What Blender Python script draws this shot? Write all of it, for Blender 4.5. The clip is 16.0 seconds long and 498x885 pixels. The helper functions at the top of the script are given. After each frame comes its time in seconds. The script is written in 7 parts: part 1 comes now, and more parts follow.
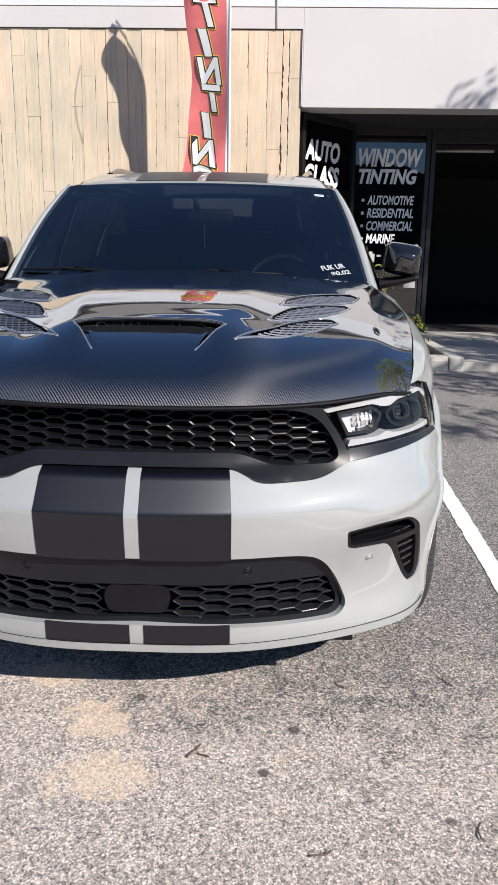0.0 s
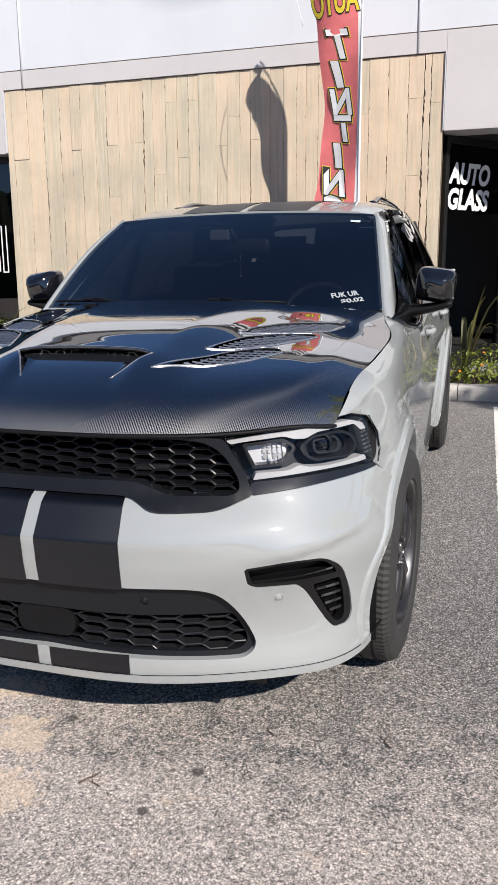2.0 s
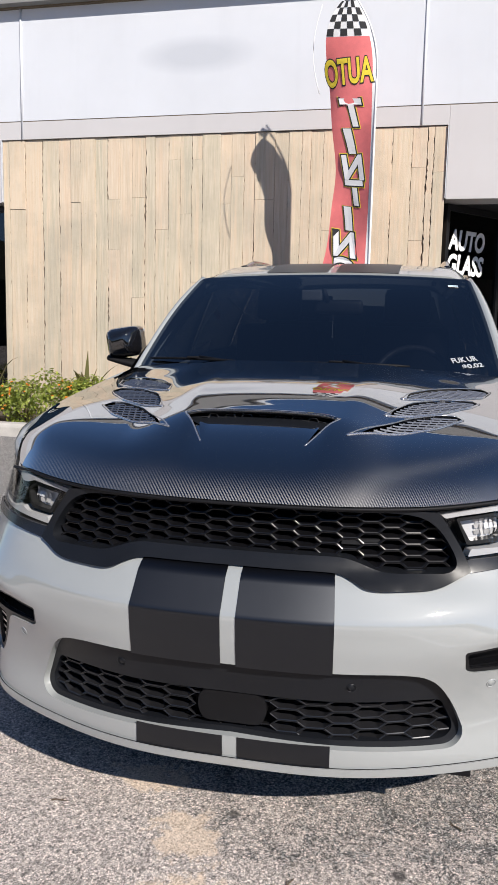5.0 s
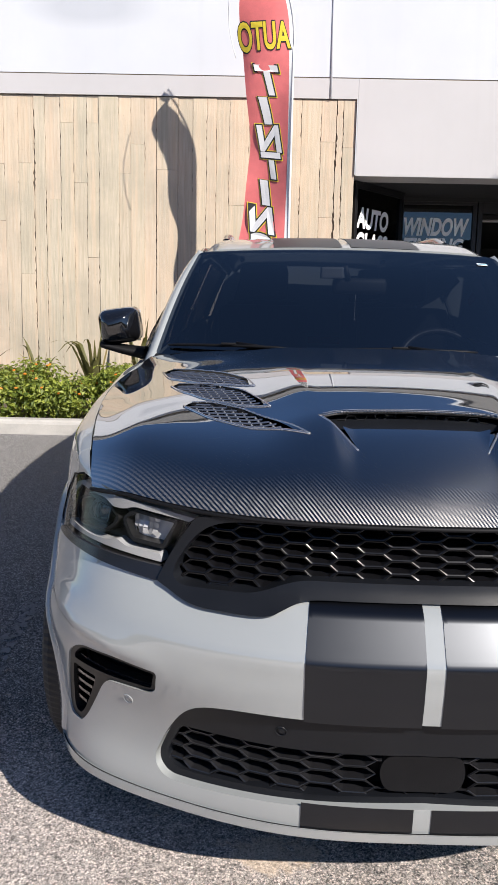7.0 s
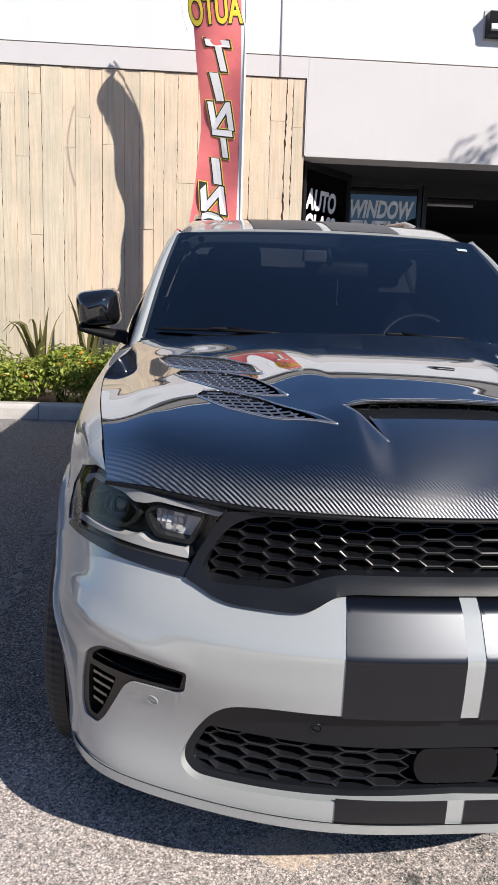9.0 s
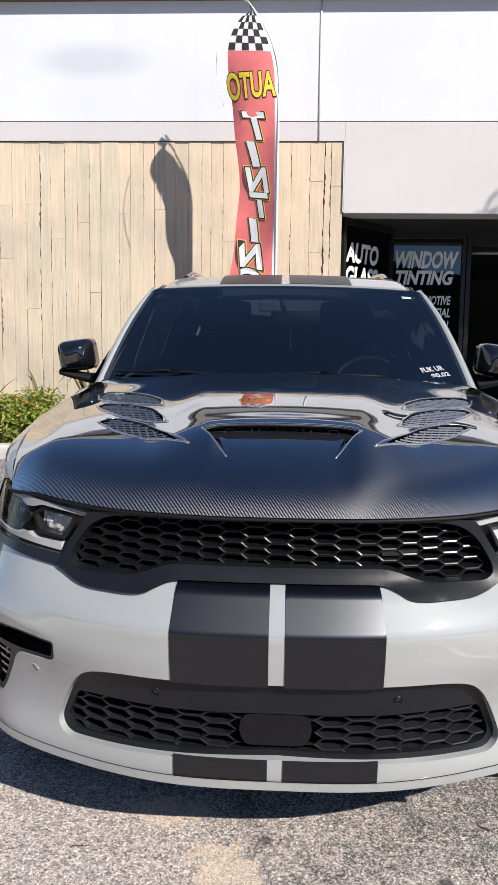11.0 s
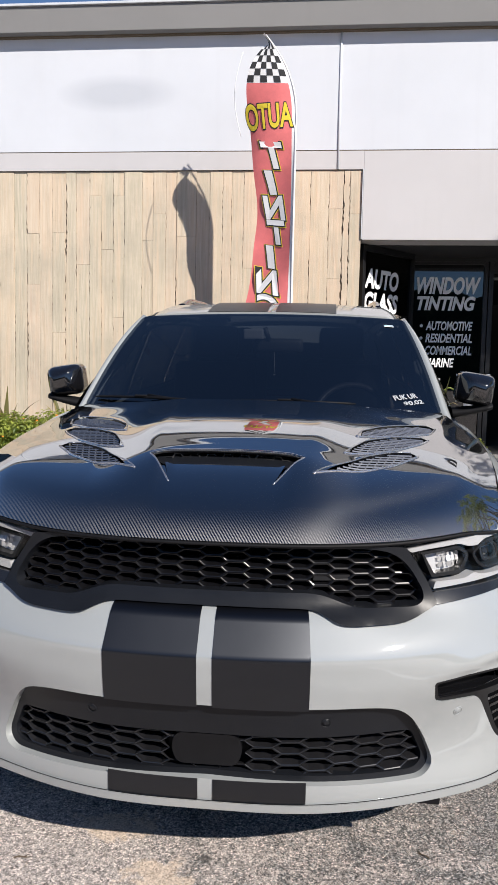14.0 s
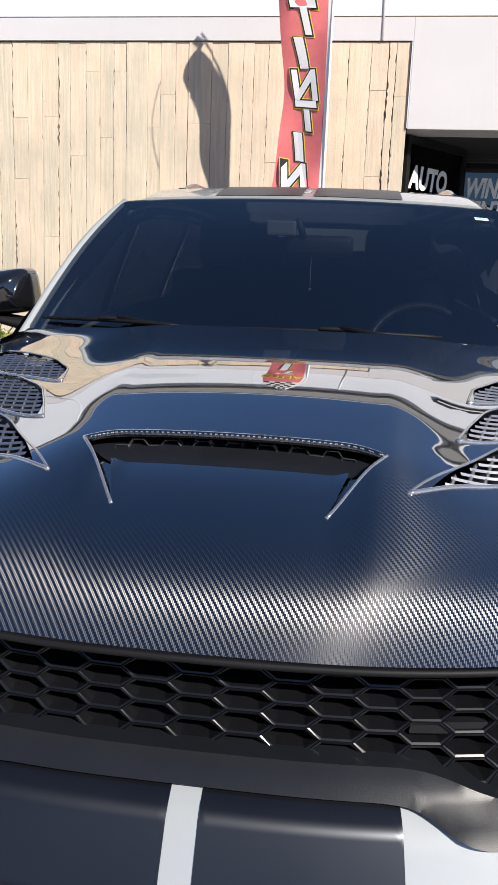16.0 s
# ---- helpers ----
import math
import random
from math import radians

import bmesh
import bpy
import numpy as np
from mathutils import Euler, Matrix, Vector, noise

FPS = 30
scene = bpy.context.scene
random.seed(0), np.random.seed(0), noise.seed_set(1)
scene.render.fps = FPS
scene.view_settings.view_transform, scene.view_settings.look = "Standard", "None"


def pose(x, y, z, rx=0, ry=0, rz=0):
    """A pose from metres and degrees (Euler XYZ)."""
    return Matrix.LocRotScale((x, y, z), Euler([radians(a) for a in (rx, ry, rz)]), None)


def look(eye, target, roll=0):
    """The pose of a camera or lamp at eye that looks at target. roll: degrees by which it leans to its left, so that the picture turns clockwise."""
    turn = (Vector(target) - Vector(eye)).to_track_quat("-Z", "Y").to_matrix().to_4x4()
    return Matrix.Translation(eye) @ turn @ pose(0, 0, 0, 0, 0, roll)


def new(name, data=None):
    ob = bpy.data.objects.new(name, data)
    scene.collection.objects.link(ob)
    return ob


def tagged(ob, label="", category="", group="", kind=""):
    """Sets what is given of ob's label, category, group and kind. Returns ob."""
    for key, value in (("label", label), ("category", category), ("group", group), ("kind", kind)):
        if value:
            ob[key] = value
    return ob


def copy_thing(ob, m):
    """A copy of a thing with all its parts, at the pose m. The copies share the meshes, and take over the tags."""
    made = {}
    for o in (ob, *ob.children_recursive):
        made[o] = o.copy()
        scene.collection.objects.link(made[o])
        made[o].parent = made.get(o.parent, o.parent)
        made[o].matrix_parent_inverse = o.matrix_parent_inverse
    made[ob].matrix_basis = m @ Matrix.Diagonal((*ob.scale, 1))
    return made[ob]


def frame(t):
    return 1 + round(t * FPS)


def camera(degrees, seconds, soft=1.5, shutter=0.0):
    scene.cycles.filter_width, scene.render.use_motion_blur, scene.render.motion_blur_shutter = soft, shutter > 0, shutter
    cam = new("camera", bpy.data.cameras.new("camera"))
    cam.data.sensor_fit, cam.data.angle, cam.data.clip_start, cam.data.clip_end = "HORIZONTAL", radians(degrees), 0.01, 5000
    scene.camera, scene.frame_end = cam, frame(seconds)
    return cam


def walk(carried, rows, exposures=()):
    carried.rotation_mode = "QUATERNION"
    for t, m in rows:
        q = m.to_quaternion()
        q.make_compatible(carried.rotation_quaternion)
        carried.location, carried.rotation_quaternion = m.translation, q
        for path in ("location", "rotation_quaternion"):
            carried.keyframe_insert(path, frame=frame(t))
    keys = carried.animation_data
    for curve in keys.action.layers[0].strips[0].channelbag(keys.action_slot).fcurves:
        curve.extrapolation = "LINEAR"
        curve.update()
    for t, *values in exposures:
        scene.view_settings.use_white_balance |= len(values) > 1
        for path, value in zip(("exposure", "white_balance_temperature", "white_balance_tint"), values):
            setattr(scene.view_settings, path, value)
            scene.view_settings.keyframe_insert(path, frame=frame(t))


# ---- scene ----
cam = camera(36.0, 16.0)
METRES, EYE, TILT, LEAN, TURN = 6.0, 1.391, 0.0, 0.0, 1.6
ROWS = [
    (0.0, 0.0, 0.0, 0.0, 0.21, -13.76, -0.86),
    (0.5, 0.0441, 0.0087, -0.0037, 4.1, -13.55, -0.45),
    (1.0, 0.0848, 0.0198, -0.0015, 8.53, -13.05, -0.24),
    (1.5, 0.1222, 0.0244, -0.0004, 12.55, -12.43, 0.03),
    (2.0, 0.1364, 0.0269, -0.0003, 15.14, -11.69, 0.32),
    (2.5, 0.1412, 0.0248, -0.0002, 16.32, -11.01, 0.5),
    (3.0, 0.1394, 0.0244, -0.0007, 16.14, -10.41, 0.37),
    (3.5, 0.1193, 0.0179, 0.0, 15.3, -9.92, -0.05),
    (4.0, 0.084, 0.0038, 0.0016, 13.56, -9.39, -0.93),
    (4.5, 0.0531, 0.005, 0.002, 12.28, -8.57, -1.54),
    (5.0, 0.0126, 0.0204, 0.0034, 10.83, -7.73, -1.29),
    (7.5, -0.156, 0.0866, 0.004, -3.55, -9.71, -1.46),
    (8.0, -0.1809, 0.0915, 0.0052, -5.66, -10.38, -1.75),
    (8.5, -0.1833, 0.0942, 0.0059, -6.65, -10.73, -1.98),
    (9.0, -0.1605, 0.0914, 0.0054, -5.87, -10.39, -1.73),
    (9.5, -0.1285, 0.0895, 0.0034, -4.07, -9.72, -1.08),
    (10.0, -0.1041, 0.0753, 0.0032, -1.95, -8.77, -0.71),
    (12.5, -0.0205, -0.0515, 0.0032, 3.34, -4.61, -0.87),
    (13.0, -0.0188, -0.0583, 0.0052, 3.68, -4.32, -0.62),
    (13.5, -0.0146, -0.027, 0.0032, 3.97, -4.49, -0.79),
    (14.0, -0.013, 0.012, 0.0068, 4.21, -5.16, -1.2),
    (14.5, -0.0231, 0.0521, 0.0063, 4.47, -6.25, -1.62),
    (15.0, -0.0358, 0.1011, 0.008, 4.79, -7.79, -1.99),
    (15.5, -0.0326, 0.1506, 0.0039, 5.07, -9.49, -2.09),
    (16.0, -0.0299, 0.2018, 0.0053, 5.6, -11.39, -2.18),
]
walk(cam, [(t, pose(0.373, -1.995, EYE, TILT, LEAN, TURN) @ pose(METRES * x, METRES * y, METRES * z, 90 + pitch, roll, yaw)) for t, x, y, z, yaw, pitch, roll in ROWS], [(0.0, 0.65, 6600, 11), (1.5, 0.49, 6600, 11), (3.0, 0.46, 6600, 11), (5.0, 0.47, 6600, 11), (7.5, 0.66, 6600, 11), (10.0, 0.71, 6600, 11), (12.5, 0.48, 6600, 11), (14.0, 0.50, 6600, 11), (16.0, 0.77, 6600, 11)])

# ---- world and sun ----
SUN_WAY = Vector((-0.96, 1.0, -0.98)).normalized()
world = bpy.data.worlds.new("world")
scene.world = world
world.use_nodes = True
sky = world.node_tree.nodes.new("ShaderNodeTexSky")
sky.sky_type, sky.sun_disc = "NISHITA", False
sky.sun_elevation = math.asin(-SUN_WAY.z)
sky.sun_rotation = math.atan2(-SUN_WAY.x, -SUN_WAY.y)
sky.air_density, sky.dust_density, sky.ozone_density = 0.75, 0.0, 6.0
world.node_tree.links.new(sky.outputs[0], world.node_tree.nodes["Background"].inputs[0])
world.node_tree.nodes["Background"].inputs[1].default_value = 0.088
sun = new("sun", bpy.data.lights.new("sun", "SUN"))
sun.data.energy, sun.data.angle, sun.data.color = 5.0, radians(0.53), (1.0, 0.95, 0.88)
sun.matrix_world = look((0, 0, 30), Vector((0, 0, 30)) + SUN_WAY)

# ---- materials ----


class Nodes:
    """A small builder for node materials."""

    def __init__(self, name):
        self.m = bpy.data.materials.new(name)
        self.m.use_nodes = True
        self.t = self.m.node_tree
        self.b = self.t.nodes["Principled BSDF"]
        self.out = self.t.nodes["Material Output"]

    def n(self, kind, **values):
        node = self.t.nodes.new("ShaderNode" + kind)
        for key, value in values.items():
            if key in node.inputs:
                node.inputs[key].default_value = value
            else:
                setattr(node, key, value)
        return node

    def l(self, a, b):
        self.t.links.new(a, b)

    def coords(self, which="Object"):
        return self.n("TexCoord").outputs[which]

    def noise(self, co, scale, detail=4.0, rough=0.6):
        node = self.n("TexNoise", Scale=scale, Detail=detail, Roughness=rough)
        self.l(co, node.inputs["Vector"])
        return node.outputs["Fac"]

    def ramp(self, fac, stops):
        node = self.n("ValToRGB")
        ramp = node.color_ramp
        while len(ramp.elements) < len(stops):
            ramp.elements.new(0.5)
        for e, (pos, col) in zip(ramp.elements, stops):
            e.position = pos
            e.color = (*col, 1) if isinstance(col, tuple) else (col, col, col, 1)
        self.l(fac, node.inputs[0])
        return node.outputs[0]

    def mix(self, fac, a, b, blend="MIX"):
        node = self.n("Mix", data_type="RGBA", blend_type=blend)
        for sock, value in ((node.inputs[0], fac), (node.inputs[6], a), (node.inputs[7], b)):
            if isinstance(value, (int, float)):
                sock.default_value = value
            elif isinstance(value, tuple):
                sock.default_value = (*value, 1)
            else:
                self.l(value, sock)
        return node.outputs[2]

    def math(self, op, a, b=0.0, c=0.0):
        node = self.n("Math", operation=op)
        for sock, value in zip(node.inputs, (a, b, c)):
            if isinstance(value, (int, float)):
                sock.default_value = value
            else:
                self.l(value, sock)
        return node.outputs[0]

    def bump(self, height, strength, distance):
        node = self.n("Bump", Strength=strength, Distance=distance)
        self.l(height, node.inputs["Height"])
        self.l(node.outputs[0], self.b.inputs["Normal"])
        return node

    def colour(self, value):
        if isinstance(value, tuple):
            self.b.inputs["Base Color"].default_value = (*value, 1)
        else:
            self.l(value, self.b.inputs["Base Color"])

    def rough(self, value):
        if isinstance(value, (int, float)):
            self.b.inputs["Roughness"].default_value = value
        else:
            self.l(value, self.b.inputs["Roughness"])


def surface(name, colour, rough=0.5, metal=0.0, coat=0.0, vary=0.12, scale=8.0, grain=180.0, relief=0.0, rvary=0.08, spec=0.5, coat_rough=0.03, coat_ior=1.7):
    """A general surface: a base colour with variation at two scales, uneven gloss and fine relief."""
    k = Nodes(name)
    co = k.coords()
    big, fine = k.noise(co, scale), k.noise(co, grain, 2.0)
    lo = tuple(c * (1 - vary) for c in colour)
    hi = tuple(min(1.0, c * (1 + vary)) for c in colour)
    both = k.math("ADD", k.math("MULTIPLY", big, 0.7), k.math("MULTIPLY", fine, 0.3))
    k.colour(k.ramp(both, [(0.3, lo), (0.7, hi)]))
    k.rough(k.math("ADD", k.math("MULTIPLY", big, rvary * 2), max(0.0, rough - rvary)))
    k.b.inputs["Metallic"].default_value = metal
    k.b.inputs["Coat Weight"].default_value = coat
    k.b.inputs["Coat Roughness"].default_value = coat_rough
    k.b.inputs["Coat IOR"].default_value = coat_ior
    k.b.inputs["Specular IOR Level"].default_value = spec
    if relief:
        k.bump(fine, 0.6, relief)
    return k.m


def asphalt():
    k = Nodes("worn_asphalt")
    co = k.coords()
    wide = k.noise(co, 0.55, 5.0, 0.62)
    mid = k.noise(co, 3.2, 5.0, 0.65)
    bits = k.noise(co, 13.0, 4.0, 0.7)
    speck = k.noise(co, 68.0, 8.0, 0.88)
    fine = k.noise(co, 420.0, 3.0, 0.75)
    stones = k.n("TexVoronoi", Scale=230.0, Randomness=1.0)
    k.l(co, stones.inputs["Vector"])
    stone = k.n("SeparateColor")
    k.l(stones.outputs["Color"], stone.inputs[0])
    # the binder wears off towards the lane, so more pale stone shows there
    pos = k.n("SeparateXYZ")
    k.l(co, pos.inputs[0])
    lane = k.n("MapRange")
    lane.interpolation_type = "SMOOTHSTEP"
    k.l(k.math("ADD", pos.outputs[1], k.math("MULTIPLY", mid, 1.5)), lane.inputs[0])
    for i, v in ((1, 0.5), (2, 2.0), (3, 1.0), (4, 0.0)):
        lane.inputs[i].default_value = v
    wear = k.math("ADD", k.math("MULTIPLY", wide, 0.9), k.math("ADD", k.math("MULTIPLY", mid, 0.8), k.math("MULTIPLY", bits, 0.5)))
    wear = k.math("SUBTRACT", wear, 1.1)
    # pale sandy patches where the surface has worn through in the lane
    rag = k.math("ADD", k.math("MULTIPLY", mid, 0.9), k.math("ADD", k.math("MULTIPLY", bits, 0.9), k.math("MULTIPLY", speck, 0.5)))
    patch = 0.0
    for cx, cy, rx, ry in ((-0.12, 0.06, 0.17, 0.17), (-0.07, -0.18, 0.20, 0.15), (-0.32, 0.31, 0.20, 0.10)):
        spot = k.n("Mapping")
        spot.inputs["Location"].default_value = (-cx / rx, -cy / ry, 0.0)
        spot.inputs["Scale"].default_value = (1 / rx, 1 / ry, 0.0)
        k.l(co, spot.inputs[0])
        ball = k.n("TexGradient", gradient_type="SPHERICAL")
        k.l(spot.outputs[0], ball.inputs[0])
        patch = k.math("MAXIMUM", patch, ball.outputs["Fac"])
    patch = k.math("ADD", k.math("MULTIPLY", patch, 1.1), k.math("MULTIPLY", k.math("SUBTRACT", rag, 1.15), 1.7))
    patch = k.ramp(patch, [(0.38, 0.0), (0.62, 1.0)])
    # sand drifts in over the near side of the lane
    drift = k.n("MapRange")
    drift.interpolation_type = "SMOOTHSTEP"
    k.l(k.math("SUBTRACT", pos.outputs[0], k.math("MULTIPLY", mid, 1.2)), drift.inputs[0])
    for i, v in ((1, -1.9), (2, -0.1), (3, 1.0), (4, 0.0)):
        drift.inputs[i].default_value = v
    wear = k.math("ADD", wear, k.math("MULTIPLY", drift.outputs[0], 0.26))
    bare = k.math("SUBTRACT", k.math("MULTIPLY", lane.outputs[0], k.math("ADD", k.math("MULTIPLY", wear, 1.0), 0.29)), 0.14)
    pick = k.math("ADD", k.math("MULTIPLY", stone.outputs[0], 0.22), k.math("ADD", speck, bare))
    show = k.ramp(pick, [(0.585, 0.0), (0.640, 1.0)])
    grain = k.math("ADD", k.math("MULTIPLY", stone.outputs[1], 0.55), k.math("MULTIPLY", fine, 0.45))
    binder = k.ramp(grain, [(0.22, (0.026, 0.026, 0.027)), (0.5, (0.19, 0.186, 0.182)), (0.66, (0.38, 0.37, 0.36)), (0.76, (0.68, 0.65, 0.62))])
    pale = k.ramp(grain, [(0.2, (0.24, 0.20, 0.18)), (0.42, (0.64, 0.555, 0.505)), (0.8, (0.90, 0.81, 0.75))])
    body = k.mix(show, binder, pale)
    # sandy dust where most of the binder has gone
    dust = k.ramp(k.math("MULTIPLY", wear, lane.outputs[0]), [(0.24, 0.0), (0.46, 0.7)])
    body = k.mix(dust, body, k.ramp(pick, [(0.35, (0.20, 0.165, 0.125)), (0.6, (0.56, 0.475, 0.375)), (0.9, (0.76, 0.67, 0.55))]))
    # rounded stones, each its own tone, with dark gaps between
    cobble = k.n("TexVoronoi", Scale=120.0, Randomness=1.0)
    gaps = k.n("TexVoronoi", Scale=120.0, Randomness=1.0, feature="DISTANCE_TO_EDGE")
    warp = k.n("VectorMath", operation="MULTIPLY_ADD")
    jitter = k.n("TexNoise", Scale=90.0, Detail=2.0)
    k.l(co, jitter.inputs["Vector"])
    k.l(jitter.outputs["Color"], warp.inputs[0])
    warp.inputs[1].default_value = (0.008, 0.008, 0.0)
    k.l(co, warp.inputs[2])
    for node in (cobble, gaps):
        k.l(warp.outputs[0], node.inputs["Vector"])
    tone = k.n("SeparateColor")
    k.l(cobble.outputs["Color"], tone.inputs[0])
    body = k.mix(0.9, body, k.ramp(tone.outputs[0], [(0.0, 0.52), (0.35, 1.0), (1.0, 1.34)]), "MULTIPLY")
    body = k.mix(k.ramp(gaps.outputs["Distance"], [(0.02, 0.50), (0.14, 0.0)]), body, (0.06, 0.056, 0.054))
    # pits between the stones
    pit = k.ramp(k.noise(co, 88.0, 5.0, 0.8), [(0.40, 0.85), (0.46, 0.0)])
    body = k.mix(pit, body, (0.075, 0.068, 0.064))
    cream = k.ramp(grain, [(0.15, (0.40, 0.29, 0.20)), (0.45, (0.84, 0.66, 0.50)), (0.9, (0.92, 0.78, 0.63))])
    body = k.mix(k.math("MULTIPLY", patch, 0.66), body, cream)
    # dark oil spots
    for cx, cy, r in ((-0.02, 0.186, 0.026), (0.464, 0.045, 0.028), (0.375, -0.144, 0.024), (0.86, -0.30, 0.022), (-0.62, -0.25, 0.02)):
        spot = k.n("Mapping")
        spot.inputs["Location"].default_value = (-cx / r, -cy / r, 0.0)
        spot.inputs["Scale"].default_value = (1 / r, 1 / r, 0.0)
        k.l(co, spot.inputs[0])
        ball = k.n("TexGradient", gradient_type="SPHERICAL")
        k.l(spot.outputs[0], ball.inputs[0])
        body = k.mix(k.ramp(k.math("ADD", ball.outputs["Fac"], k.math("MULTIPLY", bits, 0.5)), [(0.42, 0.0), (0.75, 0.75)]), body, (0.035, 0.032, 0.032))
    k.colour(body)
    k.rough(0.88)
    k.bump(k.math("ADD", k.math("MULTIPLY", show, 0.4), k.math("ADD", fine, k.math("MULTIPLY", speck, 0.6))), 0.9, 0.006)
    return k.m


def carbon():
    k = Nodes("carbon_weave_lacquered")
    co = k.coords()
    pos = k.n("SeparateXYZ")
    k.l(co, pos.inputs[0])
    tow = 1 / 0.0021
    u, v = k.math("MULTIPLY", pos.outputs[0], tow), k.math("MULTIPLY", pos.outputs[1], tow)
    cell = k.math("ADD", k.math("FLOOR", u), k.math("FLOOR", v))
    warp = k.math("LESS_THAN", k.math("FLOORED_MODULO", cell, 4.0), 1.5)
    ridge_u = k.math("SINE", k.math("MULTIPLY", u, math.pi))
    ridge_v = k.math("SINE", k.math("MULTIPLY", v, math.pi))
    ru, rv = k.math("ABSOLUTE", ridge_u), k.math("ABSOLUTE", ridge_v)
    ridge = k.math("ADD", k.math("MULTIPLY", warp, ru), k.math("MULTIPLY", k.math("SUBTRACT", 1.0, warp), rv))
    # fibres run across or along by turns, and glint square to their length
    # glint is also coloured in: weft and thread edges darker than the warp
    k.colour(k.mix(k.math("POWER", ridge, 1.4), (0.012, 0.012, 0.0125), k.mix(warp, (0.014, 0.014, 0.014), (0.092, 0.090, 0.090))))
    k.b.inputs["Metallic"].default_value = 1.0
    k.b.inputs["Roughness"].default_value = 0.41
    k.b.inputs["Anisotropic"].default_value = 0.96
    lay = k.n("Mix", data_type="VECTOR")
    k.l(warp, lay.inputs[0])
    lay.inputs[4].default_value, lay.inputs[5].default_value = (0.0, 1.0, 0.05), (1.0, 0.0, 0.0)
    k.l(lay.outputs[1], k.b.inputs["Tangent"])
    # under the lacquer the light meets the fibres more steeply than it arrives
    geo = k.n("NewGeometry")
    lean = k.n("VectorMath", operation="MULTIPLY_ADD")
    k.l(geo.outputs["Normal"], lean.inputs[0])
    lean.inputs[1].default_value, lean.inputs[2].default_value = (1.7, 1.0, 1.0), (0.22, -0.24, 0.0)
    unit = k.n("VectorMath", operation="NORMALIZE")
    k.l(lean.outputs[0], unit.inputs[0])
    k.l(unit.outputs[0], k.b.inputs["Normal"])
    # lacquer: a clear gloss, strong at a low angle
    shine = k.n("BsdfGlossy", Roughness=0.015)
    edge = k.n("LayerWeight", Blend=0.5)
    gloss = k.math("ADD", k.math("MULTIPLY", k.math("POWER", edge.outputs["Facing"], 1.2), 0.92), 0.115)
    mixer = k.n("MixShader")
    k.l(gloss, mixer.inputs[0])
    k.l(k.b.outputs[0], mixer.inputs[1])
    k.l(shine.outputs[0], mixer.inputs[2])
    k.l(mixer.outputs[0], k.out.inputs[0])
    return k.m


def glass(name, tint, ior=1.5, rough=0.0):
    """A thin pane: tinted see-through with a mirror gloss."""
    k = Nodes(name)
    clear = k.n("BsdfTransparent")
    clear.inputs[0].default_value = (*tint, 1)
    shine = k.n("BsdfGlossy", Roughness=rough)
    fres = k.n("Fresnel", IOR=ior)
    mixer = k.n("MixShader")
    k.l(fres.outputs[0], mixer.inputs[0])
    k.l(clear.outputs[0], mixer.inputs[1])
    k.l(shine.outputs[0], mixer.inputs[2])
    k.l(mixer.outputs[0], k.out.inputs[0])
    return k.m


def board_concrete():
    k = Nodes("board_formed_concrete")
    co = k.coords("Object")
    info = k.n("ObjectInfo")
    stretch = k.n("Mapping")
    stretch.inputs["Scale"].default_value = (14.0, 14.0, 0.7)
    k.l(co, stretch.inputs[0])
    shift = k.n("VectorMath", operation="ADD")
    k.l(stretch.outputs[0], shift.inputs[0])
    k.l(info.outputs["Random"], shift.inputs[1])
    grain = k.noise(shift.outputs[0], 3.0, 7.0, 0.66)
    blot = k.noise(co, 1.3, 5.0, 0.6)
    pit = k.noise(co, 60.0, 3.0, 0.7)
    tint = k.ramp(info.outputs["Random"], [(0.0, (0.41, 0.35, 0.26)), (0.2, (0.58, 0.44, 0.325)), (0.4, (0.39, 0.365, 0.28)), (0.6, (0.60, 0.465, 0.335)), (0.8, (0.44, 0.40, 0.30)), (1.0, (0.55, 0.42, 0.32))])
    c = k.mix(k.ramp(grain, [(0.35, 0.0), (0.65, 0.85)]), tint, (0.60, 0.52, 0.41))
    c = k.mix(k.ramp(blot, [(0.42, 0.0), (0.68, 0.75)]), c, (0.37, 0.335, 0.265))
    warm = k.noise(shift.outputs[0], 0.9, 4.0, 0.6)
    c = k.mix(k.ramp(warm, [(0.50, 0.0), (0.66, 0.42)]), c, (0.64, 0.48, 0.34))
    c = k.mix(k.ramp(pit, [(0.66, 0.0), (0.72, 0.5)]), c, (0.2, 0.17, 0.13))
    k.colour(k.mix(1.0, c, (0.98, 0.97, 0.96), "MULTIPLY"))
    k.rough(0.9)
    k.bump(k.math("ADD", grain, k.math("MULTIPLY", pit, 0.5)), 0.5, 0.008)
    return k.m


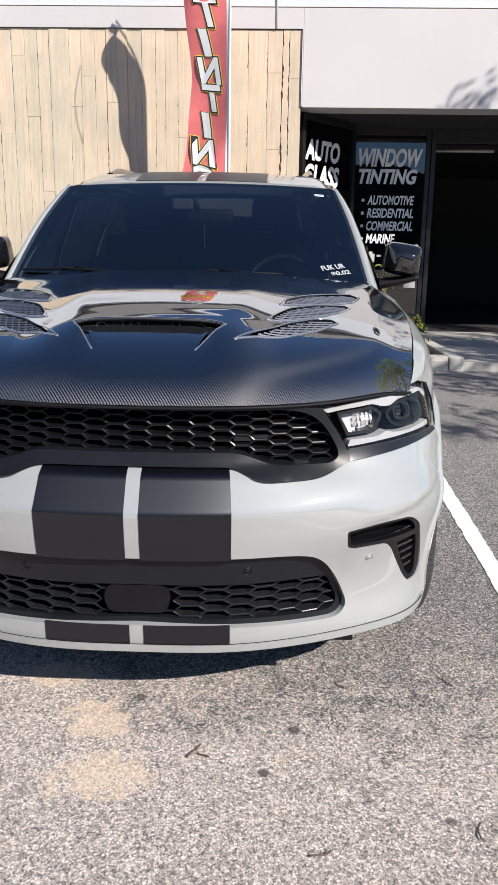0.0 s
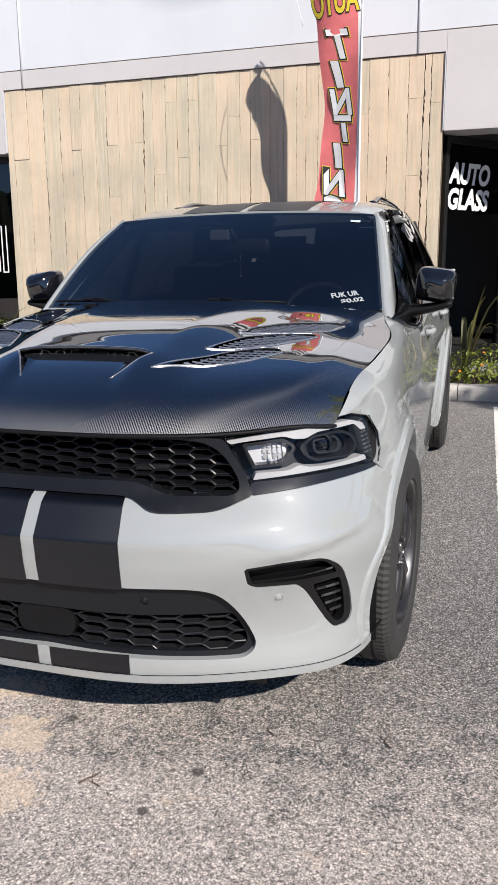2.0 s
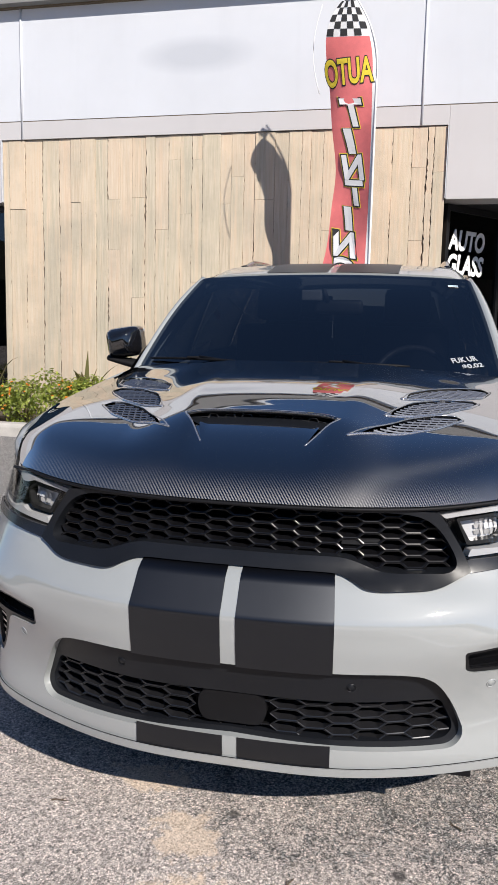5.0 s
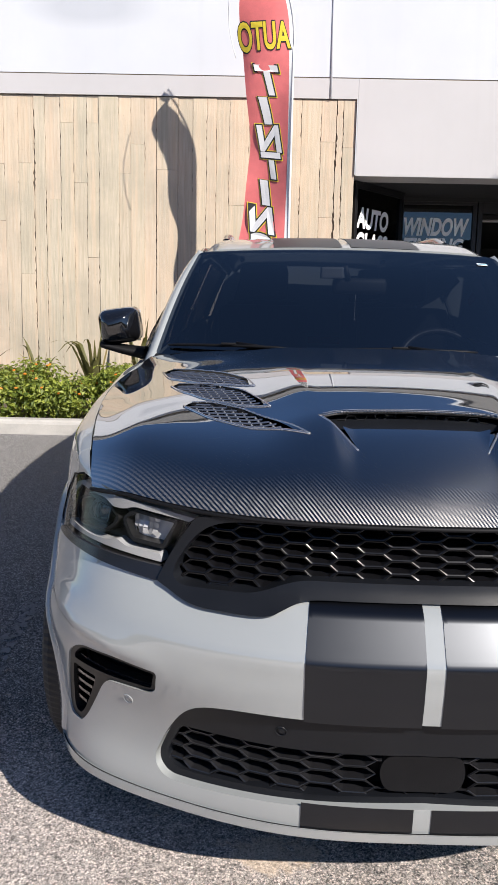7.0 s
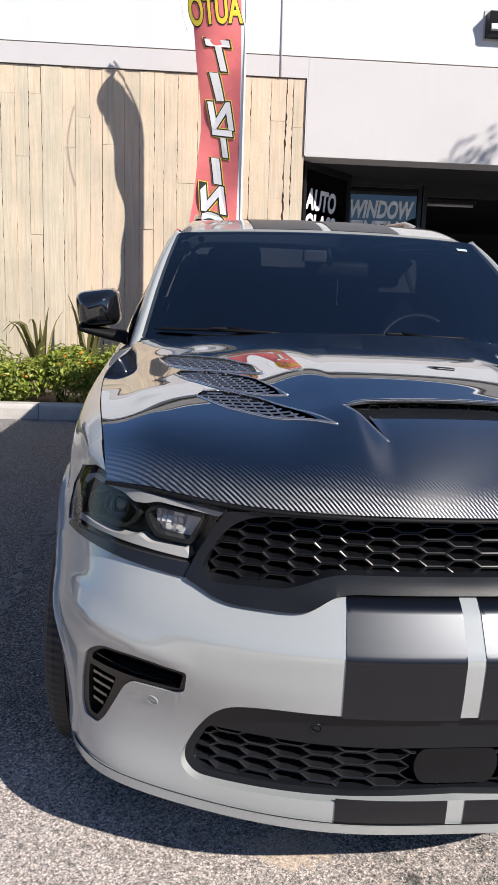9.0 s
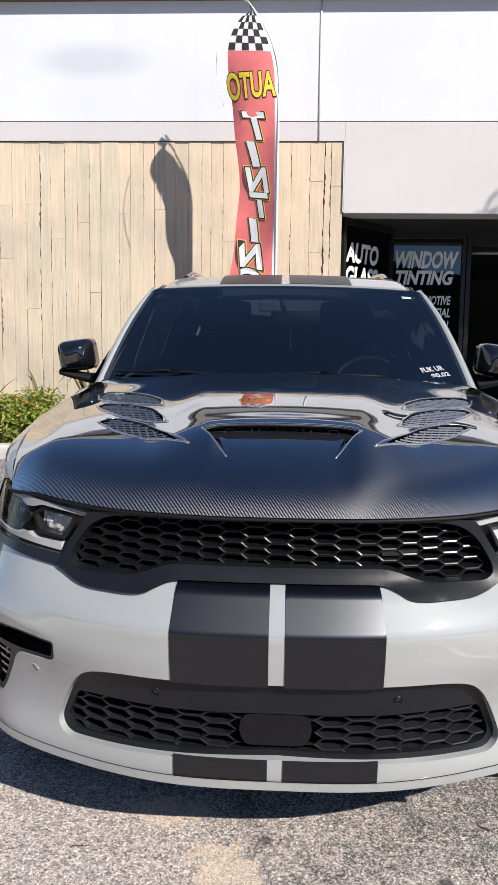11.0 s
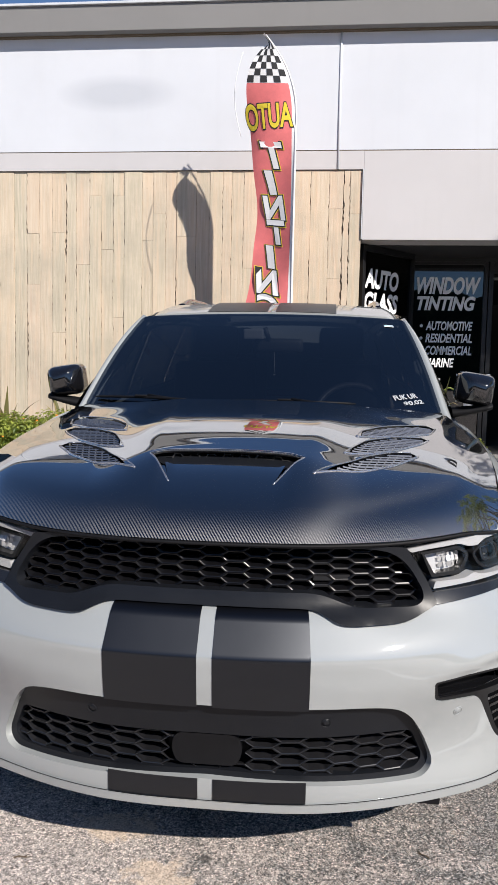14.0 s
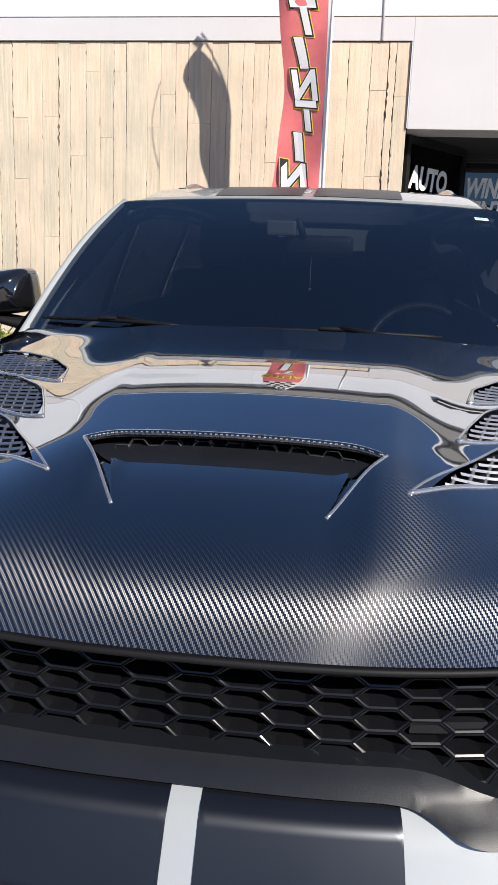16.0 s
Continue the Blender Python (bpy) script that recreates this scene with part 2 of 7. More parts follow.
def stucco(name, colour, smudge=False):
    k = Nodes(name)
    co = k.coords()
    fine = k.noise(co, 220.0, 3.0, 0.6)
    wide = k.noise(co, 0.7, 5.0, 0.6)
    run = k.n("Mapping")
    run.inputs["Scale"].default_value = (5.0, 5.0, 0.35)
    k.l(co, run.inputs[0])
    streak = k.noise(run.outputs[0], 1.2, 6.0, 0.6)
    dull = tuple(c * 0.93 for c in colour)
    c = k.mix(k.ramp(wide, [(0.35, 0.0), (0.7, 1.0)]), colour, dull)
    c = k.mix(k.ramp(streak, [(0.55, 0.0), (0.8, 0.25)]), c, tuple(c * 0.85 for c in colour))
    if smudge:
        spot = k.n("Mapping")
        spot.inputs["Location"].default_value = (2.36 / 0.80, 0.0, -4.80 / 0.24)
        spot.inputs["Scale"].default_value = (1 / 0.80, 0.0, 1 / 0.24)
        k.l(co, spot.inputs[0])
        ball = k.n("TexGradient", gradient_type="SPHERICAL")
        k.l(spot.outputs[0], ball.inputs[0])
        c = k.mix(k.math("MULTIPLY", k.ramp(ball.outputs["Fac"], [(0.0, 0.0), (0.55, 1.0)]), 0.6), c, (0.38, 0.40, 0.44))
    k.colour(c)
    k.rough(0.85)
    k.bump(fine, 0.35, 0.003)
    return k.m


def leaf_green(name, lo, hi):
    k = Nodes(name)
    geo = k.n("NewGeometry")
    k.colour(k.ramp(geo.outputs["Random Per Island"], [(0.0, lo), (0.6, tuple((a + b) / 2 for a, b in zip(lo, hi))), (1.0, hi)]))
    k.rough(0.55)
    k.b.inputs["Subsurface Weight"].default_value = 0.0
    glow = k.n("BsdfTranslucent")
    glow.inputs[0].default_value = (*tuple(min(1, h * 1.3) for h in hi), 1)
    mixer = k.n("MixShader")
    mixer.inputs[0].default_value = 0.3
    k.l(k.b.outputs[0], mixer.inputs[1])
    k.l(glow.outputs[0], mixer.inputs[2])
    k.l(mixer.outputs[0], k.out.inputs[0])
    return k.m


PAINT = surface("pale_grey_gloss_paint", (0.285, 0.300, 0.299), 0.46, 0.0, 1.0, 0.015, 3.0, 900.0, 0.0, 0.02, 0.22, 0.03, 1.95)
STRIPE = surface("satin_black_stripe_film", (0.0018, 0.0020, 0.0030), 0.335, 0.0, 0.0, 0.2, 6.0, 500.0, 0.0, 0.02, 0.68)
# the film is drawn on across the car and shines in a broad band along its pull
film = STRIPE.node_tree.nodes["Principled BSDF"]
film.inputs["Anisotropic"].default_value = 0.6
film.inputs["Specular Tint"].default_value = (0.86, 0.91, 1.0, 1)
pull = STRIPE.node_tree.nodes.new("ShaderNodeCombineXYZ")
pull.inputs[0].default_value = 1.0
STRIPE.node_tree.links.new(pull.outputs[0], film.inputs["Tangent"])
ROOF_FILM = surface("satin_black_roof_film", (0.012, 0.0125, 0.014), 0.38, 0.0, 0.0, 0.2, 6.0, 500.0, 0.0, 0.02, 0.45)
TRIM = surface("satin_dark_grey_trim", (0.008, 0.009, 0.0115), 0.37, 0.0, 0.0, 0.12, 10.0, 700.0, 0.0002, 0.04, 0.25)
GLOSS_BLACK = surface("gloss_black_plastic", (0.006, 0.006, 0.007), 0.10, 0.0, 0.6, 0.2, 10.0, 400.0, 0.0, 0.03)
MESH_GLOSS = surface("gloss_black_grille_mesh", (0.005, 0.005, 0.006), 0.26, 0.0, 0.0, 0.2, 10.0, 400.0, 0.0, 0.03, 0.38)
MESH_SATIN = surface("satin_black_intake_mesh", (0.016, 0.016, 0.018), 0.24, 0.3, 0.0, 0.25, 10.0, 400.0, 0.0, 0.04, 0.8)
BEZEL = surface("satin_black_bezel", (0.005, 0.005, 0.006), 0.4, 0.0, 0.0, 0.2, 10.0, 400.0, 0.0, 0.04, 0.3)
# bright metal stands in for the highlight along black lacquered edges
EDGE_GLINT = surface("bright_lacquered_edge", (0.50, 0.50, 0.52), 0.16, 0.85, 0.0, 0.1, 20.0, 300.0)
MATT_BLACK = surface("matt_black_plastic", (0.005, 0.005, 0.006), 0.6, 0.0, 0.0, 0.2, 12.0, 400.0, 0.0004, 0.08, 0.2)
CARBON = carbon()
RUBBER = surface("tyre_rubber", (0.023, 0.0225, 0.022), 0.74, 0.0, 0.0, 0.25, 9.0, 260.0, 0.0006)
RIM = surface("dark_bronze_grey_alloy", (0.06, 0.058, 0.06), 0.33, 0.75, 0.2, 0.1, 12.0, 500.0)
STEEL = surface("brake_steel", (0.35, 0.34, 0.33), 0.35, 0.9, 0.0, 0.15, 20.0, 400.0)
CHROME = surface("bright_reflector", (0.72, 0.72, 0.73), 0.25, 0.35, 0.0, 0.05, 8.0, 200.0, 0.0, 0.03)
LAMP_WHITE = surface("white_light_guide", (0.42, 0.425, 0.44), 0.35, 0.0, 0.2, 0.04, 8.0, 200.0)
WINDSCREEN = glass("tinted_windscreen", (0.10, 0.118, 0.145), 2.35)
SIDE_GLASS = glass("dark_side_glass", (0.075, 0.082, 0.09), 1.5)
LENS = glass("clear_lamp_lens", (0.78, 0.78, 0.785), 1.36)
SHOP_GLASS = glass("shop_glass", (0.10, 0.11, 0.12), 1.8)
CABIN = surface("black_cabin_trim", (0.018, 0.018, 0.02), 0.6, 0.0, 0.0, 0.2, 8.0, 300.0)
ASPHALT = asphalt()
BOARDS = board_concrete()
SEAM = surface("dark_concrete_seam", (0.15, 0.12, 0.085), 0.95, 0.0, 0.0, 0.3, 6.0, 90.0, 0.006)
WHITE_WALL = stucco("white_painted_wall", (0.555, 0.575, 0.612), True)
GREY_BAND = stucco("pale_grey_painted_band", (0.485, 0.472, 0.477))
CAP = stucco("grey_parapet_paint", (0.19, 0.187, 0.184))
CAP_EDGE = surface("pale_metal_edge", (0.5, 0.52, 0.55), 0.5)
FRAME = surface("black_shop_frame", (0.012, 0.012, 0.013), 0.4, 0.3, 0.0, 0.2, 6.0, 200.0)
# unlit rooms: their shade is put into a near-black surface colour
ROOM_SHADE = surface("dark_shop_interior", (0.02, 0.02, 0.021), 0.8, 0.0, 0.0, 0.3, 1.5, 40.0)
LETTER = surface("white_vinyl_letter", (0.78, 0.78, 0.78), 0.45, 0.0, 0.0, 0.04)
KERB = surface("kerb_concrete", (0.42, 0.40, 0.37), 0.9, 0.0, 0.0, 0.16, 5.0, 120.0, 0.004)
SLAB = surface("walkway_concrete", (0.36, 0.345, 0.32), 0.9, 0.0, 0.0, 0.16, 2.0, 120.0, 0.003)
SOIL = surface("planter_soil", (0.085, 0.065, 0.048), 0.95, 0.0, 0.0, 0.4, 6.0, 60.0, 0.02)
LINE = surface("road_line_paint", (0.72, 0.71, 0.68), 0.8, 0.0, 0.0, 0.12, 12.0, 120.0, 0.002)
LINE_WORN = surface("worn_line_paint", (0.22, 0.217, 0.21), 0.85, 0.0, 0.0, 0.3, 14.0, 120.0, 0.002)

# ---- mesh helpers ----


def mesh_object(name, verts, faces, material, parent=None, label="", smooth=False):
    me = bpy.data.meshes.new(name)
    me.from_pydata([tuple(map(float, v)) for v in verts], [], [tuple(map(int, f)) for f in faces])
    me.materials.append(material)
    if smooth:
        me.polygons.foreach_set("use_smooth", [True] * len(me.polygons))
    me.update()
    ob = new(name, me)
    if parent is not None:
        ob.parent = parent
    if label:
        tagged(ob, label)
    return ob


def part(name, bm, material, parent=None, label="", smooth=False):
    me = bpy.data.meshes.new(name)
    bmesh.ops.recalc_face_normals(bm, faces=bm.faces[:])
    bm.to_mesh(me)
    bm.free()
    me.materials.append(material)
    if smooth:
        me.polygons.foreach_set("use_smooth", [True] * len(me.polygons))
    ob = new(name, me)
    if parent is not None:
        ob.parent = parent
    if label:
        tagged(ob, label)
    return ob


def thing(name, label, category, m=None, group="", kind=""):
    ob = tagged(new(name), label, category, group, kind)
    if m is not None:
        ob.matrix_basis = m
    return ob


def box(bm, x0, x1, y0, y1, z0, z1, bevel=0.0, m=None):
    geo = bmesh.ops.create_cube(bm, size=1.0)["verts"]
    mat = Matrix.Translation(((x0 + x1) / 2, (y0 + y1) / 2, (z0 + z1) / 2)) @ Matrix.Diagonal((x1 - x0, y1 - y0, z1 - z0, 1))
    bmesh.ops.transform(bm, matrix=mat, verts=geo)
    if bevel:
        edges = list({e for v in geo for e in v.link_edges})
        geo = list({v for f in bmesh.ops.bevel(bm, geom=edges, offset=bevel, segments=2, affect="EDGES", profile=0.6)["faces"] for v in f.verts} | {v for v in geo if v.is_valid})
    if m is not None:
        bmesh.ops.transform(bm, matrix=m, verts=geo)
    return geo


def block(name, x0, x1, y0, y1, z0, z1, material, parent=None, label="", bevel=0.0):
    bm = bmesh.new()
    box(bm, x0, x1, y0, y1, z0, z1, bevel)
    return part(name, bm, material, parent, label)


def spl(xs, ys):
    """A natural cubic spline through (xs, ys), for arrays."""
    xs, ys = np.asarray(xs, float), np.asarray(ys, float)
    n, h = len(xs), np.diff(xs)
    a, b = np.eye(n), np.zeros(n)
    for i in range(1, n - 1):
        a[i, i - 1:i + 2] = h[i - 1], 2 * (h[i - 1] + h[i]), h[i]
        b[i] = 6 * ((ys[i + 1] - ys[i]) / h[i] - (ys[i] - ys[i - 1]) / h[i - 1])
    m = np.linalg.solve(a, b)

    def f(x):
        x = np.clip(np.asarray(x, float), xs[0], xs[-1])
        i = np.clip(np.searchsorted(xs, x) - 1, 0, n - 2)
        d, e = x - xs[i], xs[i + 1] - x
        return (m[i] * e ** 3 + m[i + 1] * d ** 3) / (6 * h[i]) + (ys[i] / h[i] - m[i] * h[i] / 6) * e + (ys[i + 1] / h[i] - m[i + 1] * h[i] / 6) * d
    return f


def table(ss, zs, rows):
    """A smooth surface through a small table of heights: rows[i][j] at (ss[i], zs[j])."""
    across = [spl(ss, np.eye(len(ss))[i]) for i in range(len(ss))]
    up = [spl(zs, r) for r in rows]
    return lambda s, z: sum(a(s) * f(z) for a, f in zip(across, up))


def step(a, b, x):
    t = np.clip((np.asarray(x, float) - a) / (b - a), 0, 1)
    return t * t * (3 - 2 * t)


def rounded(points, closed=True, seg=0.012):
    """A polygon with rounded corners, points as (u, v, radius), sampled every seg."""
    pts = [(np.array(p[:2], float), p[2] if len(p) > 2 else 0.0) for p in points]
    n, out = len(pts), []
    for i, (p, r) in enumerate(pts):
        if not closed and i in (0, n - 1) or r <= 0:
            out.append(p)
            continue
        a, b = pts[i - 1][0], pts[(i + 1) % n][0]
        da, db = np.linalg.norm(a - p), np.linalg.norm(b - p)
        ra, rb = min(r, da * 0.49), min(r, db * 0.49)
        p0, p1 = p + (a - p) / da * ra, p + (b - p) / db * rb
        for t in np.linspace(0, 1, 7):
            out.append((1 - t) ** 2 * p0 + 2 * t * (1 - t) * p + t * t * p1)
    res = []
    m = len(out)
    for i in range(m if closed else m - 1):
        p, q = out[i], out[(i + 1) % m]
        d = np.linalg.norm(q - p)
        if d < 1e-6:
            continue
        k = max(1, int(d / seg + 0.5))
        res += [p + (q - p) * j / k for j in range(k)]
    if not closed:
        res.append(out[-1])
    return np.array(res)


def in_loops(p, loops):
    ins = np.zeros(len(p), bool)
    for loop in loops:
        a, b = loop, np.roll(loop, -1, axis=0)
        for (x0, y0), (x1, y1) in zip(a, b):
            if y0 == y1:
                continue
            hit = ((y0 > p[:, 1]) != (y1 > p[:, 1])) & (p[:, 0] < (x1 - x0) * (p[:, 1] - y0) / (y1 - y0) + x0)
            ins ^= hit
    return ins


def fill(loops, grid):
    """Triangles over a flat region with holes: its points and faces."""
    from mathutils.geometry import delaunay_2d_cdt
    allp = np.vstack(loops)
    lo, hi = allp.min(0), allp.max(0)
    gx, gy = np.arange(lo[0] + grid * 0.37, hi[0], grid), np.arange(lo[1] + grid * 0.37, hi[1], grid)
    g = np.array([(x, y) for y in gy for x in gx]).reshape(-1, 2)
    if len(g):
        g = g[in_loops(g, loops)]
    if len(g):
        keep = np.ones(len(g), bool)
        for i in range(0, len(g), 2000):
            d = ((g[i:i + 2000, None, :] - allp[None]) ** 2).sum(2).min(1)
            keep[i:i + 2000] = d > (grid * 0.45) ** 2
        g = g[keep]
    edges, k = [], 0
    for loop in loops:
        n = len(loop)
        edges += [(k + i, k + (i + 1) % n) for i in range(n)]
        k += n
    pts = [Vector(p) for p in np.vstack([allp, g])] if len(g) else [Vector(p) for p in allp]
    v, _, f, *_ = delaunay_2d_cdt(pts, edges, [], 0, 1e-7)
    v = np.array([tuple(p) for p in v])
    f = np.array([t for t in f if len(t) == 3])
    f = f[in_loops(v[f].mean(1), loops)]
    a = v[f]
    turn = (a[:, 1, 0] - a[:, 0, 0]) * (a[:, 2, 1] - a[:, 0, 1]) - (a[:, 1, 1] - a[:, 0, 1]) * (a[:, 2, 0] - a[:, 0, 0])
    f[turn < 0] = f[turn < 0][:, ::-1]
    longest = np.max([np.hypot(*(a[:, i] - a[:, i - 1]).T) for i in range(3)], axis=0)
    return v, f[np.abs(turn) / longest > 0.0002]


def skin(name, loops, where, material, parent, label="", grid=0.02, rim=0.0, flip=False):
    """A panel: the region inside the loops laid on the surface where(u, v, depth), its edges turned in by rim."""
    v, f = fill(loops, grid)
    p = where(v[:, 0], v[:, 1], 0.0)
    faces = [tuple(t) for t in f]
    a = p[f]
    nrm = np.cross(a[:, 1] - a[:, 0], a[:, 2] - a[:, 0]).sum(0)
    verts = [p]
    if rim:
        count = {}
        for t in f:
            for i in range(3):
                e = (t[i], t[(i + 1) % 3])
                count[frozenset(e)] = None if frozenset(e) in count else e
        border = [e for e in count.values() if e]
        ids = sorted({i for e in border for i in e})
        at = {j: i for i, j in enumerate(ids)}
        top = p[ids]
        low = where(v[ids, 0], v[ids, 1], rim)
        k, m = len(p), len(ids)
        verts += [top, low]
        faces += [(k + at[b], k + at[a0], k + m + at[a0], k + m + at[b]) for a0, b in border]
    if flip:
        faces = [t[::-1] for t in faces]
    return mesh_object(name, np.vstack(verts), faces, material, parent, label, smooth=True)


def mirror_of(ob, name=None):
    """The same part on the other side of the car."""
    me = ob.data.copy()
    me.transform(Matrix.Diagonal((-1, 1, 1, 1)))
    me.flip_normals()
    other = new(name or ob.name.split(".")[0], me)
    other.parent = ob.parent
    if "label" in ob:
        other["label"] = ob["label"]
    return other


def tube(bm, path, radius, sides=8, closed=False, flat=1.0):
    """A rod along a path."""
    path = [Vector(p) for p in path]
    n, rings = len(path), []
    for i, p in enumerate(path):
        a, b = path[i - 1] if (i or closed) else p, path[(i + 1) % n] if (i < n - 1 or closed) else p
        way = (b - a).normalized()
        side = way.cross(Vector((0, 0, 1)))
        side = side.normalized() if side.length > 1e-4 else Vector((1, 0, 0))
        up = side.cross(way)
        r = radius[i] if isinstance(radius, (list, tuple, np.ndarray)) else radius
        rings.append([bm.verts.new(p + (side * math.cos(k / sides * math.tau) + up * math.sin(k / sides * math.tau) * flat) * r) for k in range(sides)])
    for i in range(n if closed else n - 1):
        a, b = rings[i], rings[(i + 1) % n]
        for k in range(sides):
            bm.faces.new((a[k], a[(k + 1) % sides], b[(k + 1) % sides], b[k]))
    if not closed:
        bm.faces.new(rings[0][::-1])
        bm.faces.new(rings[-1])


def lathe(bm, profile, sides, m=None, closed=True):
    """A ring turned about x from (x, r) points."""
    rings = []
    for k in range(sides):
        a = k / sides * math.tau
        rings.append([bm.verts.new((x, r * math.cos(a), r * math.sin(a))) for x, r in profile])
    n = len(profile)
    for k in range(sides):
        p, q = rings[k], rings[(k + 1) % sides]
        for i in range(n if closed else n - 1):
            j = (i + 1) % n
            bm.faces.new((p[i], p[j], q[j], q[i]))
    if m is not None:
        bmesh.ops.transform(bm, matrix=m, verts=[v for r in rings for v in r])


def text_mesh(body, size, bold=0.0, shear=0.0, spacing=1.0, grid=None):
    """Letters as flat triangles: points (n, 2) and faces."""
    cu = bpy.data.curves.new("letters", "FONT")
    cu.body, cu.size, cu.offset, cu.shear, cu.space_character = body, size, bold, shear, spacing
    cu.resolution_u = 4
    ob = bpy.data.objects.new("letters", cu)
    scene.collection.objects.link(ob)
    me = bpy.data.meshes.new_from_object(ob.evaluated_get(bpy.context.evaluated_depsgraph_get()))
    v = np.array([tuple(p.co)[:2] for p in me.vertices])
    f = [tuple(p.vertices) for p in me.polygons]
    bpy.data.objects.remove(ob)
    bpy.data.curves.remove(cu)
    bpy.data.meshes.remove(me)
    return v, f


def lettering(name, body, m, width, height, material, parent, label="", bold=0.01, shear=0.0, mirror=False):
    """Flat letters fitted into width by height, lying in the xy plane of m, from its origin."""
    v, f = text_mesh(body, 1.0, bold, shear)
    lo, hi = v.min(0), v.max(0)
    v = (v - lo) / (hi - lo) * (width, height)
    p = [m @ Vector((a, b, 0)) for a, b in v]
    return mesh_object(name, p, f, material, parent, label)

# ---- ground ----


def ground_z(y):
    if y < -1.0:
        return -0.05 - 0.1 * (1 - math.exp((y + 1.0) * 0.5))
    return 0.05 * min(y, 7.4)


def ground_sheet():
    xs = [-900, -200, -60, -20, -8, -4, -2, 0, 2, 4, 8, 20, 60, 200, 900]
    ys = [-900, -200, -60, -25, -15, -10, -8, -6, -5, -4, -3.4, -2.8, -2.2, -1.6, -1, 2, 5.72, 7.4, 20, 60, 200, 900]
    verts = [(x, y, ground_z(y)) for y in ys for x in xs]
    n = len(xs)
    faces = [(j * n + i, j * n + i + 1, (j + 1) * n + i + 1, (j + 1) * n + i) for j in range(len(ys) - 1) for i in range(n - 1)]
    return tagged(mesh_object("ground", verts, faces, ASPHALT), "worn grey asphalt parking lot with pale stone showing", "ground", kind="structure")


ground_sheet()


def painted_line(x, y0, y1, width, worn, seed, material=None):
    """A painted bay line: a thin sheet with ragged, worn edges."""
    rnd = random.Random(seed)
    verts, faces = [], []
    n = int((y1 - y0) / 0.03)
    for i in range(n + 1):
        y = y0 + (y1 - y0) * i / n
        h = ground_z(y) + 0.004
        jag = lambda: rnd.uniform(-0.004, 0.004) - worn * rnd.random() * 0.03
        verts += [(x - width / 2 - jag(), y, h), (x, y, h), (x + width / 2 + jag(), y, h)]
    for i in range(n):
        for k in (0, 1):
            if rnd.random() < worn:
                continue
            a = i * 3 + k
            faces.append((a, a + 1, a + 4, a + 3))
    return mesh_object("painted_line", verts, faces, material or LINE)


tagged(painted_line(1.37, -3.2, 5.47, 0.085, 0.0, 3), "white painted parking bay line on asphalt", "road line", kind="structure")
def flaked_line(x, y0, y1, width, count, seed):
    """What is left of a painted line: small ragged flakes, thicker in some stretches."""
    rnd = random.Random(seed)
    verts, faces = [], []
    for _ in range(count):
        y = rnd.uniform(y0, y1)
        if rnd.random() > 0.35 + 0.65 * step(-0.3, 0.7, math.sin(y * 2.3 + 0.8 * math.sin(y * 5.1))):
            continue
        cx, r = x + rnd.gauss(0, width * 0.26), rnd.uniform(0.004, 0.014)
        k, turn, n = len(verts), rnd.uniform(0, math.tau), rnd.randint(5, 7)
        for i in range(n):
            a, q = turn + i / n * math.tau, r * rnd.uniform(0.5, 1.2)
            verts.append((cx + q * math.cos(a), y + 1.7 * q * math.sin(a), ground_z(y) + 0.004))
        faces.append(tuple(range(k, k + n)))
    return mesh_object("painted_line", verts, faces, LINE_WORN)


tagged(flaked_line(-1.40, 0.6, 5.66, 0.09, 3600, 5), "worn faded white parking bay line", "road line", kind="structure")

# ---- planter, kerb and walkway ----
KERB_Y = 5.72


def kerb_run(x0, x1):
    """Cast kerb with a rounded nose, in lengths with narrow joints."""
    profile = [(0.0, -0.12), (0.0, 0.10), (0.008, 0.125), (0.03, 0.14), (0.17, 0.142), (0.18, 0.135), (0.18, -0.12)]
    z0 = ground_z(KERB_Y)
    run = thing("kerb", "pale cast concrete kerb along the planter bed", "kerb", kind="structure")
    x = x0
    while x < x1 - 0.1:
        e = min(x + 3.0, x1)
        verts = [(a, KERB_Y + y, z0 + z) for a in (x, e - 0.008) for y, z in profile]
        n = len(profile)
        faces = [(i, (i + 1) % n, n + (i + 1) % n, n + i) for i in range(n)] + [tuple(range(n))[::-1], tuple(range(n, 2 * n))]
        mesh_object("kerb_stone", verts, faces, KERB, run)
        x = e
    return run


kerb_run(-14.0, 2.15)


def soil_bed(x0, x1, y0, y1, base):
    n, m = 60, 12
    verts = []
    for j in range(m + 1):
        for i in range(n + 1):
            x, y = x0 + (x1 - x0) * i / n, y0 + (y1 - y0) * j / m
            verts.append((x, y, base + 0.05 * noise.noise((x * 2.1, y * 2.1, 0)) + 0.02 * noise.noise((x * 9, y * 9, 3))))
    faces = [(j * (n + 1) + i, j * (n + 1) + i + 1, (j + 1) * (n + 1) + i + 1, (j + 1) * (n + 1) + i) for j in range(m) for i in range(n)]
    return tagged(mesh_object("planter_bed", verts, faces, SOIL, smooth=True), "bare brown soil bed behind the kerb", "soil", kind="structure")


soil_bed(-14.0, 2.15, KERB_Y + 0.17, 7.56, ground_z(KERB_Y) + 0.09)
tagged(block("walkway", 2.16, 9.0, KERB_Y + 0.02, 9.0, 0.1, 0.377, SLAB, bevel=0.004), "pale concrete walkway slab at the shop entrance", "walkway", kind="structure")
tagged(block("kerb_return", 2.155, 2.30, KERB_Y, 7.55, 0.1, 0.425, KERB, bevel=0.015), "short concrete kerb return beside the entrance", "kerb", kind="structure")

# ---- building ----
WALL_Y = 7.57
